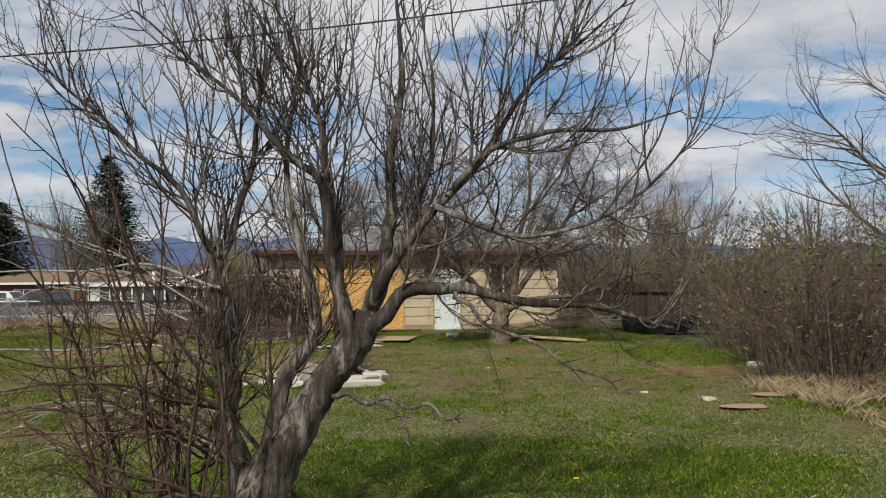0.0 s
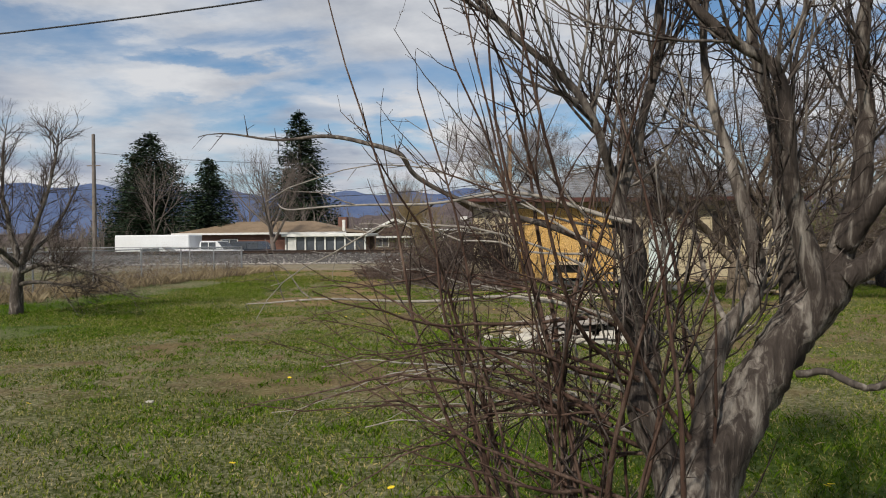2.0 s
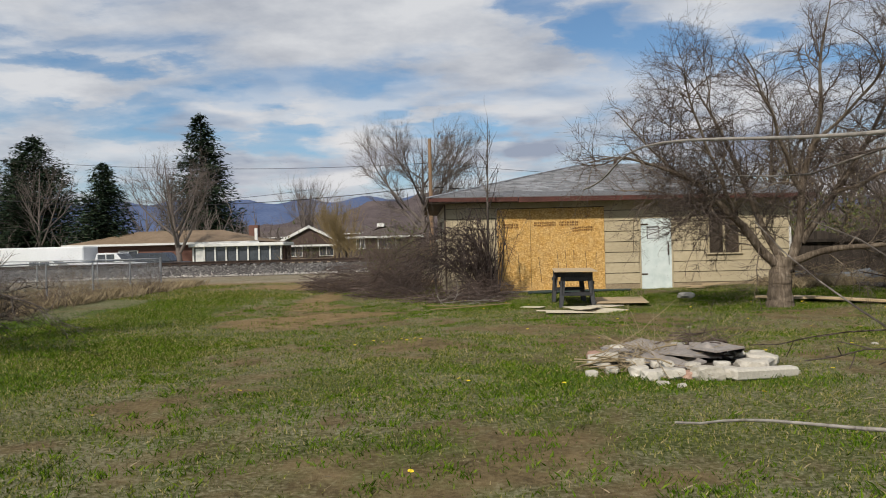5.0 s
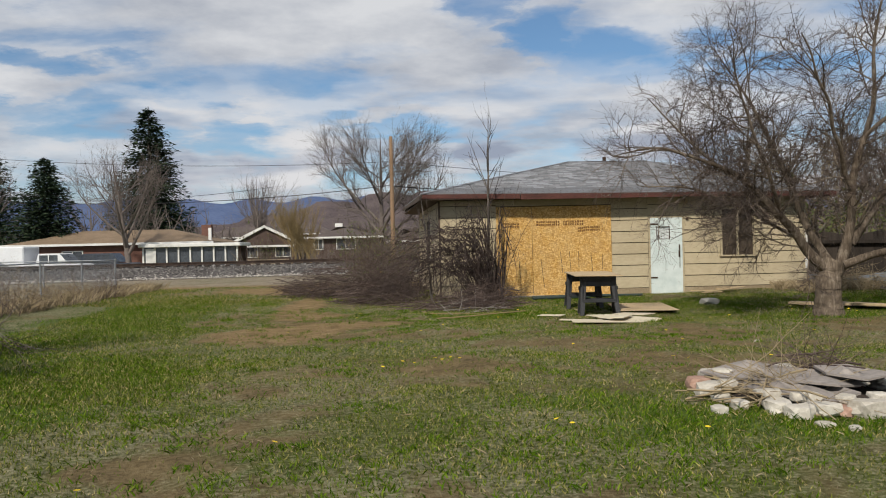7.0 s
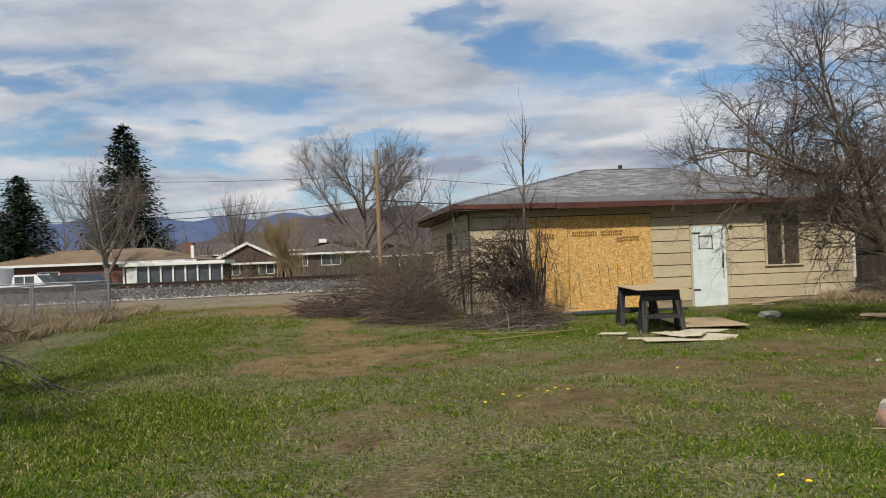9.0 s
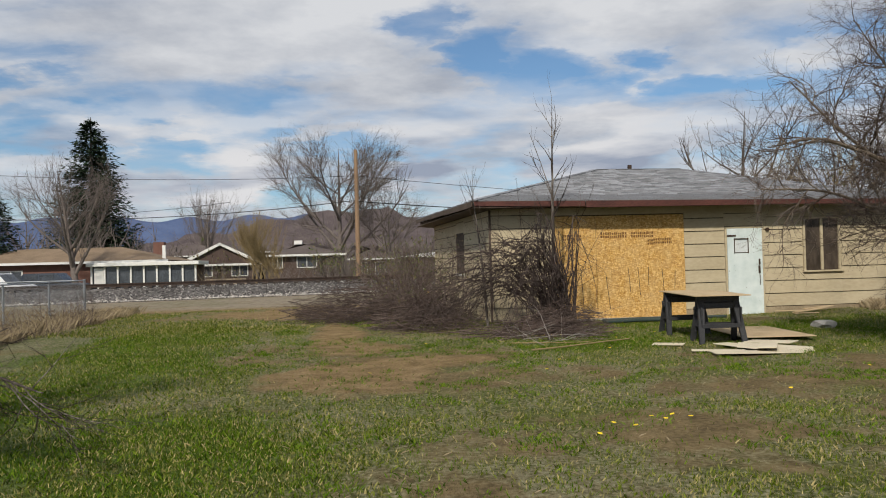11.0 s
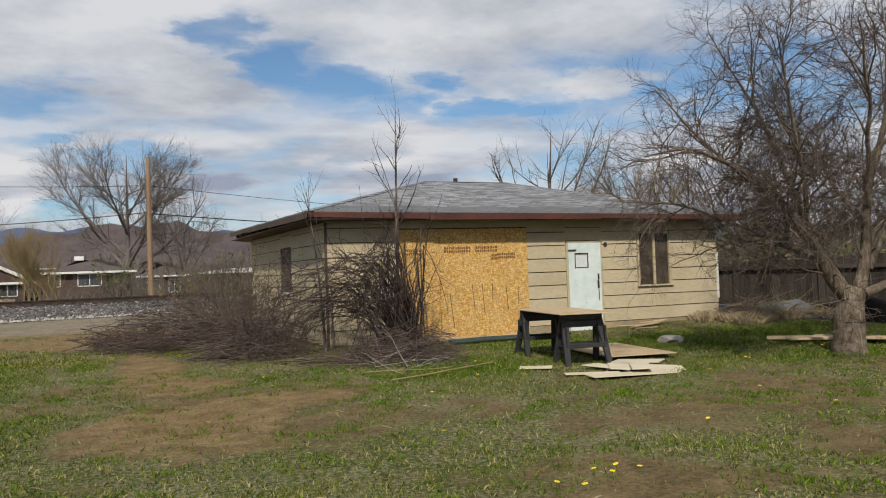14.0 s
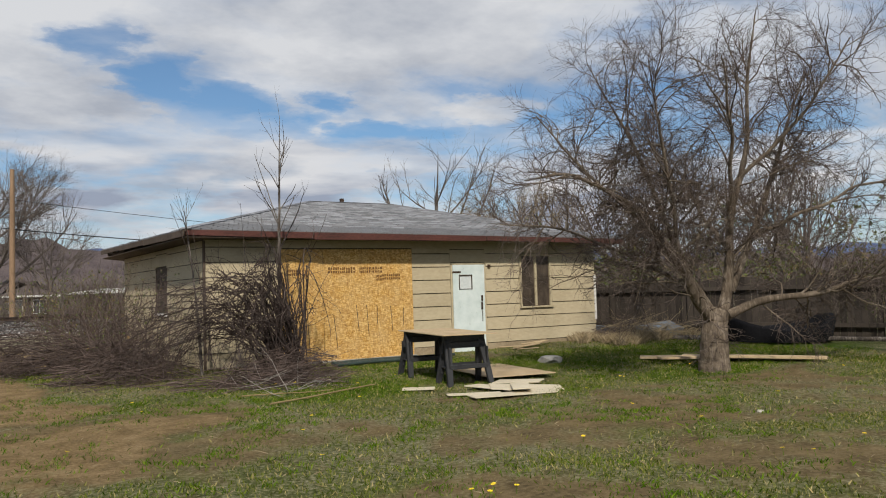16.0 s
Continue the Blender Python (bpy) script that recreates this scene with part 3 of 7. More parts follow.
for nm, val in (("cover", cover_at(gx1, gy1)), ("bare", spots(BARE, gx1, gy1)), ("lush", spots(LUSH, gx1, gy1) * (0.25 + 0.95 * clumps(gx1, gy1, 9))),
                ("road", smooth(9.5, 11.5, gy1 - 0.12 * (gx1 + 11)) * (1 - smooth(0.0, 1.2, gy1 - (20.9 + 0.22 * (gx1 + 11)))) * (0.6 + 0.4 * smooth(0.35, 0.6, patch(gx1, gy1 * 1.7))))):
    at = gme.attributes.new(nm, "FLOAT", "POINT")
    at.data.foreach_set("value", np.asarray(val, np.float32))
ground = tagged(new("ground", gme), "trodden lawn of patchy grass and bare brown earth with a dirt track by the gravel", "ground", kind="structure")

# ---- railway ----
RDIR = np.array([1.0, 0.22]) / math.hypot(1.0, 0.22)
RNOR = np.array([-RDIR[1], RDIR[0]])


def rail_at(s, off):
    """A place s metres along the line from x = -11 and off metres beyond the toe of the gravel."""
    p = np.array([-11.0, 20.9]) + RDIR * s + RNOR * off
    return float(p[0]), float(p[1])


bed_pts, bed_faces = [], []
for i in range(70):
    s = -75 + i * 2.2
    for off, z in ((-0.3, -0.05), (0.0, 0.03), (1.9, 0.56), (5.2, 0.56), (6.6, 0.1), (8.2, -0.5)):
        x, y = rail_at(s, off)
        bed_pts.append((x, y, z + 0.02 * math.sin(i * 1.7 + off)))
    if i:
        a = (i - 1) * 6
        bed_faces += [(a + j, a + j + 6, a + j + 7, a + j + 1) for j in range(5)]
bed = tagged(mesh_object("ballast_bed", bed_pts, bed_faces, M_BALLAST), "raised bed of grey crushed stone under a railway track", "railway bed", kind="structure")
rng = np.random.default_rng(11)


def stones(name, count, s_range, off_fn, size, mat, label):
    """Loose crushed stones, joined."""
    V, L, S = [], [], []
    octv = np.array([(1, 0, 0), (0, 1, 0), (-1, 0, 0), (0, -1, 0), (0, 0, 0.8), (0, 0, -0.6)], float)
    tri = np.array([(0, 1, 4), (1, 2, 4), (2, 3, 4), (3, 0, 4), (1, 0, 5), (2, 1, 5), (3, 2, 5), (0, 3, 5)])
    for i in range(count):
        s = rng.uniform(*s_range)
        off = off_fn(rng)
        x, y = rail_at(s, off)
        z = 0.03 + 0.53 * min(max(off, 0) / 1.9, 1.0)
        sz = size * rng.uniform(0.5, 1.4)
        o = octv * (sz * rng.uniform(0.6, 1.3, 3)) + rng.normal(0, sz * 0.18, (6, 3))
        a = rng.uniform(0, 6.28)
        rot = np.array([[math.cos(a), -math.sin(a), 0], [math.sin(a), math.cos(a), 0], [0, 0, 1]])
        V.append(o @ rot.T + (x, y, z + sz * 0.3))
        L.append((tri + 6 * i).ravel())
    me = big_mesh(name, np.concatenate(V), np.concatenate(L), np.full(count * 8, 3), mat)
    return tagged(new(name, me), label, "stones", kind="stuff")


stones("ballast_stones", 12000, (-40, 22), lambda r: r.uniform(0.1, 2.6), 0.046, M_BSTONE, "crushed grey stones on the slope of the railway bed")
stones("toe_stones", 2600, (-32, 16), lambda r: abs(r.normal(0, 0.28)) - 0.2, 0.052, M_TOESTONE, "pale stones strewn along the foot of the railway bed")
track = thing("railway_track", (*rail_at(0, 3.2), 0.56), "single railway track of rusty rails on dark timber ties", "railway track", turn=math.degrees(math.atan2(0.22, 1.0)))
for off in (-0.72, 0.72):
    bm = bmesh.new()
    prof = [(-0.07, 0.10), (0.07, 0.10), (0.07, 0.115), (0.012, 0.13), (0.012, 0.20), (0.036, 0.215), (0.036, 0.25), (-0.036, 0.25), (-0.036, 0.215), (-0.012, 0.20), (-0.012, 0.13), (-0.07, 0.115)]
    ends = [[bm.verts.new((sx, off + px, pz)) for px, pz in prof] for sx in (-70, 60)]
    for j in range(len(prof)):
        kk = (j + 1) % len(prof)
        bm.faces.new((ends[0][j], ends[1][j], ends[1][kk], ends[0][kk]))
    part("rail", bm, M_RAIL, track, "rusty steel rail")
tie = box("tie", (-0.11, -1.28, -0.08), (0.11, 1.28, 0.10), M_TIE, track, bevel=0.012)
tie.location = (-40, 0, 0)
for i in range(1, 118):
    t2 = tie.copy()
    scene.collection.objects.link(t2)
    t2.location, t2.rotation_euler = (-40 + i * 0.54, rng.normal(0, 0.03), 0), (0, 0, rng.normal(0, 0.012))

# ---- mountains and hills ----


def range_of_hills(name, dist, base, peaks, mat, label, seed, rough):
    r = np.random.default_rng(seed)
    n = 260
    az = np.linspace(radians(-80), radians(80), n)
    h = np.interp(np.degrees(az), [p[0] for p in peaks], [p[1] for p in peaks])
    h = h + rough * (np.convolve(r.normal(0, 1, n + 12), np.ones(13) / 13, "valid")[:n]) * 2.2 + rough * 0.25 * r.normal(0, 1, n)
    V, F = [], []
    rows = 6
    for i in range(n):
        for j in range(rows):
            f = j / (rows - 1)
            d = dist * (1 + 0.25 * f)
            z = base + (h[i] - base) * (f ** 0.7) * (1 + 0.05 * math.sin(i * 0.9 + j * 2))
            V.append((math.sin(az[i]) * d, -20 + math.cos(az[i]) * d, z))
        if i:
            a = (i - 1) * rows
            F += [(a + j, a + rows + j, a + rows + j + 1, a + j + 1) for j in range(rows - 1)]
    return tagged(mesh_object(name, V, F, mat, smooth_shade=True), label, "hills", kind="structure")


# the mountains carry their distance haze as painted blue
range_of_hills("backdrop_mountains", 1300, -5, [(-80, 105), (-35, 108), (-25, 100), (-15, 98), (-6, 104), (2, 98), (12, 85), (25, 70), (80, 60)], M_MOUNT, "low wooded mountains on the horizon, tinted blue for distance haze", 3, 1.6)
range_of_hills("backdrop_hills", 420, -3, [(-80, 6), (-22, 8), (-14, 20), (-6, 34), (-1, 36), (6, 26), (16, 20), (30, 16), (80, 14)], M_HILL, "brown leafless wooded hill beyond the houses", 5, 3)

# ---- the outbuilding ----
garage = thing("outbuilding", (0, 0, 0), "low tan outbuilding with hipped grey shingle roof and boarded-up front", "outbuilding")
WL, WR, WB = -5.65, 4.28, 7.7


def wall_poly(name, pts, z0, z1, thick, mat, label=""):
    """An upright wall between two plan points, its outside on the right hand."""
    (x0, y0), (x1, y1) = pts
    d = Vector((x1 - x0, y1 - y0, 0))
    nrm = Vector((-d.y, d.x, 0)).normalized() * thick
    bm = bmesh.new()
    vs = []
    for z in (z0, z1):
        for p in (Vector((x0, y0, z)), Vector((x1, y1, z)), Vector((x1, y1, z)) + nrm, Vector((x0, y0, z)) + nrm):
            vs.append(bm.verts.new(p))
    for f in ((0, 1, 2, 3), (7, 6, 5, 4), (0, 4, 5, 1), (1, 5, 6, 2), (2, 6, 7, 3), (3, 7, 4, 0)):
        bm.faces.new([vs[i] for i in f])
    return part(name, bm, mat, garage, label)


# front wall with its openings: door 0.03..0.89, window 1.97..2.84
for x0, x1, z0, z1 in ((WL, -4.12, -0.1, 2.62), (-4.12, -1.04, 2.42, 2.62), (-1.04, -0.02, -0.1, 2.62), (-0.02, 0.94, 2.08, 2.62), (0.94, 1.93, -0.1, 2.62),
                       (1.93, 2.88, 2.28, 2.62), (1.93, 2.88, -0.1, 1.0), (2.88, WR, -0.1, 2.62)):
    box("wall", (x0, 0.03, z0), (x1, 0.13, z1), M_JOINT, garage)
box("sill_plate", (WL + 0.02, -0.012, -0.1), (WR - 0.02, 0.03, 0.17), simple("dirty_footing", (0.22, 0.165, 0.10), (0.36, 0.29, 0.19), 6), garage, label="tan-stained concrete footing")
wall_poly("wall", ((-6.22, WB), (WL, 0.13)), -0.1, 2.62, 0.1, M_JOINT)
wall_poly("wall", ((WR, 0.13), (WR, 11.5)), -0.1, 2.62, 0.1, M_SIDING)
wall_poly("wall", ((WR, 11.5), (-4.2, 11.5)), -0.1, 2.62, 0.1, M_SIDING)
wall_poly("wall", ((-4.2, 11.5), (-6.22, WB)), -0.1, 2.62, 0.1, M_SIDING)


def siding(x0, x1, z0, z1, origin, turn):
    """Wide lapped boards, each leaning out at its foot."""
    m = pose(*origin, 0, 0, turn)
    z = z0
    while z < z1 - 0.05:
        top = min(z + 0.305, z1)
        bm = bmesh.new()
        sag = rng.normal(0, 0.003)
        pts = [(0.012, z + 0.016), (-0.022, z + 0.016 + sag), (0.0, top), (0.028, top)]
        a = [bm.verts.new(m @ Vector((x0, py, pz))) for py, pz in pts]
        b = [bm.verts.new(m @ Vector((x1, py, pz + rng.normal(0, 0.003)))) for py, pz in pts]
        bm.faces.new(a[::-1])
        bm.faces.new(b)
        for i in range(4):
            j = (i + 1) % 4
            bm.faces.new((a[i], a[j], b[j], b[i]))
        part("siding_board", bm, M_SIDING, garage)
        z += 0.305


siding(-1.02, -0.03, 0.17, 2.62, (0, 0, 0), 0)
siding(-0.03, 0.95, 2.10, 2.62, (0, 0, 0), 0)
siding(0.95, 1.92, 0.17, 2.62, (0, 0, 0), 0)
siding(1.92, 2.90, 0.17, 0.97, (0, 0, 0), 0)
siding(1.92, 2.90, 2.30, 2.62, (0, 0, 0), 0)
siding(2.90, WR, 0.17, 2.62, (0, 0, 0), 0)
siding(WL, -4.13, 0.02, 2.62, (0, 0, 0), 0)
siding(-4.13, -1.02, 2.43, 2.62, (0, 0, 0), 0)
SW0, SW1 = 3.7, 4.8                        # the side window, along the side wall
LT = math.degrees(math.atan2(0 - WB, WL + 6.22))
LLEN = math.hypot(WL + 6.22, WB)
for s0, s1, z0, z1 in ((0, SW0, 0.02, 2.6), (SW0, SW1, 0.02, 1.1), (SW0, SW1, 2.2, 2.6), (SW1, LLEN, 0.02, 2.6)):
    siding(s0, s1, z0, z1, (-6.22, WB, 0), LT)
ml = pose(-6.22, WB, 0, 0, 0, LT)
box("corner_trim", (WL - 0.025, -0.03, 0.0), (WL + 0.02, 0.03, 2.6), M_SOFFIT, garage)
box("side_flashing", (WR - 0.03, -0.02, 0.60), (WR + 0.035, 0.06, 1.75), M_WHITE, garage, label="loose strip of white corner flashing")

# side window
sw = child(new("side_window"), garage, "small dark side window in a dark frame")
box("window_frame", (SW0, -0.01, 1.1), (SW0 + 0.08, 0.05, 2.2), M_SOFFIT, sw, m=ml)
box("window_frame", (SW1 - 0.08, -0.01, 1.1), (SW1, 0.05, 2.2), M_SOFFIT, sw, m=ml)
box("window_sill", (SW0 - 0.05, -0.05, 1.05), (SW1 + 0.05, 0.05, 1.11), M_WHITE, sw, m=ml)
box("pane", (SW0 + 0.08, 0.02, 1.1), (SW1 - 0.08, 0.03, 2.2), M_GLASS, sw, m=ml)

# boarded opening: strand boards, one upright joint, slits and stamped bars
box("strand_board", (-4.13, -0.030, 0.03), (-3.17, -0.012, 2.42), M_OSB, garage, label="yellow strand board sheet nailed over the opening")
box("strand_board", (-3.16, -0.024, 1.22), (-1.03, -0.006, 2.42), M_OSB, garage, label="yellow strand board sheet nailed over the opening")
box("strand_board", (-3.16, -0.031, 0.03), (-1.03, -0.013, 1.225), M_OSB, garage, label="yellow strand board sheet nailed over the opening")
bm = bmesh.new()
for sx, sz, w in ((-3.95, 1.86, 0.42), (-3.05, 1.90, 0.62), (-2.32, 1.90, 0.52), (-1.92, 1.72, 0.10), (-1.78, 1.74, 0.42)):
    x = sx
    while x < sx + w:
        bw = rng.uniform(0.022, 0.045)
        for kk in range(2):
            yy = -0.0245 if sx > -3.2 else -0.0305
            z0 = sz + kk * 0.072
            box_bm(bm, (x, yy - 0.002, z0), (x + bw, yy + 0.001, z0 + rng.uniform(0.045, 0.062)))
        x += bw + rng.uniform(0.010, 0.022)
part("stamped_marks", bm, M_INK, garage, "rows of brown stamped marks")
for x, z0, z1, lean in ((-2.95, 0.25, 1.0, 0.08), (-2.42, 0.62, 1.2, 0.05), (-2.18, 0.55, 1.2, 0.04), (-1.93, 0.75, 1.2, 0.0), (-1.60, 0.6, 1.15, 0.04), (-3.55, 0.3, 1.2, 0.05), (-1.28, 0.7, 1.1, -0.02)):
    bm = bmesh.new()
    prism_bm(bm, [(x, z1), (x + 0.013, z1), (x + lean + 0.013, z0), (x + lean, z0)], 0.004, pose(0, -0.0335, 0))
    part("saw_slit", bm, M_JOINT, garage)
box("threshold_beam", (-4.2, -0.14, -0.06), (-1.0, 0.0, 0.035), M_CONCRETE, garage)

# door
door = child(new("door"), garage, "flaking pale blue plank door with a small square pane, shut")
bm = bmesh.new()
box_bm(bm, (0.03, -0.035, 0.0), (0.20, 0.0, 2.05))
box_bm(bm, (0.20, -0.035, 0.0), (0.89, 0.0, 1.48))
box_bm(bm, (0.20, -0.035, 1.80), (0.89, 0.0, 2.05))
box_bm(bm, (0.54, -0.035, 1.48), (0.89, 0.0, 1.80))
part("door_leaf", bm, M_DOOR, door)
bm = bmesh.new()
for lo, hi in (((0.19, -0.042, 1.47), (0.55, -0.03, 1.485)), ((0.19, -0.042, 1.795), (0.55, -0.03, 1.815)), ((0.19, -0.045, 1.46), (0.21, -0.03, 1.82)), ((0.53, -0.045, 1.46), (0.55, -0.03, 1.82))):
    box_bm(bm, lo, hi)
part("pane_frame", bm, M_IRON, door)
box("pane", (0.20, -0.02, 1.48), (0.54, -0.012, 1.80), simple("cloudy_pane", (0.50, 0.54, 0.53), (0.68, 0.71, 0.70), 8, 0.3), door, label="cloudy square pane")
box("hinge", (0.02, -0.046, 1.86), (0.24, -0.034, 1.90), M_IRON, door)
box("hinge", (0.02, -0.046, 0.42), (0.20, -0.034, 0.46), M_IRON, door)
box("hasp", (0.78, -0.06, 0.98), (0.82, -0.034, 1.16), M_IRON, door, label="rusty hasp and bolt")
box("handle", (0.79, -0.075, 1.18), (0.815, -0.034, 1.32), M_IRON, door)
box("bolt", (0.805, -0.05, 0.70), (0.817, -0.034, 0.95), M_IRON, door)
for lo, hi in (((-0.02, -0.02, 0.0), (0.025, 0.03, 2.08)), ((0.895, -0.02, 0.0), (0.94, 0.03, 2.08)), ((-0.02, -0.02, 2.055), (0.94, 0.03, 2.10))):
    box("door_frame", lo, hi, M_SIDING, door)
box("lamp_base", (1.0, -0.05, 1.98), (1.07, 0.0, 2.05), M_IRON, garage, label="small rusty light fitting")

# window
win = child(new("window"), garage, "two-part window with dusty dark panes in a tan frame")
for lo, hi in (((1.93, -0.035, 0.99), (1.985, 0.05, 2.30)), ((2.825, -0.035, 0.99), (2.88, 0.05, 2.30)), ((2.375, -0.03, 1.02), (2.435, 0.05, 2.27)), ((1.93, -0.035, 2.25), (2.88, 0.05, 2.30)), ((1.90, -0.06, 0.97), (2.92, 0.05, 1.01))):
    box("window_frame", lo, hi, M_SIDING, win, bevel=0.003)
box("pane", (1.985, 0.01, 1.01), (2.375, 0.018, 2.25), M_GLASS, win)
box("pane", (2.435, 0.012, 1.01), (2.825, 0.02, 2.25), M_GLASS, win)

# roof
E_FL, E_FR, E_RR, E_RM, E_RL = (-6.1, -0.5, 2.78), (4.85, -0.5, 2.66), (4.85, 12.0, 2.75), (-4.6, 12.0, 2.80), (-6.78, 8.0, 2.86)
R_A, R_B = (-0.7, 7.8, 4.40), (2.2, 7.8, 4.38)


def slab(name, pts, mat, thick=0.035):
    bm = bmesh.new()
    a = [bm.verts.new(p) for p in pts]
    b = [bm.verts.new((p[0], p[1], p[2] - thick)) for p in pts]
    bm.faces.new(a)
    bm.faces.new(b[::-1])
    for i in range(len(a)):
        j = (i + 1) % len(a)
        bm.faces.new((a[i], b[i], b[j], a[j]))
    return part(name, bm, mat, garage)


slab("roof_slope", [E_FL, E_FR, R_B, R_A], M_DARKROOF)
slab("roof_slope", [E_RL, E_FL, R_A], M_DARKROOF)
slab("roof_slope", [E_FR, E_RR, R_B], M_SHINGLE)
slab("roof_slope", [E_RR, E_RM, R_A, R_B], M_SHINGLE)
slab("roof_slope", [E_RM, E_RL, R_A], M_SHINGLE)
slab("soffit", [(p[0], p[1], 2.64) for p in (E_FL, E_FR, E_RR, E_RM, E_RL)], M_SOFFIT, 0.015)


def shingles(name, a, b, c, d, rows, single=0):
    """Tabs in courses over a slope: eave from a to b, ridge from d to c."""
    a, b, c, d = map(np.array, (a, b, c, d))
    nrm = np.cross(b - a, d - a)
    nrm = nrm / np.linalg.norm(nrm)
    V, L, idx = [], [], 0
    for r in range(rows):
        f0, f1 = r / rows, (r + 1.08) / rows
        p0, p1 = a + (d - a) * f0, b + (c - b) * f0
        q0, q1 = a + (d - a) * min(f1, 1), b + (c - b) * min(f1, 1)
        n = max(int(np.linalg.norm(p1 - p0) / 0.30), 1)
        sh = (r % 2) * 0.5
        for i in range(-1, n + 1):
            u0, u1 = (i + sh) / n, (i + sh + 0.94) / n
            u0, u1 = max(u0, 0), min(u1, 1)
            if u1 - u0 < 0.2 / n:
                continue
            lift = rng.uniform(0.016, 0.036)
            A, B, C, D = p0 + (p1 - p0) * u0, p0 + (p1 - p0) * u1, q0 + (q1 - q0) * u1, q0 + (q1 - q0) * u0
            top = [A + nrm * lift, B + nrm * lift, C + nrm * 0.003, D + nrm * 0.003]
            six = top + [A + nrm * 0.001, B + nrm * 0.001]
            if r < single:
                mesh_object("shingle", six, [(0, 1, 2, 3), (4, 5, 1, 0)], M_SHINGLE).parent = garage
                continue
            V += six
            L += [idx, idx + 1, idx + 2, idx + 3, idx + 4, idx + 5, idx + 1, idx]
            idx += 6
    me = big_mesh(name, np.array(V), np.array(L), np.full(len(L) // 4, 4), M_SHINGLE)
    return tagged(child(new(name, me), garage), kind="stuff")


shingles("shingle_field", E_FL, E_FR, R_B, R_A, 62, 8)
shingles("shingle_field", E_RL, E_FL, R_A, R_A, 46)
bm = bmesh.new()
for p, q2 in ((E_FL, R_A), (R_A, R_B), (E_FR, R_B), (E_RL, R_A)):
    p, q2 = Vector(p), Vector(q2)
    n = int((q2 - p).length / 0.28)
    rotm = (q2 - p).to_track_quat("X", "Z").to_matrix().to_4x4()
    for i in range(n):
        o = p + (q2 - p) * (i / n)
        box_bm(bm, (0, -0.11, 0.012), (0.31, 0.11, 0.026), Matrix.Translation(o) @ rotm)
tagged(part("ridge_cap", bm, M_SHINGLE, garage), kind="stuff")


def fascia(p, q2, drop, thick, mat, segs):
    """Fascia boards along an eave, a little uneven."""
    p, q2 = Vector(p), Vector(q2)
    cuts = [0.0] + sorted(segs) + [1.0]
    d = (q2 - p)
    nrm = Vector((d.y, -d.x, 0)).normalized()
    for s0, s1 in zip(cuts, cuts[1:]):
        a, b = p + d * (s0 + 0.001), p + d * (s1 - 0.001)
        off = rng.uniform(0.0, 0.014)
        bm = bmesh.new()
        vs = []
        for e in (a, b):
            dz = rng.normal(0, 0.012)
            for o, z in ((off, -0.01), (off + thick, -0.01), (off + thick, -drop + dz), (off, -drop + dz)):
                vs.append(bm.verts.new(e + nrm * o + Vector((0, 0, z))))
        for f in ((0, 1, 2, 3), (7, 6, 5, 4), (0, 4, 5, 1), (1, 5, 6, 2), (2, 6, 7, 3), (3, 7, 4, 0)):
            bm.faces.new([vs[i] for i in f])
        part("fascia_board", bm, mat, garage)


fascia(E_FL, E_FR, 0.125, 0.022, M_FASCIA, [0.235, 0.62])
fascia(E_FR, E_RR, 0.14, 0.022, M_FASCIA, [0.5])
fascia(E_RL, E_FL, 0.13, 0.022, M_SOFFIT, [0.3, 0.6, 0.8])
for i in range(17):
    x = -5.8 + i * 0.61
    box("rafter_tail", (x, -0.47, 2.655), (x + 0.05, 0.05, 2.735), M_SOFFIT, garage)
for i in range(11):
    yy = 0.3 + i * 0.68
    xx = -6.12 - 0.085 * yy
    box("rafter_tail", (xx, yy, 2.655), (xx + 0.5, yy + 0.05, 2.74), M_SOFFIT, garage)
box("vent_pipe", (1.0, 9.4, 3.9), (1.12, 9.52, 4.75), M_IRON, garage, label="thin rusty vent pipe")

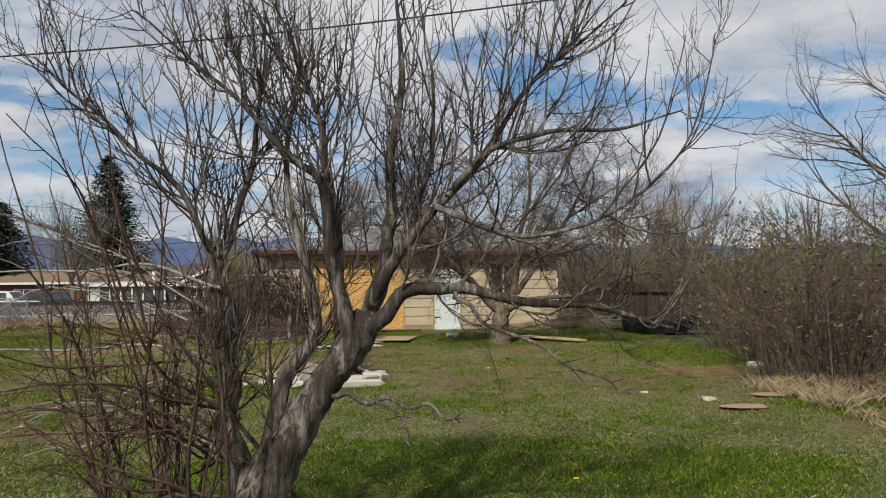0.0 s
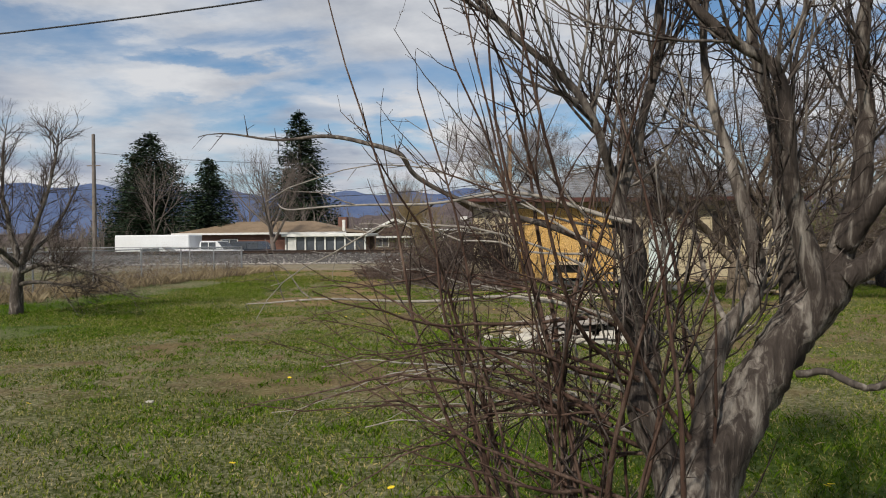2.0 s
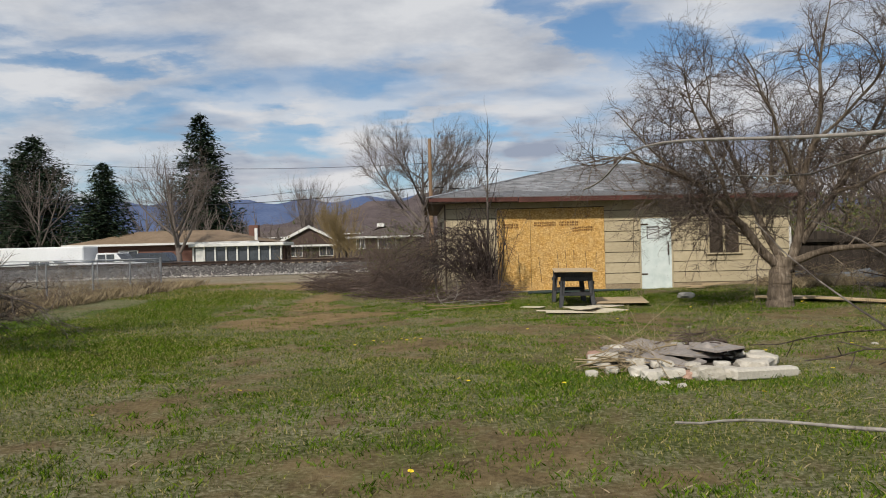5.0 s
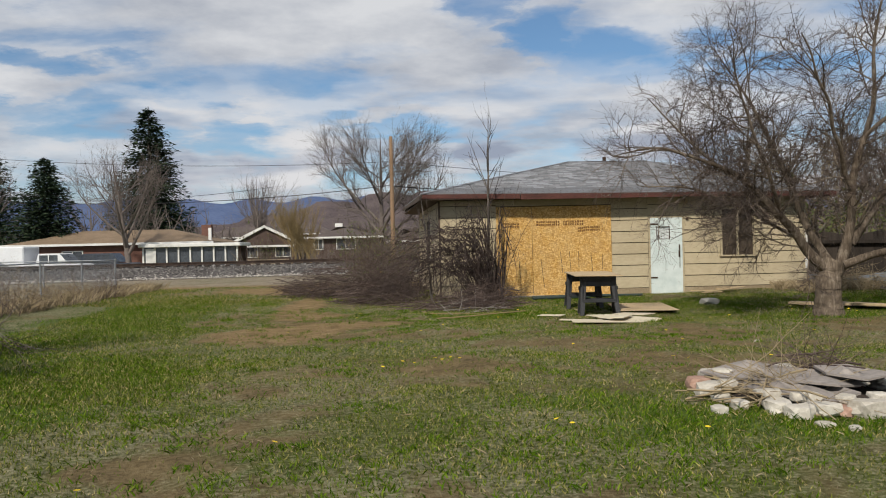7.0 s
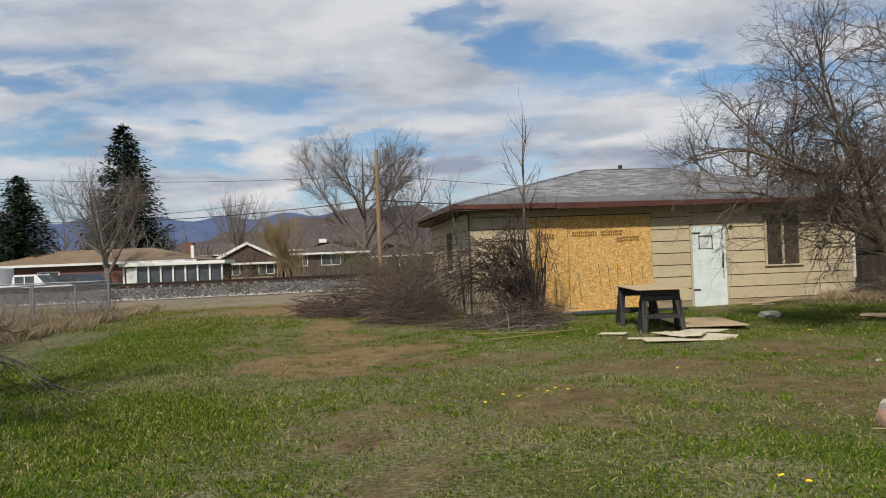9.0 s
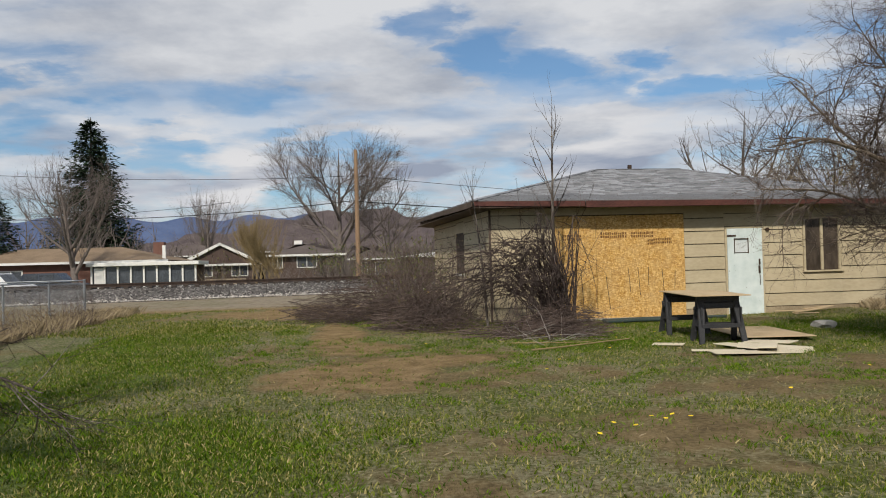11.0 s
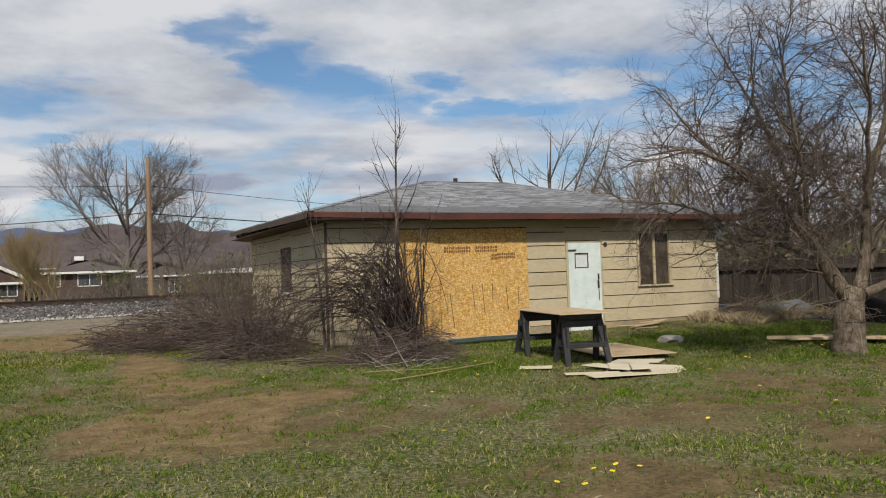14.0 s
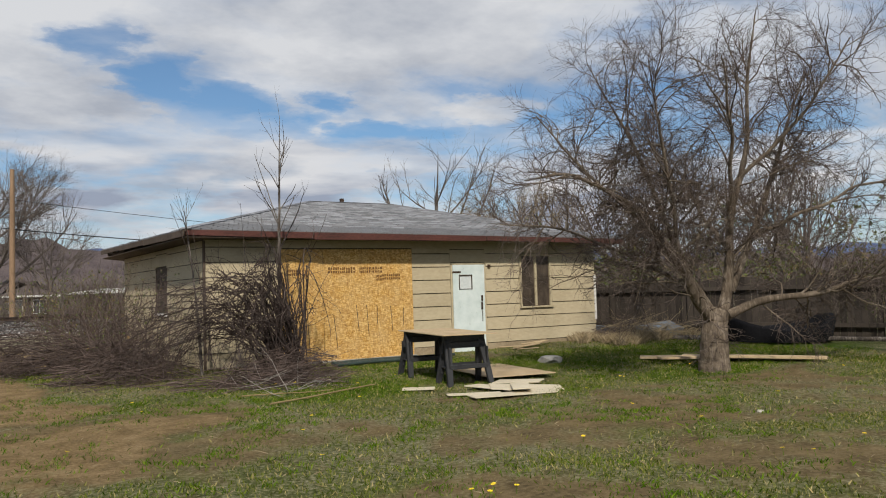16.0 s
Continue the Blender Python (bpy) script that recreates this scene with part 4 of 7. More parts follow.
# ---- far houses, trailer and cars ----
def house(name, at, turn, label, w, d, wall_h, roof_h, wall_mat, roof_mat, over=0.5, hip=True, windows=(), doors=()):
    """A one-storey house: walls, roof, framed windows. Front faces -y before the turn."""
    h = thing(name, at, label, "house", turn=turn)
    box("wall", (-w / 2, 0, -1.0), (w / 2, d, wall_h), wall_mat, h)
    bm = bmesh.new()
    x0, x1, y0, y1 = -w / 2 - over, w / 2 + over, -over, d + over
    inset = (y1 - y0) / 2 if hip else 0.0
    e = [bm.verts.new(p) for p in ((x0, y0, wall_h), (x1, y0, wall_h), (x1, y1, wall_h), (x0, y1, wall_h))]
    r = [bm.verts.new((x0 + inset, (y0 + y1) / 2, wall_h + roof_h)), bm.verts.new((x1 - inset, (y0 + y1) / 2, wall_h + roof_h))]
    for f in ((e[0], e[1], r[1], r[0]), (e[2], e[3], r[0], r[1]), (e[1], e[2], r[1]), (e[3], e[0], r[0]), (e[3], e[2], e[1], e[0])):
        bm.faces.new(f)
    part("roof", bm, roof_mat, h)
    box("fascia", (x0 - 0.02, y0 - 0.05, wall_h - 0.14), (x1 + 0.02, y0 - 0.01, wall_h + 0.05), M_WHITE, h)
    for wx, wz, ww, wh in windows:
        wi = child(new("window"), h)
        box("pane", (wx + 0.08, -0.03, wz + 0.08), (wx + ww - 0.08, -0.02, wz + wh - 0.08), M_FARGLASS, wi)
        for lo, hi in (((wx, -0.06, wz), (wx + 0.08, 0, wz + wh)), ((wx + ww - 0.08, -0.06, wz), (wx + ww, 0, wz + wh)), ((wx, -0.06, wz), (wx + ww, 0, wz + 0.08)),
                       ((wx, -0.06, wz + wh - 0.08), (wx + ww, 0, wz + wh)), ((wx + ww / 2 - 0.03, -0.06, wz), (wx + ww / 2 + 0.03, 0, wz + wh))):
            box("window_frame", lo, hi, M_WHITE, wi)
    return h


h1 = house("ranch_house", (-33.0, 46.5, -0.35), 0, "long low house with a brown hipped roof beyond the railway", 17.0, 9.0, 2.55, 1.25, M_BRICK, M_BROWNROOF, windows=((-8, 0.9, 1.8, 1.1), (-4, 0.9, 1.8, 1.1)))
box("chimney", (6.2, 6.0, 2.6), (7.1, 6.7, 4.2), M_BRICK, h1)
box("side_wall", (8.5, -0.6, -0.5), (11.3, 2.0, 2.3), M_BRICK, h1)
box("flue", (8.3, 0.6, 2.5), (8.55, 0.85, 3.75), M_WHITE, h1)
patio = thing("patio_room", (-24.95, 42.4, -0.45), "white-roofed glazed sun room with white posts", "sun room", turn=2)
box("roof", (-3.95, -0.4, 2.22), (4.1, 4.2, 2.50), M_WHITE, patio, bevel=0.03)
box("back_wall", (-3.7, 3.6, -0.4), (3.8, 3.8, 2.22), M_DARKWALL, patio)
box("kneewall", (-3.7, -0.02, -0.5), (3.8, 0.1, 0.55), M_TANWALL, patio)
box("door_panel", (-3.45, -0.07, -0.2), (-2.8, 0.0, 2.1), M_WHITE, patio)
for i in range(9):
    x = -3.7 + i * 0.93
    box("post", (x, -0.12, -0.5), (x + 0.12, 0.08, 2.22), M_WHITE, patio)
    if i < 8:
        box("pane", (x + 0.12, 0.02, 0.55), (x + 0.93, 0.04, 2.2), M_FARGLASS, patio)
h2 = house("gabled_house", (-22.4, 60.0, -0.9), 0, "dark brick house end with a white-edged gable", 6.2, 10.0, 2.7, 0.3, M_DARKWALL, M_DARKROOF, windows=((-2.4, 1.5, 1.6, 1.1), (1.0, 1.5, 1.6, 1.1)))
bm = bmesh.new()
prism_bm(bm, [(-3.6, 2.75), (0, 4.5), (3.6, 2.75)], 9.5, pose(0, -0.2, 0))
part("gable", bm, M_DARKWALL, h2)
for sx in (-1, 1):
    bm = bmesh.new()
    prism_bm(bm, [(sx * 3.9, 2.55), (0, 4.55), (0, 4.75), (sx * 4.1, 2.75)], 9.9, pose(0, -0.35, 0))
    part("roof", bm, M_WHITE if sx < 0 else M_DARKROOF, h2)
    bm = bmesh.new()
    prism_bm(bm, [(sx * 4.1, 2.5), (0, 4.55), (0, 4.82), (sx * 4.2, 2.78)], 0.12, pose(0, -0.5, 0))
    part("bargeboard", bm, M_WHITE, h2)
box("garage_door", (-2.2, -0.08, -0.4), (2.4, -0.02, 1.3), M_TANWALL, h2)
h3 = house("dark_house", (-14.4, 60.5, -0.5), 0, "low dark brick house with a dark roof and white-framed windows", 7.4, 9.0, 3.05, 1.3, M_DARKWALL, M_DARKROOF, windows=((-0.75, 1.75, 2.0, 1.15), (-3.1, 1.75, 1.0, 1.15)))
box("vent", (-1.3, 4.0, 4.2), (-0.5, 4.6, 4.6), M_WHITE, h3)
house("small_house", (-7.6, 76.0, -0.6), 0, "small grey house with a white gutter behind bushes", 5.0, 7.0, 2.7, 1.6, M_DARKWALL, M_DARKROOF, windows=((-1.8, 0.8, 1.3, 1.5), (0.4, 0.8, 1.3, 1.5)))
house("long_house", (2.0, 80.0, -0.6), 0, "long low house with a white eave among trees", 11.0, 8.0, 2.9, 0.5, M_DARKWALL, M_WHITE)
house("hill_house", (-37.0, 110.0, 0.5), 0, "distant brown house among trees", 12.0, 8.0, 3.0, 1.8, M_DARKWALL, M_DARKROOF, windows=((-3, 1.0, 1.5, 1.2),))
house("hill_house", (-24.5, 100.0, 0.3), 0, "distant brown house among trees", 9.0, 8.0, 3.4, 1.8, M_BRICK, M_DARKROOF, windows=((-3, 1.3, 1.5, 1.2), (1, 1.3, 1.5, 1.2)))

trailer = thing("box_trailer", (-40.2, 39.5, -0.5), "long white enclosed trailer parked by a house", "trailer", turn=-3)
box("body", (-4.0, 0, 0.55), (3.6, 2.3, 2.55), M_CARWHITE, trailer, bevel=0.08)
for x in (0.2, 1.1):
    bm = bmesh.new()
    bmesh.ops.create_cone(bm, cap_ends=True, segments=20, radius1=0.36, radius2=0.36, depth=0.2, matrix=pose(x, 0.1, 0.36, 90))
    part("wheel", bm, M_TYRE, trailer)
box("hitch", (3.6, 1.05, 0.45), (4.7, 1.2, 0.6), M_IRON, trailer)


def car(at, turn, label, paint, length, h_body, h_cab, cab0, cab1, category):
    c = thing("parked_" + category, at, label, category, turn=turn)
    bm = bmesh.new()
    L2 = length / 2
    prism_bm(bm, [(-L2, 0.35), (-L2, h_body - 0.08), (-L2 + 0.1, h_body), (L2 - 0.35, h_body - 0.04), (L2, h_body - 0.2), (L2, 0.35)], 1.8, pose(0, 0, 0))
    bmesh.ops.bevel(bm, geom=list(bm.edges), offset=0.05, segments=2, affect="EDGES")
    part("body", bm, paint, c)
    bm = bmesh.new()
    prism_bm(bm, [(cab0, h_body), (cab0 + 0.2, h_cab - 0.06), (cab0 + 0.4, h_cab), (cab1 - 0.75, h_cab), (cab1, h_body)], 1.56, pose(0, 0.12, 0))
    bmesh.ops.bevel(bm, geom=list(bm.edges), offset=0.04, segments=2, affect="EDGES")
    part("cab", bm, paint, c)
    n = 2
    for i in range(n):
        wlen = (cab1 - cab0 - 1.1) / n
        x0 = cab0 + 0.35 + i * wlen
        for y0 in (0.10, 1.68):
            box("side_window", (x0, y0, h_body + 0.04), (x0 + wlen - 0.1, y0 + 0.02, h_cab - 0.12), M_FARGLASS, c)
    bm = bmesh.new()
    prism_bm(bm, [(cab1 - 0.70, h_cab - 0.06), (cab1 - 0.66, h_cab - 0.06), (cab1 + 0.03, h_body + 0.05), (cab1 - 0.02, h_body + 0.03)], 1.4, pose(0, 0.2, 0))
    part("windscreen", bm, M_FARGLASS, c)
    for x in (-L2 + 0.85, L2 - 0.9):
        for y0 in (0.02, 1.78):
            bm = bmesh.new()
            bmesh.ops.create_cone(bm, cap_ends=True, segments=20, radius1=0.36, radius2=0.36, depth=0.22, matrix=pose(x, y0, 0.36, 90))
            w = part("wheel", bm, M_TYRE, c)
            bm = bmesh.new()
            bmesh.ops.create_cone(bm, cap_ends=True, segments=16, radius1=0.2, radius2=0.2, depth=0.26, matrix=pose(x, y0, 0.36, 90))
            part("rim", bm, M_CHROME, w)
    for y0 in (0.12, 1.4):
        box("headlight", (L2 - 0.02, y0, h_body - 0.38), (L2 + 0.02, y0 + 0.3, h_body - 0.2), M_CHROME, c)
    box("grille", (L2 - 0.02, 0.5, h_body - 0.42), (L2 + 0.025, 1.3, h_body - 0.2), M_TYRE, c)
    box("bumper", (L2 - 0.05, 0.05, 0.35), (L2 + 0.1, 1.75, 0.55), M_CHROME, c, bevel=0.03)
    return c


car((-34.3, 38.5, -0.45), -14, "white crew-cab pickup truck parked on the drive", M_CARWHITE, 5.4, 1.15, 1.92, -1.3, 1.5, "pickup_truck")
car((-31.2, 41.0, -0.45), -8, "dark estate car parked on the drive", M_CARDARK, 4.8, 1.1, 1.85, -2.2, 1.2, "estate_car")
car((-38.4, 36.5, -0.45), 0, "white low car parked before a trailer", M_CARWHITE, 4.6, 0.95, 1.45, -1.5, 1.3, "small_car")

# ---- poles and wires ----


def pole(at, h, r, mat, label, arms=()):
    p = thing("utility_pole", at, label, "utility pole")
    tube_object("pole", [(np.array([(0, 0, -0.5), (0, 0, h / 2), (0, 0, h)]), np.array([r, r * 0.85, r * 0.7]))], mat, 10, p)
    for z in arms:
        box("crossarm", (-0.9, -0.06, z - 0.06), (0.9, 0.06, z + 0.06), mat, p)
    return p


PZ = gz(-9.05, 55.5)
pole((-9.05, 55.5, PZ), 12.2 - PZ, 0.24, M_POLE, "tall brown timber utility pole")
p2 = pole((-59.8, 60.0, -0.5), 15.0, 0.28, M_POLEGREY, "tall weathered timber utility pole with insulators", (11.2,))
pole((-96.0, 62.0, -0.5), 13.0, 0.24, M_POLEGREY, "distant grey utility pole")


def wire(a, b, sag, r, label="thin black overhead utility cable"):
    a, b = np.array(a, float), np.array(b, float)
    f = np.linspace(0, 1, 40)[:, None]
    pts = a + (b - a) * f
    pts[:, 2] -= sag * 4 * (f * (1 - f))[:, 0]
    return tagged(tube_object("overhead_wire", [(pts, np.full(40, r))], M_WIRE, 5), label, "cable")


wire((-59.8, 60, 12.3), (-9.05, 55.5, 9.75), 0.9, 0.022)
wire((-9.05, 55.5, 9.75), (45, 50, 5.5), 0.7, 0.022)
wire((-59.8, 60, 7.9), (-9.05, 55.5, 7.45), 1.4, 0.035)
wire((-9.05, 55.5, 7.35), (45, 50, 5.0), 0.8, 0.045)
wire((-120, 62, 8.2), (-59.8, 60, 7.9), 1.0, 0.03)
wire((-59.8, 60, 9.1), (-20, 52, 7.2), 1.5, 0.02)
wire((-34.0, -10, 6.4), (34.0, -10, 15.4), 3.4, 0.020, "thick black overhead cable above the yard")

# ---- chain-link fence at the edge of the lawn ----
fence = thing("chain_link_fence", (-17.1, 7.2, 0), "rusty-grey chain-link fence with steel posts", "fence")
corner, runs = np.array([-17.1, 7.2]), [np.array([-17.0, -12.0]), np.array([-31.0, 9.8])]
lines, mesh_lines = [], []
for end in runs:
    L = np.linalg.norm(end - corner)
    n = int(round(L / 2.7))
    pts = [corner + (end - corner) * i / n for i in range(n + 1)]
    for i, p in enumerate(pts):
        if i == 0 and end is runs[1]:
            continue
        z = gz(*p)
        o = tube_object("post", [(np.array([(0, 0, -0.2), (0, 0, 1.2)]), np.array([0.028, 0.028]) * (1.4 if i == 0 else 1))], M_GALV, 8, fence)
        o.location = (p[0] - corner[0], p[1] - corner[1], z)
    a, b = pts[0] - corner, pts[-1] - corner
    tube_object("top_rail", [(np.array([(a[0], a[1], 1.17), (b[0], b[1], 1.17)]), np.array([0.02, 0.02]))], M_GALV, 6, fence)
    d = (end - corner) / L
    step = 0.085
    H = 1.1
    for k2 in range(int((L + H) / step)):
        for sgn in (1, -1):
            s0, s1 = k2 * step - H, k2 * step
            z0, z1 = (0.04, H + 0.04) if sgn > 0 else (H + 0.04, 0.04)
            if s0 < 0:
                z0 += (z1 - z0) * (-s0) / H
                s0 = 0
            if s1 > L:
                z1 -= (z1 - z0) * (s1 - L) / max(s1 - s0, 1e-6)
                s1 = L
            if s1 - s0 < 0.03:
                continue
            mesh_lines.append((np.array([(d[0] * s0, d[1] * s0, z0), (d[0] * s1, d[1] * s1, z1)]), np.array([0.0022, 0.0022])))
tagged(tube_object("chain_link_mesh", mesh_lines, M_GALV, 3, fence), kind="stuff")

# ---- board fence behind the fruit tree ----
FA, FB = np.array([6.0, 4.5]), np.array([10.6, -9.5])
FL = np.linalg.norm(FB - FA)
FT = math.degrees(math.atan2(FB[1] - FA[1], FB[0] - FA[0]))
bfence = thing("board_fence", (FA[0], FA[1], 0.03), "dark weathered board fence with arched panel tops", "fence", turn=FT)
np_ = 6
PW = FL / np_
for i in range(np_ + 1):
    box("post", (i * PW - 0.07, -0.05, -0.2), (i * PW + 0.07, 0.08, 1.50), M_FENCE, bfence)
for i in range(np_):
    for z in (0.25, 1.20):
        box("rail", (i * PW + 0.07, -0.09, z), ((i + 1) * PW - 0.07, -0.02, z + 0.1), M_FENCE, bfence)
    nb = 14
    for j in range(nb):
        u0, u1 = 0.09 + (PW - 0.18) * j / nb, 0.09 + (PW - 0.18) * (j + 0.95) / nb
        um = ((u0 + u1) / 2 / PW - 0.5) * 2
        top = 1.22 + 0.34 * math.sqrt(max(0, 1 - um * um))
        t0 = 1.22 + 0.34 * math.sqrt(max(0, 1 - ((u0 / PW - 0.5) * 2) ** 2))
        t1 = 1.22 + 0.34 * math.sqrt(max(0, 1 - ((u1 / PW - 0.5) * 2) ** 2))
        bm = bmesh.new()
        dz = rng.normal(0, 0.008)
        prism_bm(bm, [(u0, 0.02), (u1, 0.02), (u1, t1 + dz), (u0, t0 + dz)], 0.02, pose(i * PW, rng.uniform(0, 0.008), 0, 0, rng.normal(0, 0.3)))
        part("fence_board", bm, M_FENCE, bfence)

# ---- sawhorse table ----


def sawhorse(at, turn):
    s = thing("sawhorse", at, "dark grey plastic folding sawhorse under a board", "sawhorse", "sawhorses under the board", turn)
    box("top_beam", (-0.37, -0.045, 0.70), (0.37, 0.045, 0.80), M_BLACKPL, s, bevel=0.008)
    for sx in (-1, 1):
        for sy in (-1, 1):
            bm = bmesh.new()
            f, t = Vector((sx * 0.37, sy * 0.25, 0.0)), Vector((sx * 0.30, sy * 0.03, 0.74))
            for z, c in ((0, f), (1, t)):
                w1, w2 = (0.045, 0.035) if z == 0 else (0.06, 0.03)
                for dx, dy in ((-w1, -w2), (w1, -w2), (w1, w2), (-w1, w2)):
                    bm.verts.new(c + Vector((dx, dy, 0)))
            bm.verts.ensure_lookup_table()
            v = bm.verts
            for fc in ((0, 1, 2, 3), (7, 6, 5, 4), (0, 4, 5, 1), (1, 5, 6, 2), (2, 6, 7, 3), (3, 7, 4, 0)):
                bm.faces.new([v[i] for i in fc])
            bmesh.ops.bevel(bm, geom=list(bm.edges), offset=0.008, segments=1, affect="EDGES")
            part("leg", bm, M_BLACKPL, s)
            box("leg_rib", (sx * 0.34 - 0.012, sy * 0.17 - 0.03, 0.18), (sx * 0.34 + 0.012, sy * 0.17 + 0.03, 0.62), M_BLACKPL, s)
    for sy in (-1, 1):
        box("crossbar", (-0.34, sy * 0.19 - 0.02, 0.27), (0.34, sy * 0.19 + 0.02, 0.34), M_BLACKPL, s, bevel=0.006)
        box("crossbar", (-0.33, sy * 0.06 - 0.02, 0.60), (0.33, sy * 0.06 + 0.02, 0.70), M_BLACKPL, s, bevel=0.006)
    box("shelf", (-0.36, -0.17, 0.285), (0.36, 0.17, 0.30), M_BLACKPL, s)
    for sx in (-1, 1):
        box("bracket", (sx * 0.385 - 0.02, -0.03, 0.52), (sx * 0.385 + 0.02, 0.03, 0.60), M_BLACKPL, s, bevel=0.006)
    return s


sawhorse((-2.50, -3.35, gz(-2.5, -3.35) + 0.005), -4)
sawhorse((-2.47, -4.72, gz(-2.5, -4.7) + 0.005), -5)
bt = tagged(box("work_board", (-0.44, -1.0, 0), (0.54, 0.95, 0.018), M_PLY, bevel=0.003), "weathered strand board sheet laid across two sawhorses", "board")
bt.matrix_world = pose(-2.50, -4.05, gz(-2.5, -4.0) + 0.812, 0.4, 0.3, -4)
for x, y, w, l, a, z in ((-1.35, -3.9, 1.22, 2.3, -8, 0.01), (-2.55, -6.05, 0.55, 1.1, 62, 0.012), (-2.95, -5.75, 0.35, 0.9, 18, 0.03), (-3.05, -6.45, 0.30, 1.35, 84, 0.014),
                         (-2.35, -5.55, 0.4, 0.75, 40, 0.05), (-2.75, -6.2, 0.28, 0.7, -30, 0.06), (-3.5, -6.1, 0.16, 0.8, 70, 0.012), (-3.9, -5.1, 0.3, 0.5, 60, 0.002)):
    big = w > 1
    x = x if big else x + 0.38
    b = tagged(box("board_scrap" if not big else "board_sheet", (-w / 2, -l / 2, 0), (w / 2, l / 2, 0.014), M_PLY if big else M_PLY_PALE, bevel=0.002),
               "strand board sheet lying on the grass" if big else "pale offcut of thin board on the ground", "board", "" if big else "board offcuts on the ground")
    b.matrix_world = pose(x, y, gz(x, y) + z + 0.018, rng.normal(0, 1.0), rng.normal(0, 1.2), a)
for i, (x, y, l, a) in enumerate(((-1.9, -0.95, 2.9, 4), (-2.3, -0.75, 2.0, 3), (-2.6, -1.15, 1.5, 7))):
    pts = np.array([(-l / 2, 0, 0), (0, 0.02, 0.01), (l / 2, 0, 0)])
    o = tagged(tube_object("pipe", [(pts, np.full(3, 0.035))], M_PIPE, 8), "dark green pipe lying along the foot of the wall", "pipe", "pipes along the wall")
    o.matrix_world = pose(x, y, gz(x, y) + 0.05, 0, 0, a)

# boards under the fruit tree and by the wall
for x, y, w, l, a, z in ((2.5, -4.9, 0.30, 1.9, 48, 0.03), (3.0, -5.7, 0.30, 2.2, 32, 0.03), (2.2, -5.2, 0.28, 1.2, 60, 0.06), (3.0, -6.3, 0.28, 1.9, 35, 0.05)):
    b = tagged(box("plank", (-w / 2, -l / 2, 0), (w / 2, l / 2, 0.045), M_PLY, bevel=0.004), "brown timber plank lying in the grass by the tree", "plank", "planks by the tree")
    b.matrix_world = pose(x, y, gz(x, y) + z + 0.02, rng.normal(0, 1), rng.normal(0, 1), a)
for x, y, l, a in ((1.3, -0.5, 0.7, 80), (1.7, -0.62, 0.9, 95), (1.5, -0.85, 0.6, 70), (2.0, -0.45, 0.8, 100), (1.2, -1.3, 0.5, 60)):
    b = tagged(box("broken_board", (-0.05, -l / 2, 0), (0.05, l / 2, 0.02), M_PLY, bevel=0.003), "short broken board by the wall foot", "board", "broken boards by the wall")
    b.matrix_world = pose(x, y, gz(x, y) + 0.05 + rng.uniform(0, 0.04), rng.normal(0, 4), rng.normal(0, 4), a)


# ---- stones, fire pit ----
def rock_bm(bm, at, size, r, flat=0.6):
    made = bmesh.ops.create_icosphere(bm, subdivisions=2, radius=1.0)["verts"]
    off = Vector(r.uniform(-9, 9, 3))
    turn = Euler(r.uniform(0, 6.28, 3)).to_matrix()
    s = Vector(r.uniform(0.75, 1.25, 3)) * size
    for v in made:
        c = v.co.copy()
        n = 1 + 0.45 * noise.noise(c * 1.3 + off) + 0.26 * noise.noise(c * 3.1 + off)
        c = turn @ Vector((c.x * n, c.y * n, c.z * n))
        c = Vector((max(min(c.x, 0.72), -0.78), max(min(c.y, 0.70), -0.74), max(min(c.z, 0.62), -0.66)))
        v.co = Vector(at) + Vector((c.x * s.x, c.y * s.y, c.z * s.z * flat))
    return bm


def rock(name, at, size, mat, label, group="", parent=None, flat=0.6):
    ob = part(name, rock_bm(bmesh.new(), (0, 0, 0), size, rng, flat), mat, parent)
    ob.location = at
    return ob if parent else tagged(ob, label, "stone", group)


PC = (-2.45, -13.4)
PZ0 = gz(*PC)
for i in range(30):
    a = i / 30 * 2 * math.pi
    rx, ry = 0.92 + rng.normal(0, 0.06), 1.02 + rng.normal(0, 0.06)
    x, y = PC[0] + rx * math.cos(a), PC[1] + ry * math.sin(a) * 0.95
    red = i % 9 == 4
    sz = rng.uniform(0.085, 0.20)
    rock("pit_stone", (x, y, gz(x, y) + sz * 0.35), sz, M_REDSTONE if red else M_STONE, "pink sandstone lump in a ring of stones" if red else "pale rough limestone lump in a ring of stones", "stones of the fire pit")
for i in range(16):
    a = rng.uniform(0, 6.28)
    x, y = PC[0] + 0.76 * math.cos(a), PC[1] + 0.78 * math.sin(a)
    rock("pit_stone", (x, y, gz(x, y) + 0.12), rng.uniform(0.07, 0.12), M_STONE, "pale rough limestone lump in a ring of stones", "stones of the fire pit")
for x, y, a in ((-1.75, -14.35, 22), (-1.52, -13.8, 60)):
    b = tagged(box("kerb_stone", (-0.42, -0.07, 0), (0.42, 0.07, 0.12), M_STONE, bevel=0.02), "long pale kerb stone beside the fire pit", "stone")
    b.matrix_world = pose(x, y, gz(x, y), 3, 2, a)


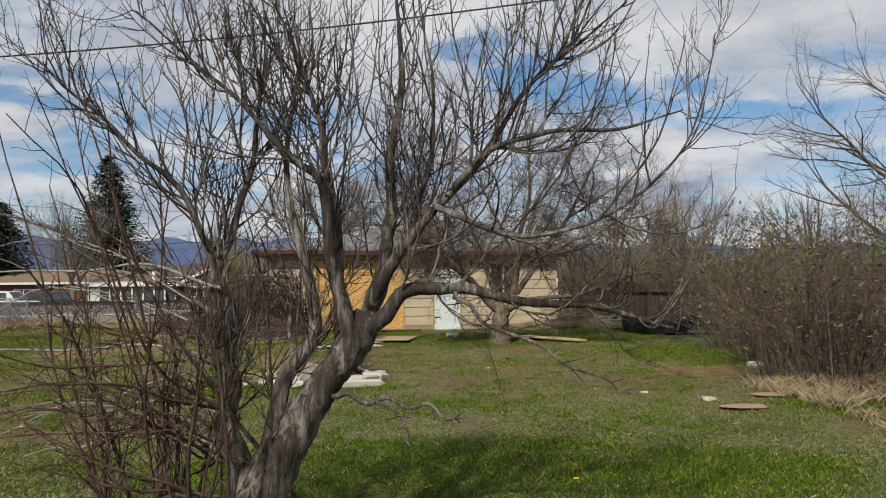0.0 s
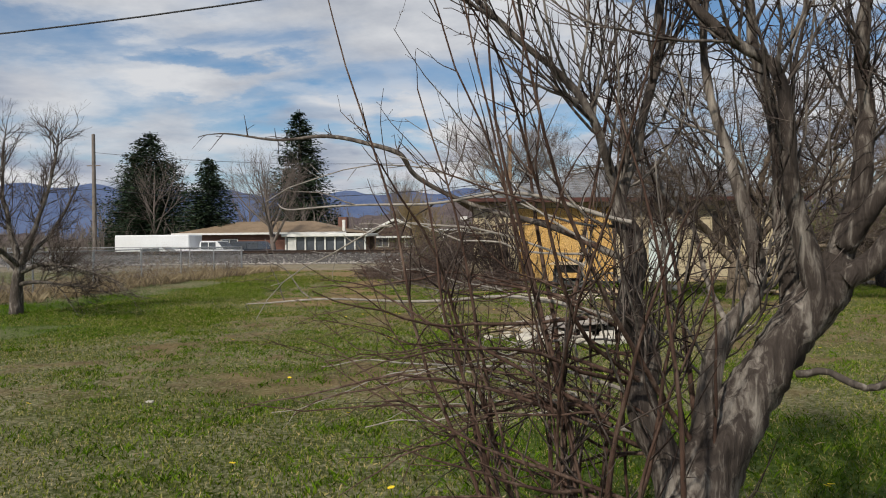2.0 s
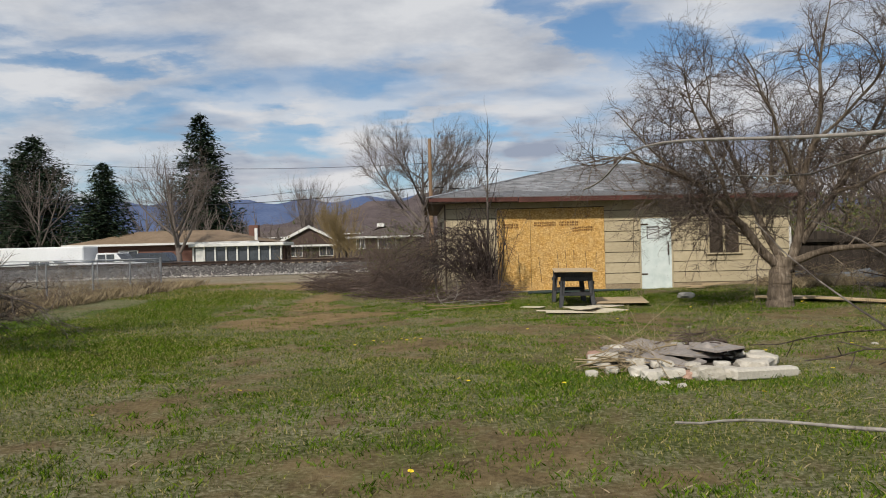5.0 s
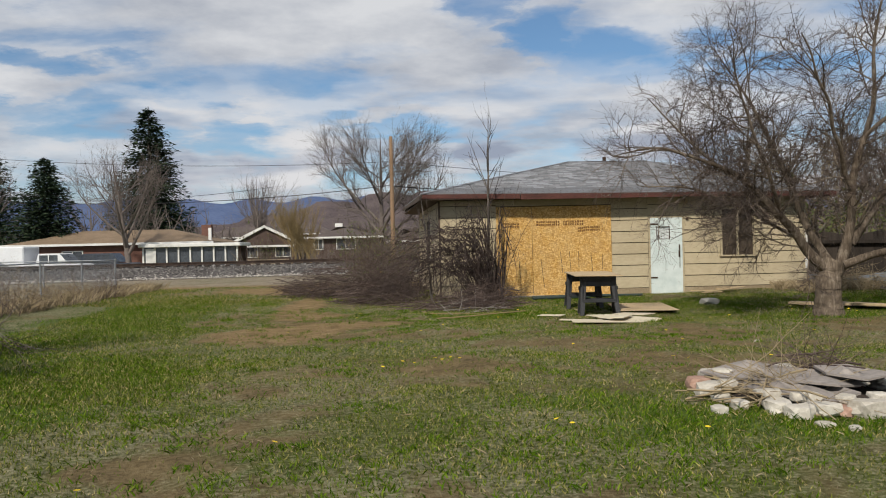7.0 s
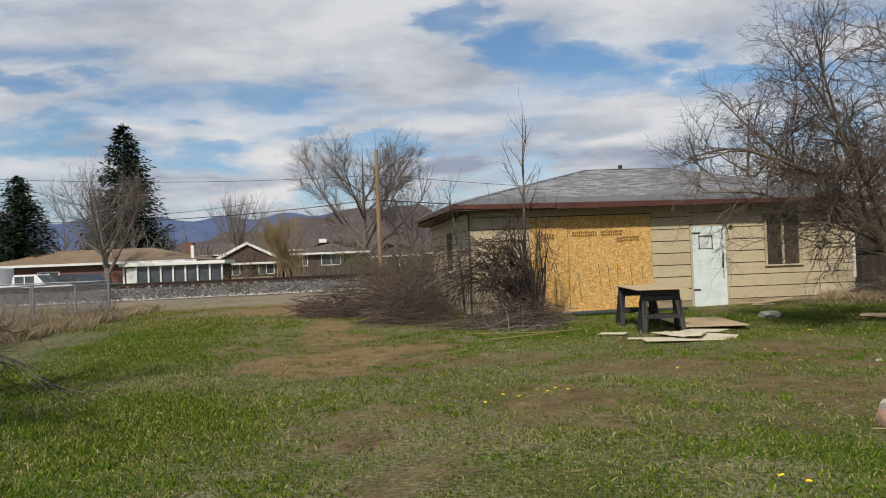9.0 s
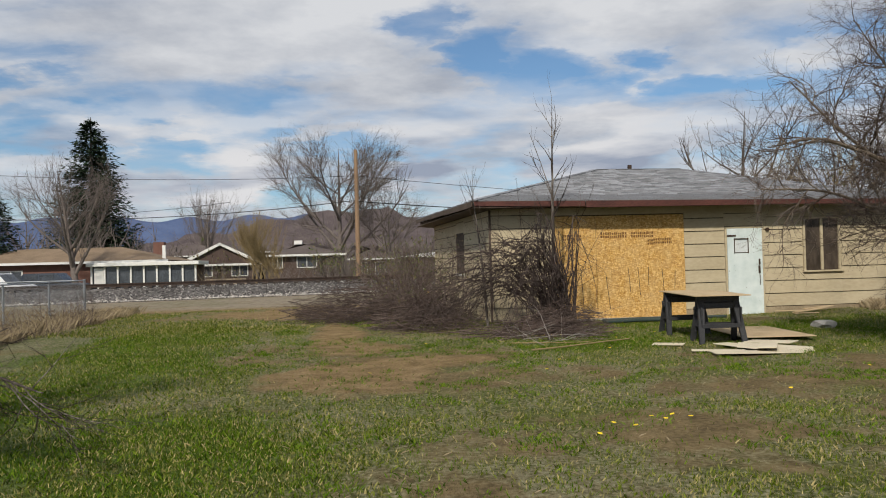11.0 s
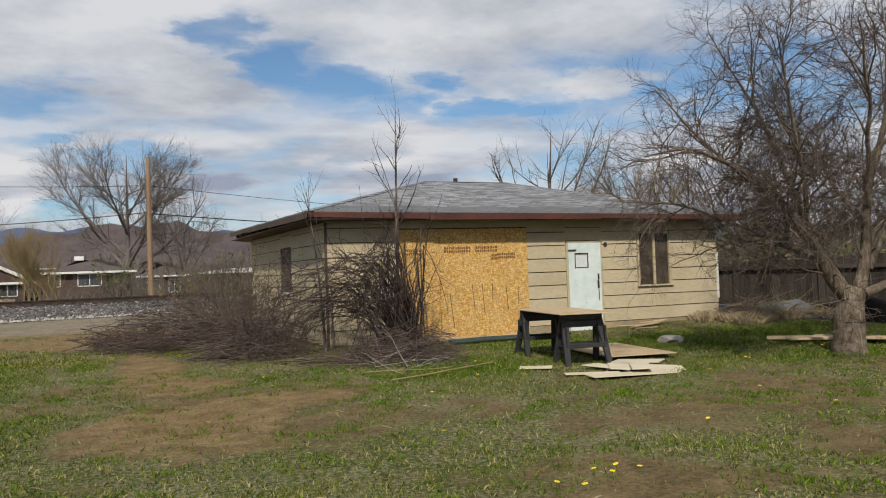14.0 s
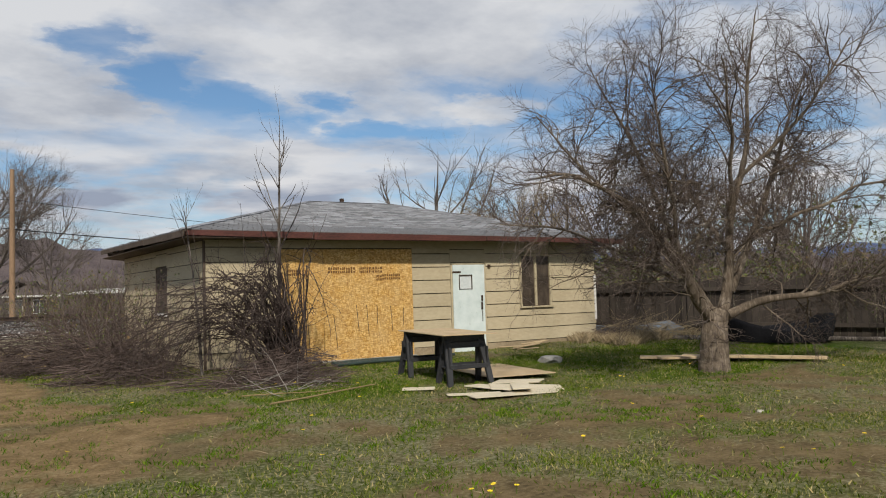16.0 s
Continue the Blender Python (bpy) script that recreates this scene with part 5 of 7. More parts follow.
def sheet(name, pts, z, mat, label, thick=0.02, seed=1, amp=0.03):
    """A warped sheet lying on its support."""
    r = np.random.default_rng(seed)
    bm = bmesh.new()
    c = np.mean(pts, axis=0)
    rings = []
    for f in (1.0, 0.66, 0.33):
        rings.append([bm.verts.new((c[0] + (p[0] - c[0]) * f, c[1] + (p[1] - c[1]) * f, z + r.normal(0, amp) + amp * (1 - f))) for p in pts])
    mid = bm.verts.new((c[0], c[1], z + amp))
    n = len(pts)
    for a, b in zip(rings, rings[1:]):
        for i in range(n):
            bm.faces.new((a[i], a[(i + 1) % n], b[(i + 1) % n], b[i]))
    for i in range(n):
        bm.faces.new((rings[-1][i], rings[-1][(i + 1) % n], mid))
    ret = bmesh.ops.extrude_face_region(bm, geom=list(bm.faces))
    for v in [g2_ for g2_ in ret["geom"] if isinstance(g2_, bmesh.types.BMVert)]:
        v.co.z -= thick
    return tagged(part(name, bm, mat), label, "sheet")


sheet("cover_sheet", [(-3.24, -12.83), (-3.12, -13.32), (-2.87, -13.73), (-2.38, -13.97), (-1.97, -13.65), (-1.89, -13.15), (-2.29, -12.66), (-2.79, -12.5)], PZ0 + 0.17, M_SLAB, "warped grey board sheet over the fire pit", seed=4)
sheet("cover_sheet", [(-2.13, -13.97), (-1.76, -13.81), (-1.64, -13.32), (-1.84, -12.91), (-2.21, -13.15), (-2.34, -13.65)], PZ0 + 0.205, M_SLAB, "warped grey board sheet over the fire pit", seed=6)
sheet("cover_sheet", [(-3.16, -13.24), (-3.03, -13.89), (-2.62, -14.22), (-2.29, -14.14), (-2.38, -13.56), (-2.79, -13.15)], PZ0 + 0.135, M_SLAB, "warped grey board sheet over the fire pit", seed=9)
box_ash = tagged(mesh_object("ash_bed", [(PC[0] + 0.8 * math.cos(i / 12 * 6.283), PC[1] + 0.8 * math.sin(i / 12 * 6.283), PZ0 + 0.03 + 0.01 * (i % 3)) for i in range(12)] + [(PC[0], PC[1], PZ0 + 0.10)],
                             [(i, (i + 1) % 12, 12) for i in range(12)], M_TIE), "dark ash and char inside the stone ring", "ash")
for x, y, s in ((-1.38, -14.2, 0.10), (-3.55, -14.15, 0.11), (-2.9, -14.7, 0.08), (-2.75, -14.85, 0.07), (0.45, -3.15, 0.26), (5.6, -12.4, 0.15), (3.1, -16.5, 0.10), (2.5, -15.6, 0.06), (-1.2, -9.5, 0.05), (-6.2, -19.0, 0.04), (0.6, -12.0, 0.05)):
    rock("loose_stone", (x, y, gz(x, y) + s * 0.2), s, M_CONCRETE if s > 0.18 else M_STONE, "loose pale stone lying in the grass", "loose stones", flat=0.5)
for x, y in ((3.3, -17.2), (4.1, -16.2)):
    s = tagged(mesh_object("flat_red_slab", [(x + 0.32 * math.cos(i / 9 * 6.283) * rng.uniform(0.8, 1.1), y + 0.2 * math.sin(i / 9 * 6.283), gz(x, y) + 0.03) for i in range(9)] + [(x, y, gz(x, y) + 0.05)],
                           [(i, (i + 1) % 9, 9) for i in range(9)], M_REDSTONE), "flat pink sandstone slab in the turf", "stone")

# pool liner, tarp
pool = thing("collapsed_pool", (6.75, -3.55, gz(6.7, -3.5)), "collapsed black plastic pool lying by the fence", "pool", turn=-50)
bm = bmesh.new()
rings = []
for f, z in ((0.2, 0.06), (0.8, 0.05), (1.0, 0.42), (1.06, 0.47), (1.10, 0.40), (1.02, 0.02)):
    rings.append([bm.verts.new((f * 1.15 * math.cos(i / 28 * 6.283) * (1 + 0.04 * math.sin(i * 2.1)), f * 0.85 * math.sin(i / 28 * 6.283), z * (1 + 0.35 * math.sin(i * 0.45 + 1)) if z > 0.1 else z)) for i in range(28)])
for a, b in zip(rings, rings[1:]):
    for i in range(28):
        bm.faces.new((a[i], a[(i + 1) % 28], b[(i + 1) % 28], b[i]))
bm.faces.new(rings[0])
po = part("liner", bm, simple("matt_black_liner", (0.006, 0.006, 0.007), (0.016, 0.016, 0.018), 6, 0.85, spec=0.1), pool)
po.data.polygons.foreach_set("use_smooth", [True] * len(po.data.polygons))
sheet("tarp", [(4.6, 0.5), (5.0, -0.8), (5.7, -1.4), (6.4, -1.0), (6.3, 0.2), (5.5, 1.0)], 0.32, M_TARP, "crumpled grey-blue tarp over a heap by the fence", seed=3, amp=0.05, thick=0.25)
tagged(tube_object("log", [(np.array([(4.6, -0.2, 0.1), (6.2, -3.0, 0.12), (7.9, -5.6, 0.1)]), np.array([0.06, 0.07, 0.05]))], M_BARK, 8), "dark long log at the foot of the fence", "log")
for x, y, l, a, r0 in ((-4.9, -4.75, 2.0, 20, 0.016), (-5.3, -4.2, 1.4, -12, 0.012), (-3.9, -2.9, 0.9, 30, 0.014), (-5.0, -1.7, 1.2, 60, 0.02)):
    b = wander(rng, (0, 0, 0), (1, 0, 0), l, r0, r0 * 0.6, 6, 0.05, 0)
    b[0][:, 2] = np.abs(b[0][:, 2]) * 0.3
    o = tagged(tube_object("fallen_stick", [b], M_WILLOW, 6), "brown dead stick lying on the grass", "stick", "sticks on the grass")
    o.matrix_world = pose(x - l / 2 * math.cos(radians(a)), y - l / 2 * math.sin(radians(a)), gz(x, y) + 0.03, 0, 0, a)

# ---- trees ----


def tree(name, label, limbs, levels, seed, mats=(M_BARK, M_TWIG), keep=None, trunk_sides=10, category="tree", twigs_name="twig_spray", single=False, pale=()):
    """limbs: lists of control points (x, y, z, radius); the first is the trunk."""
    r = np.random.default_rng(seed)
    base = limbs[0][0]
    t = thing(name, (0, 0, 0), label, category)
    out = {}
    for i, ctrl in enumerate(limbs):
        s = spline(ctrl, max(7, len(ctrl) * (14 if single and i < 8 and ctrl[0][3] > 0.04 else 6)))
        s[1:-1, :3] += r.normal(0, 0.10, (len(s) - 2, 3)) * s[1:-1, 3:4] * (0.05 if len(s) > 30 else 1) + (np.sin(np.arange(1, len(s) - 1) * 22.0 / len(s) + i)[:, None] * r.normal(0, 0.010, 3) * (0.3 if i == 0 else 1))
        s[:, 3] *= 1 + r.normal(0, 0.01 if len(s) > 30 else 0.05, len(s))
        line = (s[:, :3], np.maximum(s[:, 3], 0.003))
        thick = i < 8 and ctrl[0][3] > 0.04 and single
        lob = tube_object("trunk" if i == 0 else "limb", [line], M_PALE if i in pale else mats[0], 18 if thick else trunk_sides if i < 4 else 8, t)
        if thick:
            rad0 = ctrl[0][3]
            for v_ in lob.data.vertices:
                c_ = v_.co
                stretched = Vector((c_.x * 26, c_.y * 26, c_.z * 5))
                v_.co = c_ + v_.normal * rad0 * (0.04 * noise.noise(c_ * 9) + 0.13 * noise.noise(stretched))
        if i in pale:
            ramify(r, line, [(2.6, 0.60, 0.6, 0.6, -0.03, 0.10, 0.0045, 7), (4.0, 0.25, 0.6, 0.8, 0.03, 0.12, 0.003, 4)] + levels[-1:], out, keep)
        elif single and ctrl[0][3] < 0.017:
            ramify(r, line, [(7.0, 0.16, 0.6, 0.9, 0.05, 0.14, 0.004, 4)] + levels[-1:], out, keep)
        elif i or len(limbs) == 1:
            ramify(r, line, levels, out, keep)
    for lv, ls in sorted(out.items(), reverse=True):
        first = lv == len(levels) and len(levels) > 1
        if first and single:
            for b in ls[:150]:
                tube_object("branch", [b], mats[0], 5, t)
            ls = ls[150:]
            if not ls:
                continue
        ob = tube_object("branch_spray" if first else twigs_name, ls, mats[0] if first else mats[1], 5 if first else 3, t)
        tagged(ob, kind="stuff")
    return t


# the old fruit tree that the walk passes: leaning forked trunk, upright water sprouts, long low whips
T1 = [
    [(-1.80, -22.45, -0.12, 0.19), (-1.77, -22.42, 0.30, 0.15), (-1.57, -22.35, 0.70, 0.115), (-1.36, -22.30, 1.02, 0.095), (-1.22, -22.28, 1.22, 0.10), (-1.17, -22.28, 1.34, 0.07)],
    [(-1.20, -22.26, 1.20, 0.062), (-1.08, -22.25, 1.60, 0.048), (-1.03, -22.2, 1.92, 0.036), (-1.03, -22.15, 2.25, 0.028), (-0.96, -22.1, 2.79, 0.018), (-0.99, -22.0, 3.4, 0.008)],
    [(-1.24, -22.32, 1.15, 0.055), (-1.36, -22.36, 1.59, 0.038), (-1.41, -22.38, 2.05, 0.028), (-1.56, -22.36, 2.22, 0.022), (-1.85, -22.3, 2.52, 0.015), (-2.15, -22.2, 2.82, 0.010), (-2.6, -22.1, 3.2, 0.005)],
    [(-1.16, -22.34, 1.26, 0.050), (-0.95, -22.4, 1.45, 0.040), (-0.68, -22.44, 1.49, 0.034), (-0.35, -22.45, 1.42, 0.026), (0.17, -22.42, 1.36, 0.018), (0.60, -22.4, 1.24, 0.008)],
    [(-1.14, -22.3, 1.40, 0.045), (-1.00, -22.4, 1.66, 0.034), (-0.81, -22.45, 1.90, 0.026), (-0.52, -22.5, 2.19, 0.019), (-0.25, -22.5, 2.61, 0.013), (0.01, -22.5, 2.84, 0.009), (0.34, -22.5, 3.12, 0.006)],
    [(-0.70, -22.5, 2.01, 0.022), (-0.49, -22.6, 2.23, 0.018), (-0.18, -22.65, 2.33, 0.014), (0.27, -22.65, 2.36, 0.009), (0.60, -22.65, 2.46, 0.004)],
    [(-1.84, -22.42, 0.25, 0.085), (-1.94, -22.38, 0.75, 0.064), (-1.98, -22.30, 1.10, 0.055), (-2.02, -22.26, 1.50, 0.042), (-2.06, -22.2, 1.75, 0.030)],
    [(-1.34, -22.2, 1.10, 0.045), (-1.35, -22.1, 1.70, 0.032), (-1.44, -22.05, 2.3, 0.022), (-1.52, -22.0, 2.7, 0.015), (-1.76, -21.95, 3.3, 0.007)],
    [(-2.04, -22.22, 1.62, 0.026), (-1.90, -22.15, 2.1, 0.020), (-1.84, -22.05, 2.6, 0.014), (-1.90, -21.95, 3.2, 0.006)],
    [(-1.76, -22.38, 0.45, 0.060), (-1.66, -22.3, 0.90, 0.050), (-1.48, -22.25, 1.28, 0.038), (-1.57, -22.2, 1.75, 0.026), (-1.66, -22.1, 2.2, 0.018), (-1.60, -22.0, 3.0, 0.008)],
    [(-2.0, -22.35, 1.5, 0.010), (-2.5, -22.1, 1.64, 0.008), (-3.1, -21.75, 1.62, 0.0065), (-3.93, -21.2, 1.63, 0.005), (-4.30, -20.5, 1.68, 0.003), (-4.42, -20.0, 1.60, 0.002)],
    [(-1.95, -22.3, 1.05, 0.010), (-2.4, -22.1, 1.15, 0.008), (-3.2, -21.8, 1.12, 0.0065), (-4.05, -21.45, 1.08, 0.004), (-4.35, -20.95, 0.98, 0.002)],
    [(-2.04, -22.26, 1.35, 0.0165), (-2.35, -22.1, 1.48, 0.0145), (-2.70, -21.9, 1.60, 0.011), (-3.03, -21.85, 1.75, 0.012), (-3.12, -21.9, 1.87, 0.013), (-3.30, -21.9, 1.94, 0.011), (-3.55, -21.75, 1.98, 0.010),
     (-3.84, -21.6, 2.0, 0.008), (-4.20, -21.45, 2.06, 0.005), (-4.50, -21.3, 2.07, 0.002)],
    [(-1.90, -22.3, 0.75, 0.010), (-2.4, -21.9, 0.80, 0.008), (-3.0, -21.4, 0.72, 0.006), (-3.5, -21.0, 0.68, 0.004), (-3.9, -20.8, 0.60, 0.002)],
    [(-1.85, -22.4, 0.6, 0.010), (-2.3, -22.2, 0.65, 0.007), (-2.8, -22.0, 0.58, 0.005), (-3.3, -21.9, 0.48, 0.003)],
    [(-1.36, -22.4, 0.88, 0.016), (-1.10, -22.6, 0.88, 0.013), (-0.85, -22.7, 0.86, 0.010), (-0.66, -22.7, 0.77, 0.005)],
    [(-1.10, -22.62, 0.88, 0.009), (-0.98, -22.68, 0.82, 0.008), (-0.93, -22.70, 0.66, 0.005)],
    [(-1.6, -22.3, 1.0, 0.014), (-1.7, -21.8, 1.5, 0.011), (-1.9, -21.2, 1.9, 0.008), (-2.1, -20.7, 2.1, 0.004)],
    [(-0.78, -22.5, 1.95, 0.020), (-0.50, -22.7, 1.80, 0.015), (-0.22, -22.8, 1.76, 0.012), (0.14, -22.8, 1.87, 0.010), (0.45, -22.8, 2.11, 0.007), (0.64, -22.8, 2.41, 0.005), (0.73, -22.8, 2.84, 0.003)],
    [(-0.95, -22.3, 1.72, 0.022), (-0.87, -22.25, 1.95, 0.018), (-0.76, -22.2, 2.54, 0.012), (-0.85, -22.1, 3.3, 0.005)],
    [(-0.66, -22.46, 1.46, 0.016), (-0.55, -22.6, 1.33, 0.012), (-0.21, -22.7, 1.15, 0.009), (0.09, -22.7, 0.99, 0.006), (0.30, -22.7, 0.90, 0.003)],
    [(-2.04, -22.26, 1.50, 0.026), (-2.18, -22.35, 1.98, 0.018), (-2.59, -22.4, 2.4, 0.012), (-3.04, -22.4, 2.82, 0.006)],
]
clear1 = clear_of_walk(1.0)
old_tree = tree("old_fruit_tree", "old leafless fruit tree with a leaning split trunk", T1,
                [(9.5, 0.85, 0.6, 0.85, 0.20, 0.13, 0.0075, 10), (8.5, 0.34, 0.6, 0.85, 0.12, 0.16, 0.0042, 6), (15, 0.04, 0.6, 1.1, 0.04, 0.1, 0.0030, 2)], 21, keep=clear1, single=True, pale=(10, 11, 13, 14))
r = np.random.default_rng(5)
sprouts, spurs = [], {}
for i in range(24):
    x, y = -2.20 + r.normal(0, 0.22), -22.45 + r.normal(0, 0.18)
    d = np.array([r.normal(-0.10, 0.22), r.normal(0.05, 0.18), 1.0])
    b = wander(r, (x, y, gz(x, y) - 0.03), d, r.uniform(1.2, 3.1), r.uniform(0.007, 0.019), 0.003, 12, 0.07, 0.03)
    if clear1(b[0]):
        sprouts.append(b)
        ramify(r, b, [(4.5, 0.4, 0.6, 0.7, 0.10, 0.08, 0.005, 5), (6, 0.09, 0.6, 0.9, 0.05, 0.1, 0.0022, 2)], spurs, clear1)
for b in sprouts:
    tube_object("sucker", [b], M_SUCKER, 6, old_tree, "thin red-brown upright sucker")
tagged(tube_object("sucker_spray", [b for v2_ in spurs.values() for b in v2_], M_TWIG, 3, old_tree), kind="stuff")
arcs, spurs = [], {}
for i in range(30):
    a = r.uniform(radians(120), radians(235))
    s0 = (-2.05 + r.normal(0, 0.10), -22.40 + r.normal(0, 0.12), r.uniform(0.15, 1.4))
    b = wander(r, s0, (math.cos(a), math.sin(a), r.uniform(-0.1, 0.8)), r.uniform(0.9, 1.9), r.uniform(0.006, 0.012), 0.0022, 12, 0.13, -0.045)
    if clear1(b[0]):
        arcs.append(b)
        ramify(r, b, [(4.0, 0.42, 0.6, 0.8, 0.02, 0.14, 0.0045, 6), (9, 0.06, 0.6, 1.0, 0.05, 0.1, 0.0026, 2)], spurs, clear1)
for b in arcs:
    tube_object("arching_sucker", [b], M_SUCKER, 5, old_tree, "drooping red-brown sucker")
tagged(tube_object("arching_spray", [b for v2_ in spurs.values() for b in v2_], M_SUCKER, 3, old_tree), kind="stuff")
whips = []
for i in range(15):
    a = r.uniform(radians(95), radians(175))
    s0 = np.array([-2.0 + 0.2 * math.cos(a), -22.35 + 0.2 * math.sin(a), r.uniform(0.5, 1.5)])
    b = wander(r, s0, (math.cos(a), math.sin(a), r.uniform(-0.15, 0.6)), r.uniform(0.9, 2.1), 0.0065, 0.002, 12, 0.14, -0.015)
    if clear1(b[0]):
        whips.append(b)
for b in whips:
    tube_object("whip", [b], M_PALE, 6, old_tree, "long pale low whip")
ts2 = {}
for w in whips:
    ramify(r, w, [(5, 0.16, 0.6, 0.8, 0.05, 0.1, 0.003, 3)], ts2, clear1)
tagged(tube_object("whip_spray", [b for v2_ in ts2.values() for b in v2_], M_PALE, 3, old_tree), kind="stuff")

# the broad fruit tree before the fence
T2 = [
    [(1.50, -6.40, -0.15, 0.30), (1.50, -6.40, 0.25, 0.235), (1.52, -6.40, 0.62, 0.215), (1.60, -6.40, 0.95, 0.20)],
    [(1.50, -6.40, 0.75, 0.14), (1.15, -6.45, 1.15, 0.125), (0.72, -6.5, 1.65, 0.105), (0.25, -6.6, 2.15, 0.085), (-0.6, -6.7, 2.75, 0.055), (-1.7, -6.8, 3.1, 0.03), (-2.6, -6.8, 3.0, 0.012)],
    [(1.65, -6.35, 0.8, 0.13), (1.35, -6.1, 1.5, 0.095), (1.1, -5.9, 2.3, 0.075), (0.7, -5.8, 3.4, 0.05), (0.2, -5.6, 4.5, 0.025), (-0.3, -5.5, 5.3, 0.01)],
    [(1.72, -6.4, 0.82, 0.15), (1.95, -6.4, 1.65, 0.115), (2.0, -6.45, 2.6, 0.09), (2.3, -6.6, 3.8, 0.06), (2.3, -6.7, 5.0, 0.035), (2.5, -6.8, 6.3, 0.012)],
    [(1.95, -6.4, 1.3, 0.11), (2.7, -6.3, 2.3, 0.085), (3.4, -6.2, 3.3, 0.06), (4.0, -6.2, 4.5, 0.035), (4.6, -6.2, 5.6, 0.012)],
    [(1.75, -6.5, 0.9, 0.11), (2.4, -6.8, 1.15, 0.085), (3.4, -7.2, 1.25, 0.06), (4.6, -7.6, 1.7, 0.04), (5.7, -7.8, 1.9, 0.015)],
    [(0.6, -6.5, 1.8, 0.06), (0.2, -6.9, 2.6, 0.045), (-0.3, -7.2, 3.6, 0.03), (-0.7, -7.4, 4.8, 0.012)],
    [(2.0, -6.4, 2.2, 0.07), (1.5, -6.9, 3.0, 0.05), (1.0, -7.4, 3.9, 0.035), (0.4, -7.8, 4.9, 0.015)],
    [(2.7, -6.3, 2.3, 0.06), (3.6, -6.8, 2.7, 0.045), (4.8, -7.2, 3.2, 0.03), (6.0, -7.5, 3.4, 0.012)],
    [(2.0, -6.4, 2.0, 0.06), (2.4, -5.4, 2.8, 0.045), (2.8, -4.6, 3.6, 0.03), (3.1, -3.8, 4.4, 0.012)],
    [(0.9, -6.5, 1.4, 0.05), (0.3, -5.6, 2.0, 0.04), (-0.5, -4.8, 2.5, 0.028), (-1.4, -4.3, 2.6, 0.012)],
    [(3.4, -6.2, 3.3, 0.05), (4.4, -5.8, 3.9, 0.035), (5.4, -5.5, 4.6, 0.015)],
    [(2.1, -6.5, 3.2, 0.05), (3.0, -7.2, 4.3, 0.035), (3.6, -7.8, 5.6, 0.015)],
    [(-0.3, -6.65, 2.5, 0.045), (-1.0, -6.2, 3.3, 0.03), (-1.7, -5.9, 4.2, 0.012)],
]
T2 = [T2[0]] + [[(x, y, z, q1 * 0.74) for x, y, z, q1 in ctrl] for ctrl in T2[1:]]
tree("broad_fruit_tree", "broad old leafless fruit tree with a short thick trunk", T2,
     [(4.6, 1.45, 0.5, 0.9, 0.01, 0.20, 0.016, 9), (7.8, 0.78, 0.6, 0.9, -0.02, 0.22, 0.0085, 6), (14.0, 0.32, 0.6, 0.9, 0.02, 0.19, 0.0060, 3)], 33, (M_BARK2, M_FINE), trunk_sides=14, single=True)

# the small fruit tree at the edge of the lawn
T3 = [
    [(-13.9, -11.1, -0.15, 0.15), (-13.88, -11.1, 0.4, 0.12), (-13.8, -11.1, 0.95, 0.11)],
    [(-13.8, -11.1, 0.9, 0.08), (-14.0, -11.1, 1.7, 0.055), (-14.1, -11.2, 2.6, 0.035), (-14.0, -11.2, 3.8, 0.012)],
    [(-13.8, -11.1, 0.9, 0.07), (-13.4, -11.1, 1.8, 0.05), (-13.1, -11.0, 2.8, 0.03), (-12.9, -11.0, 3.7, 0.010)],
    [(-13.8, -11.1, 0.8, 0.06), (-14.6, -11.0, 1.5, 0.045), (-15.4, -10.9, 2.4, 0.03), (-15.9, -10.9, 3.5, 0.010)],
    [(-13.9, -11.1, 0.55, 0.05), (-13.3, -11.2, 0.62, 0.035), (-12.5, -11.3, 0.55, 0.02), (-11.9, -11.3, 0.50, 0.008)],
    [(-13.8, -11.1, 0.8, 0.05), (-13.0, -11.4, 1.0, 0.035), (-12.2, -11.7, 0.95, 0.022), (-11.4, -11.9, 0.8, 0.013), (-10.8, -12.0, 0.6, 0.006)],
    [(-13.8, -11.1, 0.95, 0.05), (-13.6, -10.2, 1.8, 0.04), (-13.5, -9.5, 2.8, 0.015)],
    [(-13.8, -11.1, 0.95, 0.05), (-14.0, -12.0, 1.7, 0.035), (-14.2, -12.6, 2.7, 0.012)],
]
tree("small_fruit_tree", "small leafless fruit tree at the edge of the lawn", T3, [(8, 0.9, 0.5, 0.8, 0.10, 0.15, 0.012, 7), (9, 0.45, 0.5, 0.8, 0.08, 0.16, 0.007, 4), (8, 0.2, 0.6, 0.8, 0.06, 0.1, 0.0035, 2)], 41, single=True)


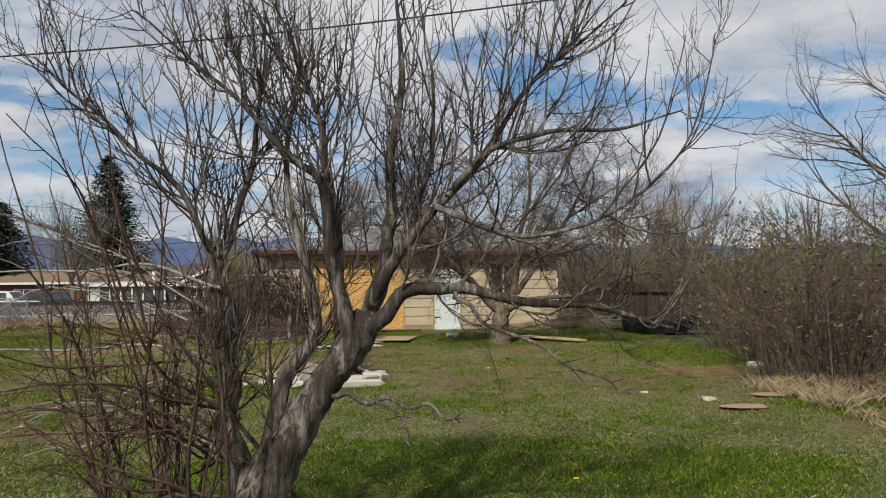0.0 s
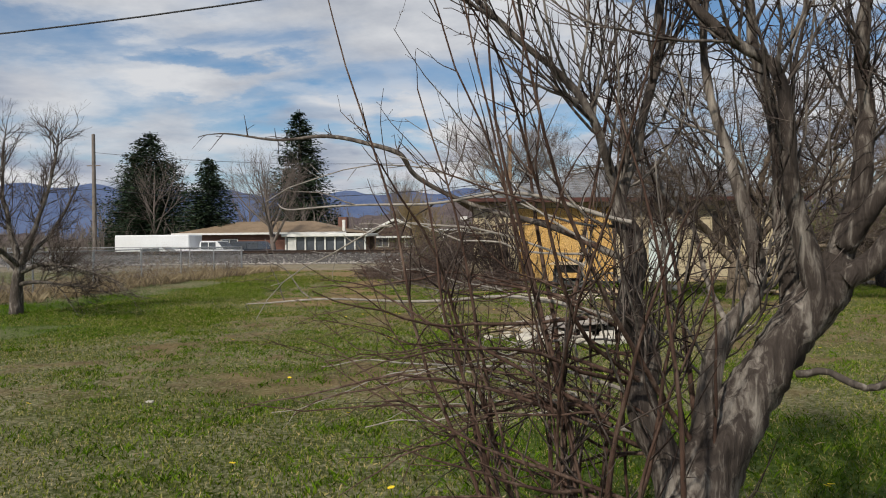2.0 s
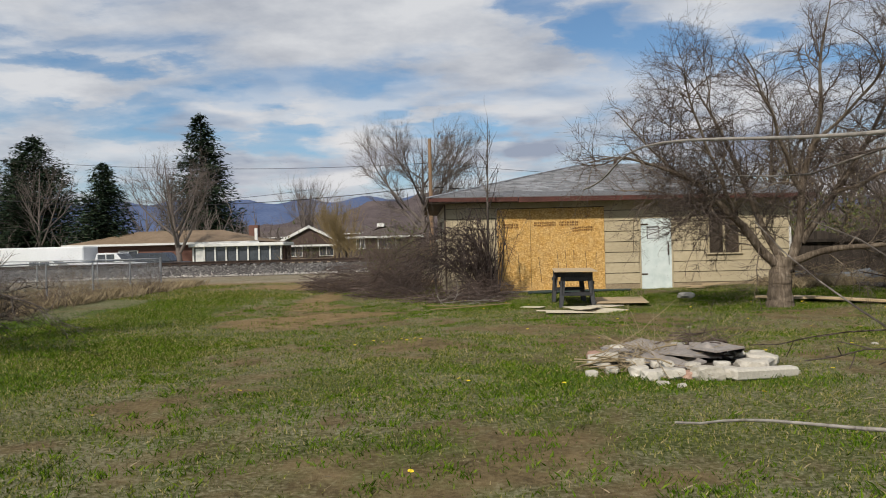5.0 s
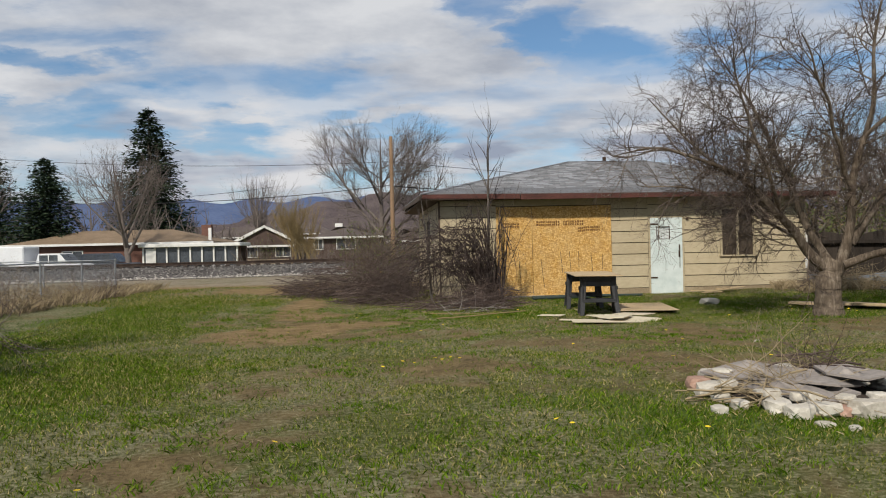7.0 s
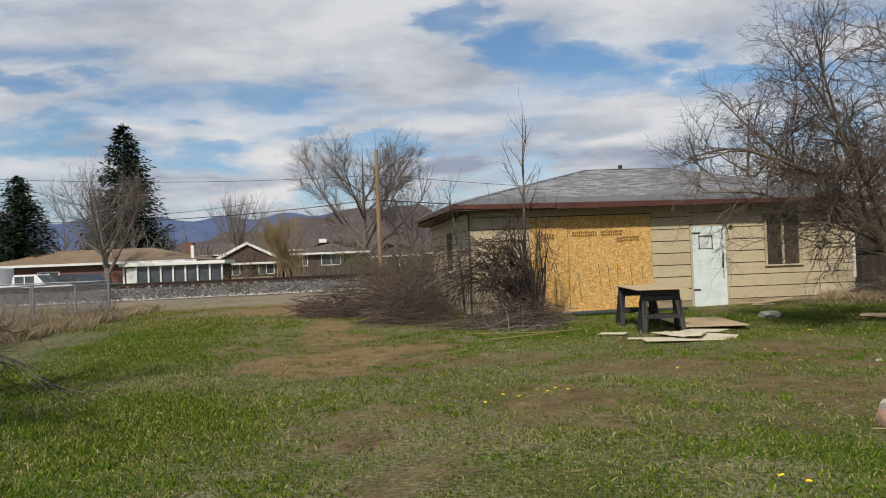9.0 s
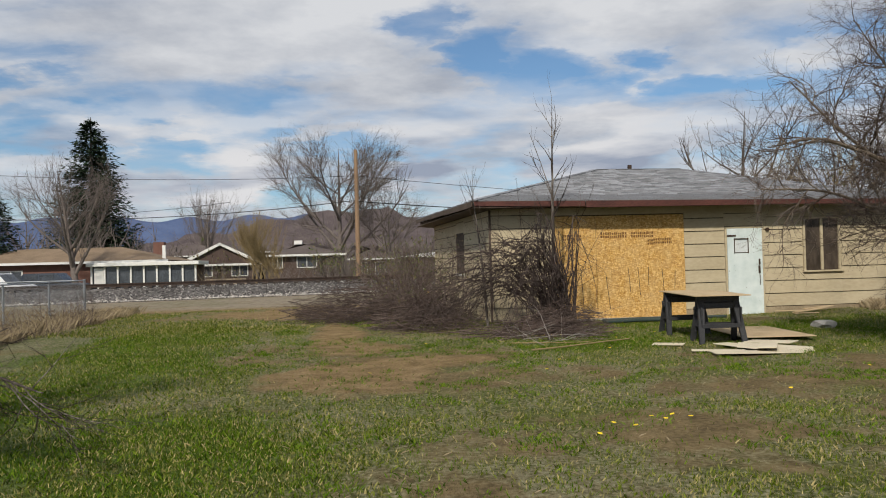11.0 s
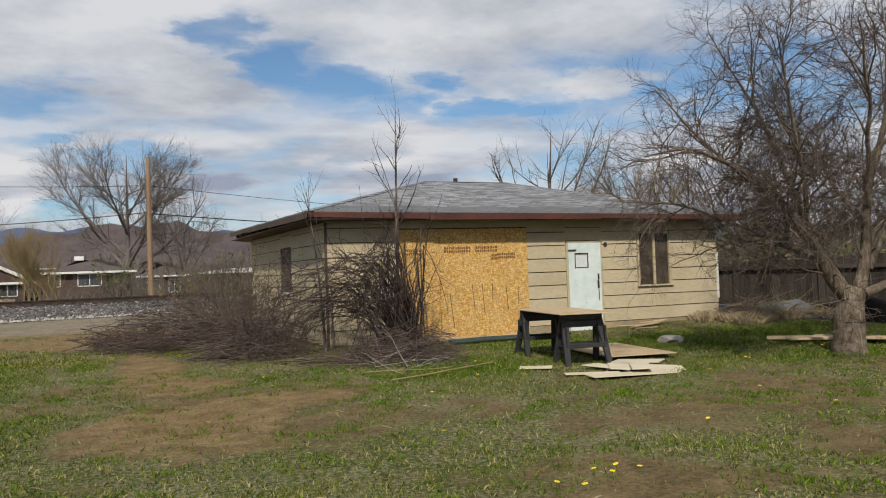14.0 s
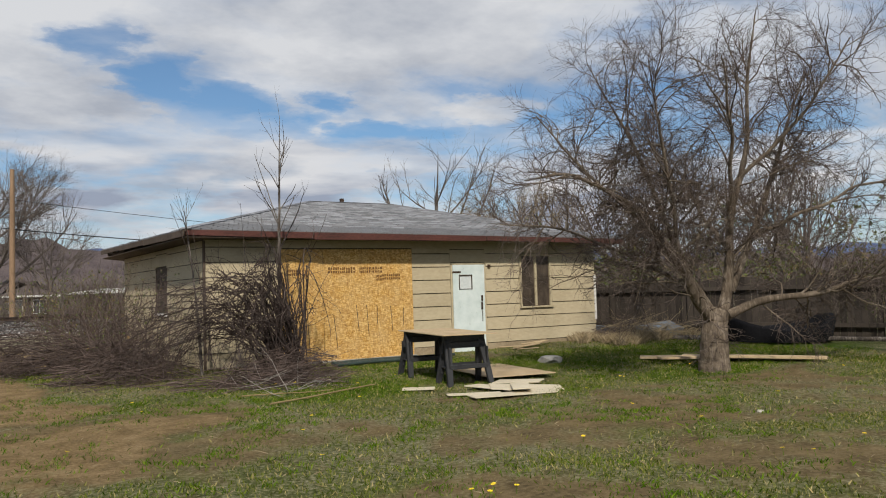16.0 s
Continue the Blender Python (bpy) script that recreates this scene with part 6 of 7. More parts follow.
def wild_tree(name, at, height, spread, r0, seed, label, mats, levels, stems=1, trunk_h=0.25, limbs_n=8, lean=0.0):
    """A tall bare tree with rising limbs off its trunk."""
    r = np.random.default_rng(seed)
    x, y, z = at
    limbs = []
    for s in range(stems):
        dx, dy = (r.normal(0, spread * 0.35, 2) if stems > 1 else r.normal(0, spread * 0.06, 2))
        limbs.append([(x + s * 0.15, y, z - 0.2, r0), (x + s * 0.15 + dx * 0.15 + lean * 0.2, y + dy * 0.15, z + height * 0.2, r0 * 0.8),
                      (x + dx * 0.5 + lean * 0.6, y + dy * 0.5, z + height * 0.5, r0 * 0.4), (x + dx + lean, y + dy, z + height * 0.80, r0 * 0.06)])
    for i in range(limbs_n):
        f = trunk_h + (0.8 - trunk_h) * i / limbs_n
        a = i * 2.4 + r.uniform(-0.4, 0.4)
        st = limbs[r.integers(0, stems)]
        s = spline(st, 30)
        p = s[int(f * 29)]
        ln = spread * (1.0 - 0.55 * f) * r.uniform(0.75, 1.15)
        up = height * (1 - f) * r.uniform(0.55, 0.85)
        limbs.append([(p[0], p[1], p[2], p[3] * 0.65), (p[0] + math.cos(a) * ln * 0.45, p[1] + math.sin(a) * ln * 0.45, p[2] + up * 0.35, p[3] * 0.42),
                      (p[0] + math.cos(a) * ln * 0.8, p[1] + math.sin(a) * ln * 0.8, p[2] + up * 0.7, p[3] * 0.24), (p[0] + math.cos(a) * ln, p[1] + math.sin(a) * ln, p[2] + up, p[3] * 0.05)])
    return tree(name, label, limbs, levels, seed + 1, mats, trunk_sides=8)


BT = (M_FARTWIG, M_FARTWIG)
wild_tree("shade_tree", (-29.4, 41.5, -0.4), 11.5, 4.2, 0.26, 51, "tall leafless tree before a brown-roofed house", BT, [(2.2, 2.4, 0.5, 0.6, 0.06, 0.13, 0.024, 6), (4.0, 1.2, 0.5, 0.6, 0.05, 0.1, 0.011, 3), (3.4, 0.5, 0.5, 0.6, 0.05, 0.1, 0.008, 2)], limbs_n=12, lean=-1.0)
wild_tree("shade_tree", (-11.4, 80.0, -0.5), 20.5, 9.0, 0.42, 53, "large leafless spreading tree beyond the houses", BT, [(1.4, 4.2, 0.5, 0.7, 0.05, 0.11, 0.045, 6), (2.2, 2.2, 0.5, 0.6, 0.05, 0.10, 0.020, 4), (3.2, 1.1, 0.5, 0.6, 0.06, 0.1, 0.012, 2)], limbs_n=14)
wild_tree("shade_tree", (-5.5, 78.0, -0.5), 14.0, 5.0, 0.20, 55, "leafless tree beyond the houses", BT, [(2.0, 3.0, 0.5, 0.6, 0.06, 0.10, 0.03, 5), (3.0, 1.4, 0.5, 0.6, 0.06, 0.1, 0.014, 3)], limbs_n=12)
wild_tree("yellow_willow", (-17.8, 48.5, -0.4), 6.8, 2.4, 0.05, 57, "yellow-twigged willow clump by the railway", (M_WILLOW, M_WILLOW), [(4.0, 2.0, 0.4, 0.28, 0.2, 0.06, 0.014, 5), (4.5, 0.9, 0.4, 0.3, 0.2, 0.05, 0.008, 3)], stems=14, limbs_n=18)
wild_tree("poplar_clump", (-35.5, 118.0, 0), 15.0, 4.0, 0.10, 59, "distant upright leafless poplars", BT, [(1.8, 4.0, 0.4, 0.3, 0.2, 0.05, 0.025, 4), (2.4, 1.8, 0.4, 0.3, 0.2, 0.05, 0.014, 3)], stems=9, limbs_n=9)
wild_tree("shade_tree", (12.9, 25.0, 0), 12.0, 4.6, 0.22, 61, "leafless tree behind the outbuilding", (M_BARK, M_FARTWIG), [(1.6, 2.2, 0.5, 0.7, 0.06, 0.12, 0.035, 6), (2.6, 0.9, 0.5, 0.7, 0.06, 0.1, 0.014, 3)], limbs_n=8, lean=0.6)
wild_tree("budding_tree", (12.0, 13.5, 0), 7.2, 4.6, 0.16, 63, "wide tree in first pale bud behind the outbuilding", (M_FARTWIG, M_WILLOW), [(2.6, 2.0, 0.5, 0.6, 0.10, 0.10, 0.022, 6), (3.6, 0.9, 0.5, 0.6, 0.10, 0.1, 0.010, 4), (3.5, 0.4, 0.5, 0.6, 0.06, 0.1, 0.006, 2)], stems=5, limbs_n=14)
wild_tree("shade_tree", (11.3, -10.5, 0), 8.4, 4.6, 0.14, 65, "leafless tree beyond the hedge", (M_BARK, M_TWIG), [(2.2, 1.6, 0.5, 0.7, 0.04, 0.12, 0.02, 6), (3.8, 0.7, 0.5, 0.7, 0.02, 0.12, 0.008, 4), (4, 0.25, 0.5, 0.7, 0.02, 0.1, 0.004, 2)], limbs_n=10)
rr = np.random.default_rng(77)
for i in range(26):
    a = radians(rr.uniform(-42, 62))
    d = rr.uniform(95, 190)
    x, y = math.sin(a) * d, -20 + math.cos(a) * d
    wild_tree("far_tree", (x, y, 0), rr.uniform(9, 15), rr.uniform(4, 7), rr.uniform(0.13, 0.2), 100 + i, "distant leafless tree in a brown haze of woods", BT, [(1.1, 3.6, 0.5, 0.6, 0.06, 0.1, 0.04, 4), (1.4, 2.0, 0.5, 0.6, 0.06, 0.1, 0.028, 3)], limbs_n=9)
for i, (x, y, hh) in enumerate(((11, 6, 6.5), (14, 1, 6.0), (16, -6, 6.5), (9.5, 12, 5.5), (19, -2, 7.5), (13, -15, 6), (22, 8, 8.5), (10.5, 2.5, 5), (26, -10, 8), (15, -11, 6.5))):
    wild_tree("back_tree", (x, y, 0), hh, 3.2, 0.12, 140 + i, "leafless scrubby tree behind the board fence", (M_FARTWIG, M_BRUSH), [(2.4, 1.6, 0.5, 0.6, 0.08, 0.1, 0.018, 5), (3.2, 0.7, 0.5, 0.6, 0.08, 0.1, 0.010, 3)], stems=4, limbs_n=10)


def conifer(at, height, width, seed, label):
    """A spruce: trunk, drooping boughs in tiers, each bough carrying many small needle sprays."""
    r = np.random.default_rng(seed)
    t = thing("spruce_tree", at, label, "tree")
    tube_object("trunk", [(np.array([(0, 0, -0.3), (0, 0, height * 0.5), (0, 0, height)]), np.array([0.028, 0.016, 0.002]) * height)], M_BARK, 8, t)
    boughs, V = [], []
    z = height * 0.04
    while z < height * 0.985:
        f = z / height
        R = width / 2 * (1 - f) ** 0.72 * (0.8 + 0.2 * min(1, f / 0.12))
        for _ in range(int(8 + 10 * (1 - f))):
            a = r.uniform(0, 6.283)
            ln = R * r.uniform(0.6, 1.15)
            d = np.array([math.cos(a), math.sin(a), 0])
            p0, p2 = np.array([0, 0, z]), d * ln + (0, 0, z - 0.12 * ln + 0.35 * f * ln)
            boughs.append((np.array([p0, d * ln * 0.5 + (0, 0, z - 0.06 * ln + 0.15 * f * ln), p2]), np.array([0.03, 0.02, 0.006]) * (0.4 + ln * 0.3)))
            m = int(10 + ln * 15)
            u = r.uniform(0.12, 1.05, (m, 1))
            p = p0 * (1 - u) + p2 * u + r.normal(0, 0.12 + 0.05 * ln, (m, 3))
            sz = r.uniform(0.16, 0.36, (m, 1)) * (0.6 + height * 0.04)
            o = d * sz * r.uniform(0.6, 1.3, (m, 1)) + r.normal(0, 1, (m, 3)) * sz * 0.25
            w = cross(o, np.broadcast_to(np.array([0.0, 0.0, 1.0]), o.shape)) * 0.5 + r.normal(0, 1, (m, 3)) * sz * 0.2
            V.append(np.stack([p - w * 0.6, p + w * 0.6, p + o - sz * (0, 0, 0.12)], 1).reshape(-1, 3))
        z += height * 0.022
    V = np.concatenate(V)
    n = len(V) // 3
    tube_object("bough_tier", boughs, M_BARK, 3, t)["kind"] = "stuff"
    me = big_mesh("needle_sprays", np.array(V), np.arange(3 * n), np.full(n, 3), M_NEEDLE)
    tagged(child(new("needle_spray", me), t), kind="stuff")
    return t


conifer((-57.0, 68.0, -0.5), 16.3, 17.0, 201, "broad dark green spruce by a house")
conifer((-62.5, 74.0, -0.5), 14.5, 10.0, 202, "broad dark green spruce by a house")
conifer((-40.5, 51.0, -0.5), 10.8, 8.6, 203, "conical dark green spruce beside a trailer")
conifer((-41.0, 80.0, -0.5), 20.6, 13.0, 204, "tall narrow dark green spruce behind a brown roof")
conifer((13.5, 62.0, 0), 6.5, 3.5, 205, "small distant dark green spruce")


# ---- bushes and brush ----
def bush(name, at, rx, ry, height, count, seed, label, mats=(M_BRUSH, M_BRUSH), radius=0.012, leaves=0, levels=None, leaf_mat=None, arch=0.0, leaf_size=0.03, single=True):
    r = np.random.default_rng(seed)
    t = thing(name, (0, 0, 0), label, "bush")
    stems, out = [], {}
    for _ in range(count):
        a, q3 = r.uniform(0, 6.283), math.sqrt(r.uniform(0, 1))
        x, y = at[0] + rx * q3 * math.cos(a) * 0.75, at[1] + ry * q3 * math.sin(a) * 0.75
        out_d = np.array([math.cos(a), math.sin(a), 0]) * r.uniform(0.1, 0.75) * q3 + (0, 0, 1)
        b = wander(r, (x, y, gz(x, y) - 0.04), out_d, height * r.uniform(0.5, 1.1), radius * r.uniform(0.6, 1.4), 0.003, 8, 0.13, -arch)
        b[0][:, 2] = np.maximum(b[0][:, 2], 0.0 + gz(x, y) - 0.04)
        stems.append(b)
        ramify(r, b, levels or [(3.2, 0.8, 0.5, 0.7, 0.02, 0.14, 0.006, 5), (4.0, 0.35, 0.5, 0.8, 0.02, 0.12, 0.0035, 3)], out)
    if single:
        for b in stems:
            tube_object("stem", [b], mats[0], 5, t)
    else:
        tagged(tube_object("stem_mass", stems, mats[0], 4, t), kind="stuff")
    tw = [b for v3 in out.values() for b in v3]
    tagged(tube_object("twig_spray", tw, mats[1], 3, t), kind="stuff")
    if leaves:
        V = []
        for _ in range(leaves):
            b = tw[r.integers(0, len(tw))][0]
            p = b[r.integers(1, len(b))]
            o, w = r.normal(0, leaf_size, 3), r.normal(0, leaf_size * 0.6, 3)
            V += [p, p + o * 0.5 + w, p + o, p + o * 0.5 - w]
        me = big_mesh("foliage", np.array(V), np.arange(4 * leaves), np.full(leaves, 4), leaf_mat or M_BUD)
        tagged(child(new("foliage", me), t), kind="stuff")
    return t


lilac = thing("lilac_bush", (0, 0, 0), "leafless shrub with dark stems arching over against the boarded front", "bush")
r = np.random.default_rng(301)
LB = (-4.45, -1.55)
arcs, fine = [], {}
for i in range(84):
    a = radians(180 + r.normal(4, 30)) if i % 8 else r.uniform(0, 6.283)
    reach = r.uniform(0.7, 3.3) if i % 8 else r.uniform(0.2, 0.9)
    top = (2.45 - 0.28 * reach) * r.uniform(0.35, 1.08)
    x0, y0 = LB[0] + r.normal(0, 0.17), LB[1] + r.normal(0, 0.22)
    cx, cy = math.cos(a), math.sin(a) * 0.8
    end = r.uniform(0.05, 0.85) * top
    ctrl = [(x0, y0, gz(x0, y0) - 0.05, r.uniform(0.011, 0.022)), (x0 + cx * reach * 0.18, y0 + cy * reach * 0.18, top * 0.55, 0.013),
            (x0 + cx * reach * 0.42, y0 + cy * reach * 0.42, top, 0.010), (x0 + cx * reach * 0.8, y0 + cy * reach * 0.8, (top + end) * 0.55, 0.007), (x0 + cx * reach, y0 + cy * reach, end, 0.003)]
    sp = spline(ctrl, 14)
    sp[2:, :3] += r.normal(0, 0.035, (12, 3))
    line = (sp[:, :3], np.maximum(sp[:, 3], 0.003))
    arcs.append(line)
    ramify(r, line, [(2.6, 0.7, 0.6, 0.8, -0.05, 0.22, 0.008, 6), (3.4, 0.3, 0.6, 0.9, 0.0, 0.18, 0.0045, 3)], fine)
for i in range(12):
    x0, y0 = LB[0] + r.uniform(-1.6, 0.4), LB[1] + r.normal(0.2, 0.3)
    b = wander(r, (x0, y0, 0.3), (r.normal(0, 0.15), r.normal(0, 0.1), 1), r.uniform(1.9, 3.0), 0.009, 0.003, 10, 0.10, 0.03)
    arcs.append(b)
    ramify(r, b, [(3.0, 0.4, 0.6, 0.7, 0.06, 0.16, 0.005, 5)], fine)
for i in range(15):
    x0, y0 = LB[0] + r.normal(0.02, 0.12), LB[1] + r.normal(0, 0.16)
    arcs.append(wander(r, (x0, y0, gz(x0, y0) - 0.04), (r.normal(0.03, 0.10), r.normal(0, 0.08), 1), r.uniform(0.9, 2.3), r.uniform(0.016, 0.034), 0.007, 9, 0.05, 0.0))
for b in arcs:
    tube_object("stem", [b], M_DARKB, 5, lilac)
tagged(tube_object("twig_spray", [b for v3 in fine.values() for b in v3], M_DARKB, 3, lilac), kind="stuff")
bush("wild_shrub", (-6.9, 0.6), 0.9, 1.5, 2.1, 60, 302, "leafless shrub with first green buds beside the side wall", leaves=900, leaf_size=0.02)
bush("wild_shrub", (-7.4, 4.2), 1.2, 2.2, 2.2, 80, 303, "leafless shrub with first green buds along the side wall", leaves=2600, leaf_size=0.022)
tree("sapling", "thin tall leafless sapling growing through the shrub", [[(-4.45, -1.0, 0, 0.045), (-4.42, -1.0, 1.8, 0.035), (-4.40, -1.0, 3.2, 0.022), (-4.36, -1.0, 5.0, 0.004)]],
     [(3.2, 1.2, 0.5, 0.55, 0.07, 0.09, 0.013, 6), (3.4, 0.4, 0.5, 0.6, 0.08, 0.1, 0.006, 3)], 310)
tree("sapling", "thin leafless sapling growing through the shrub", [[(-5.9, -0.9, 0, 0.03), (-6.0, -0.9, 1.5, 0.02), (-6.2, -0.9, 3.2, 0.004)]],
     [(4.0, 0.9, 0.4, 0.6, 0.12, 0.08, 0.008, 6), (5.0, 0.3, 0.5, 0.6, 0.10, 0.1, 0.004, 3)], 311)


def brush_pile(at, rx, ry, height, count, seed, label, turn, mat=M_BRUSH):
    """Cut branches heaped lengthwise."""
    r = np.random.default_rng(seed)
    lines = []
    for _ in range(count):
        a = radians(turn) + r.normal(0, 0.95) + (math.pi if r.uniform() < 0.3 else 0)
        q4, b4 = math.sqrt(r.uniform(0, 1)), r.uniform(0, 6.283)
        lx, ly = rx * q4 * math.cos(b4) * 0.8, ry * q4 * math.sin(b4) * 0.8
        ct, st = math.cos(radians(turn)), math.sin(radians(turn))
        x, y = at[0] + lx * ct - ly * st, at[1] + lx * st + ly * ct
        z = gz(x, y) + r.uniform(0.02, 1.0) ** 1.2 * height * (1 - q4 * 0.75)
        ln = r.uniform(0.5, 1.8)
        p, rad = wander(r, (x - math.cos(a) * ln / 2, y - math.sin(a) * ln / 2, z), (math.cos(a), math.sin(a), r.normal(0, 0.12)), ln, r.uniform(0.005, 0.014), 0.002, 7, 0.09, -0.01)
        p[:, 2] = np.maximum(p[:, 2], gz(x, y) + 0.01)
        lines.append((p, rad))
        for _ in range(3):
            kx = r.integers(1, 6)
            d = p[kx + 1] - p[kx] + r.normal(0, 0.12, 3)
            q5 = wander(r, p[kx], d, r.uniform(0.25, 0.8), rad[kx] * 0.6, 0.0015, 4, 0.12, 0)
            q5[0][:, 2] = np.maximum(q5[0][:, 2], gz(x, y) + 0.01)
            lines.append(q5)
    pile = thing("brush_pile", (0, 0, 0), label, "brush pile")
    for b in lines[0:600:4]:
        tube_object("cut_branch", [b], mat, 4, pile)
    rest = [b for i, b in enumerate(lines) if i % 4 or i >= 600]
    tagged(tube_object("branch_tangle", rest, mat, 3, pile), kind="stuff")
    return pile


brush_pile((-8.2, 2.2), 2.7, 1.6, 1.3, 640, 321, "long heap of cut grey-brown branches beside the outbuilding", -18)
brush_pile((-7.2, -0.6), 1.3, 1.1, 0.9, 190, 322, "heap of cut branches at the corner of the outbuilding", 10)
brush_pile((-5.3, -2.9), 1.5, 0.7, 0.35, 90, 323, "low spill of dead branches on the grass", -20, M_BRUSH)
brush_pile((-5.1, -3.5), 1.0, 0.5, 0.20, 12, 329, "few pale dead branches lying on the grass", -10, M_PALE)
brush_pile((-4.6, -2.1), 1.2, 0.8, 0.6, 130, 324, "tangle of dead branches under the shrub", 8)
brush_pile((5.2, -0.9), 1.1, 0.8, 0.55, 200, 325, "heap of dry pale stalks by the fence", -30, M_STRAW)
brush_pile((4.6, -0.4), 0.8, 0.5, 0.5, 90, 326, "heap of dead branches at the corner of the outbuilding", 20)
brush_pile((-2.85, -13.7), 0.35, 0.35, 0.30, 60, 327, "dry twigs and straw poking from the fire pit", 40, M_STRAW)
brush_pile((-2.0, -12.75), 0.3, 0.3, 0.42, 40, 328, "dead twigs standing in the fire pit", 80)
LV = [(2.8, 0.9, 0.5, 0.7, 0.02, 0.16, 0.008, 5), (3.4, 0.4, 0.5, 0.8, -0.02, 0.14, 0.004, 3)]
for i, (x, y, rx, ry, hh, n) in enumerate(((5.9, -14.8, 1.7, 1.8, 2.6, 110), (6.9, -12.0, 1.8, 1.8, 2.8, 110), (7.4, -9.0, 1.7, 1.7, 2.5, 90), (8.2, -16.5, 2.0, 2.0, 3.3, 110),
                                           (8.6, -6.6, 1.3, 1.6, 2.3, 60), (10.2, -13.0, 1.8, 2.4, 3.4, 90), (6.6, -18.2, 1.6, 1.8, 2.7, 90), (11.0, -8.0, 1.6, 2.4, 3.2, 70))):
    bush("hedge_shrub", (x, y), rx, ry, hh, n, 340 + i, "dense tangled leafless shrub with a few first leaves", leaves=2600, leaf_size=0.03, levels=LV, arch=0.04)
for i, (x, y, hh) in enumerate(((8.5, 4.0, 3.2), (10.5, 0.5, 3.4), (12.0, -3.5, 3.4), (8.0, 8.0, 3.0), (12.5, 6.0, 3.6), (7.0, 14, 3.4))):
    bush("thicket", (x, y), 1.8, 2.2, hh, 40, 360 + i, "dense leafless thicket behind the fence", single=False, mats=(M_FARTWIG, M_BRUSH), leaves=3000, levels=LV, leaf_size=0.05)
for i in range(9):
    bush("far_shrub", (-17 + i * 3.0, 31 + (i % 3) * 2.5 + 0.66 * i), 1.6, 1.6, 2.2 + (i % 4) * 0.3, 24, 380 + i, "leafless shrub beyond the railway", single=False, mats=(M_WILLOW if i % 3 == 0 else M_FARTWIG, M_FARTWIG), radius=0.02, levels=[(2.4, 1.0, 0.5, 0.6, 0.05, 0.12, 0.012, 4), (2.6, 0.5, 0.5, 0.6, 0.05, 0.1, 0.009, 2)])
for i, (x, y) in enumerate(((-11.5, 59, ), (-8.5, 61), (-4.5, 66), (0.5, 70), (-22.5, 60), (-1.5, 55), (5, 60), (10, 58), (16, 50))):
    bush("far_shrub", (x, y), 2.2, 1.6, 3.6, 26, 395 + i, "leafless shrub by a far house", single=False, mats=(M_FARTWIG, M_FARTWIG), radius=0.03, leaves=700 if i % 2 == 0 else 0, leaf_size=0.09,
         levels=[(1.6, 1.6, 0.5, 0.6, 0.05, 0.12, 0.025, 4), (1.8, 0.8, 0.5, 0.6, 0.05, 0.1, 0.018, 2)])
V_ = []
rw = np.random.default_rng(612)
for _ in range(3800):
    az, dd = radians(rw.uniform(-46, 66)), rw.uniform(92, 150)
    hh = rw.uniform(3.5, 8.5) * (0.75 + 0.3 * math.sin(math.degrees(az) * 0.35) * math.sin(math.degrees(az) * 0.13 + 1))
    x, y = math.sin(az) * dd, -20 + math.cos(az) * dd
    b = wander(rw, (x, y, -0.6), (rw.normal(0, 0.25), rw.normal(0, 0.2), 1), hh, 0.10, 0.02, 5, 0.14, 0.02)
    V_.append(b)
    for _ in range(3):
        k3 = int(rw.integers(1, 5))
        V_.append(wander(rw, b[0][k3], (rw.normal(0, 0.6), rw.normal(0, 0.4), 1), hh * 0.35, 0.05, 0.015, 3, 0.15, 0.0))
tagged(tube_object("far_woods", V_, M_FARTWIG, 3), "brown haze of leafless woods beyond the houses", "woods", kind="stuff")
for i, (x, y, hh) in enumerate(((-16.2, 3.5, 1.0), (-15.9, 0.5, 0.8), (-16.3, -2.5, 1.1), (-15.9, -5.5, 0.9), (-16.6, -8.5, 1.0), (-19, 4, 1.2), (-20, 0, 1.3))):
    bush("bramble", (x, y), 1.0, 1.5, hh, 40, 500 + i, "low leafless bramble in dry grass along the wire fence", (M_BRUSH, M_STRAW if i % 2 else M_BRUSH), radius=0.006, arch=0.10,
         levels=[(4.0, 0.5, 0.5, 0.8, 0.0, 0.16, 0.004, 4), (4.0, 0.2, 0.5, 0.8, 0.0, 0.12, 0.003, 2)])
# woods that close the yard behind and beside the camera
for i, (x, y) in enumerate(((-22, -22), (-24, -12), (-20, -30), (-10, -38), (0, -40), (10, -36), (16, -26), (14, -19))):
    wild_tree("yard_edge_tree", (x, y, 0), 7.0, 3.5, 0.15, 420 + i, "leafless tree at the edge of the yard", (M_BARK, M_TWIG), [(1.6, 1.8, 0.5, 0.6, 0.08, 0.1, 0.02, 5), (2.2, 0.8, 0.5, 0.6, 0.08, 0.1, 0.010, 3)], limbs_n=8)

# ---- grass ----


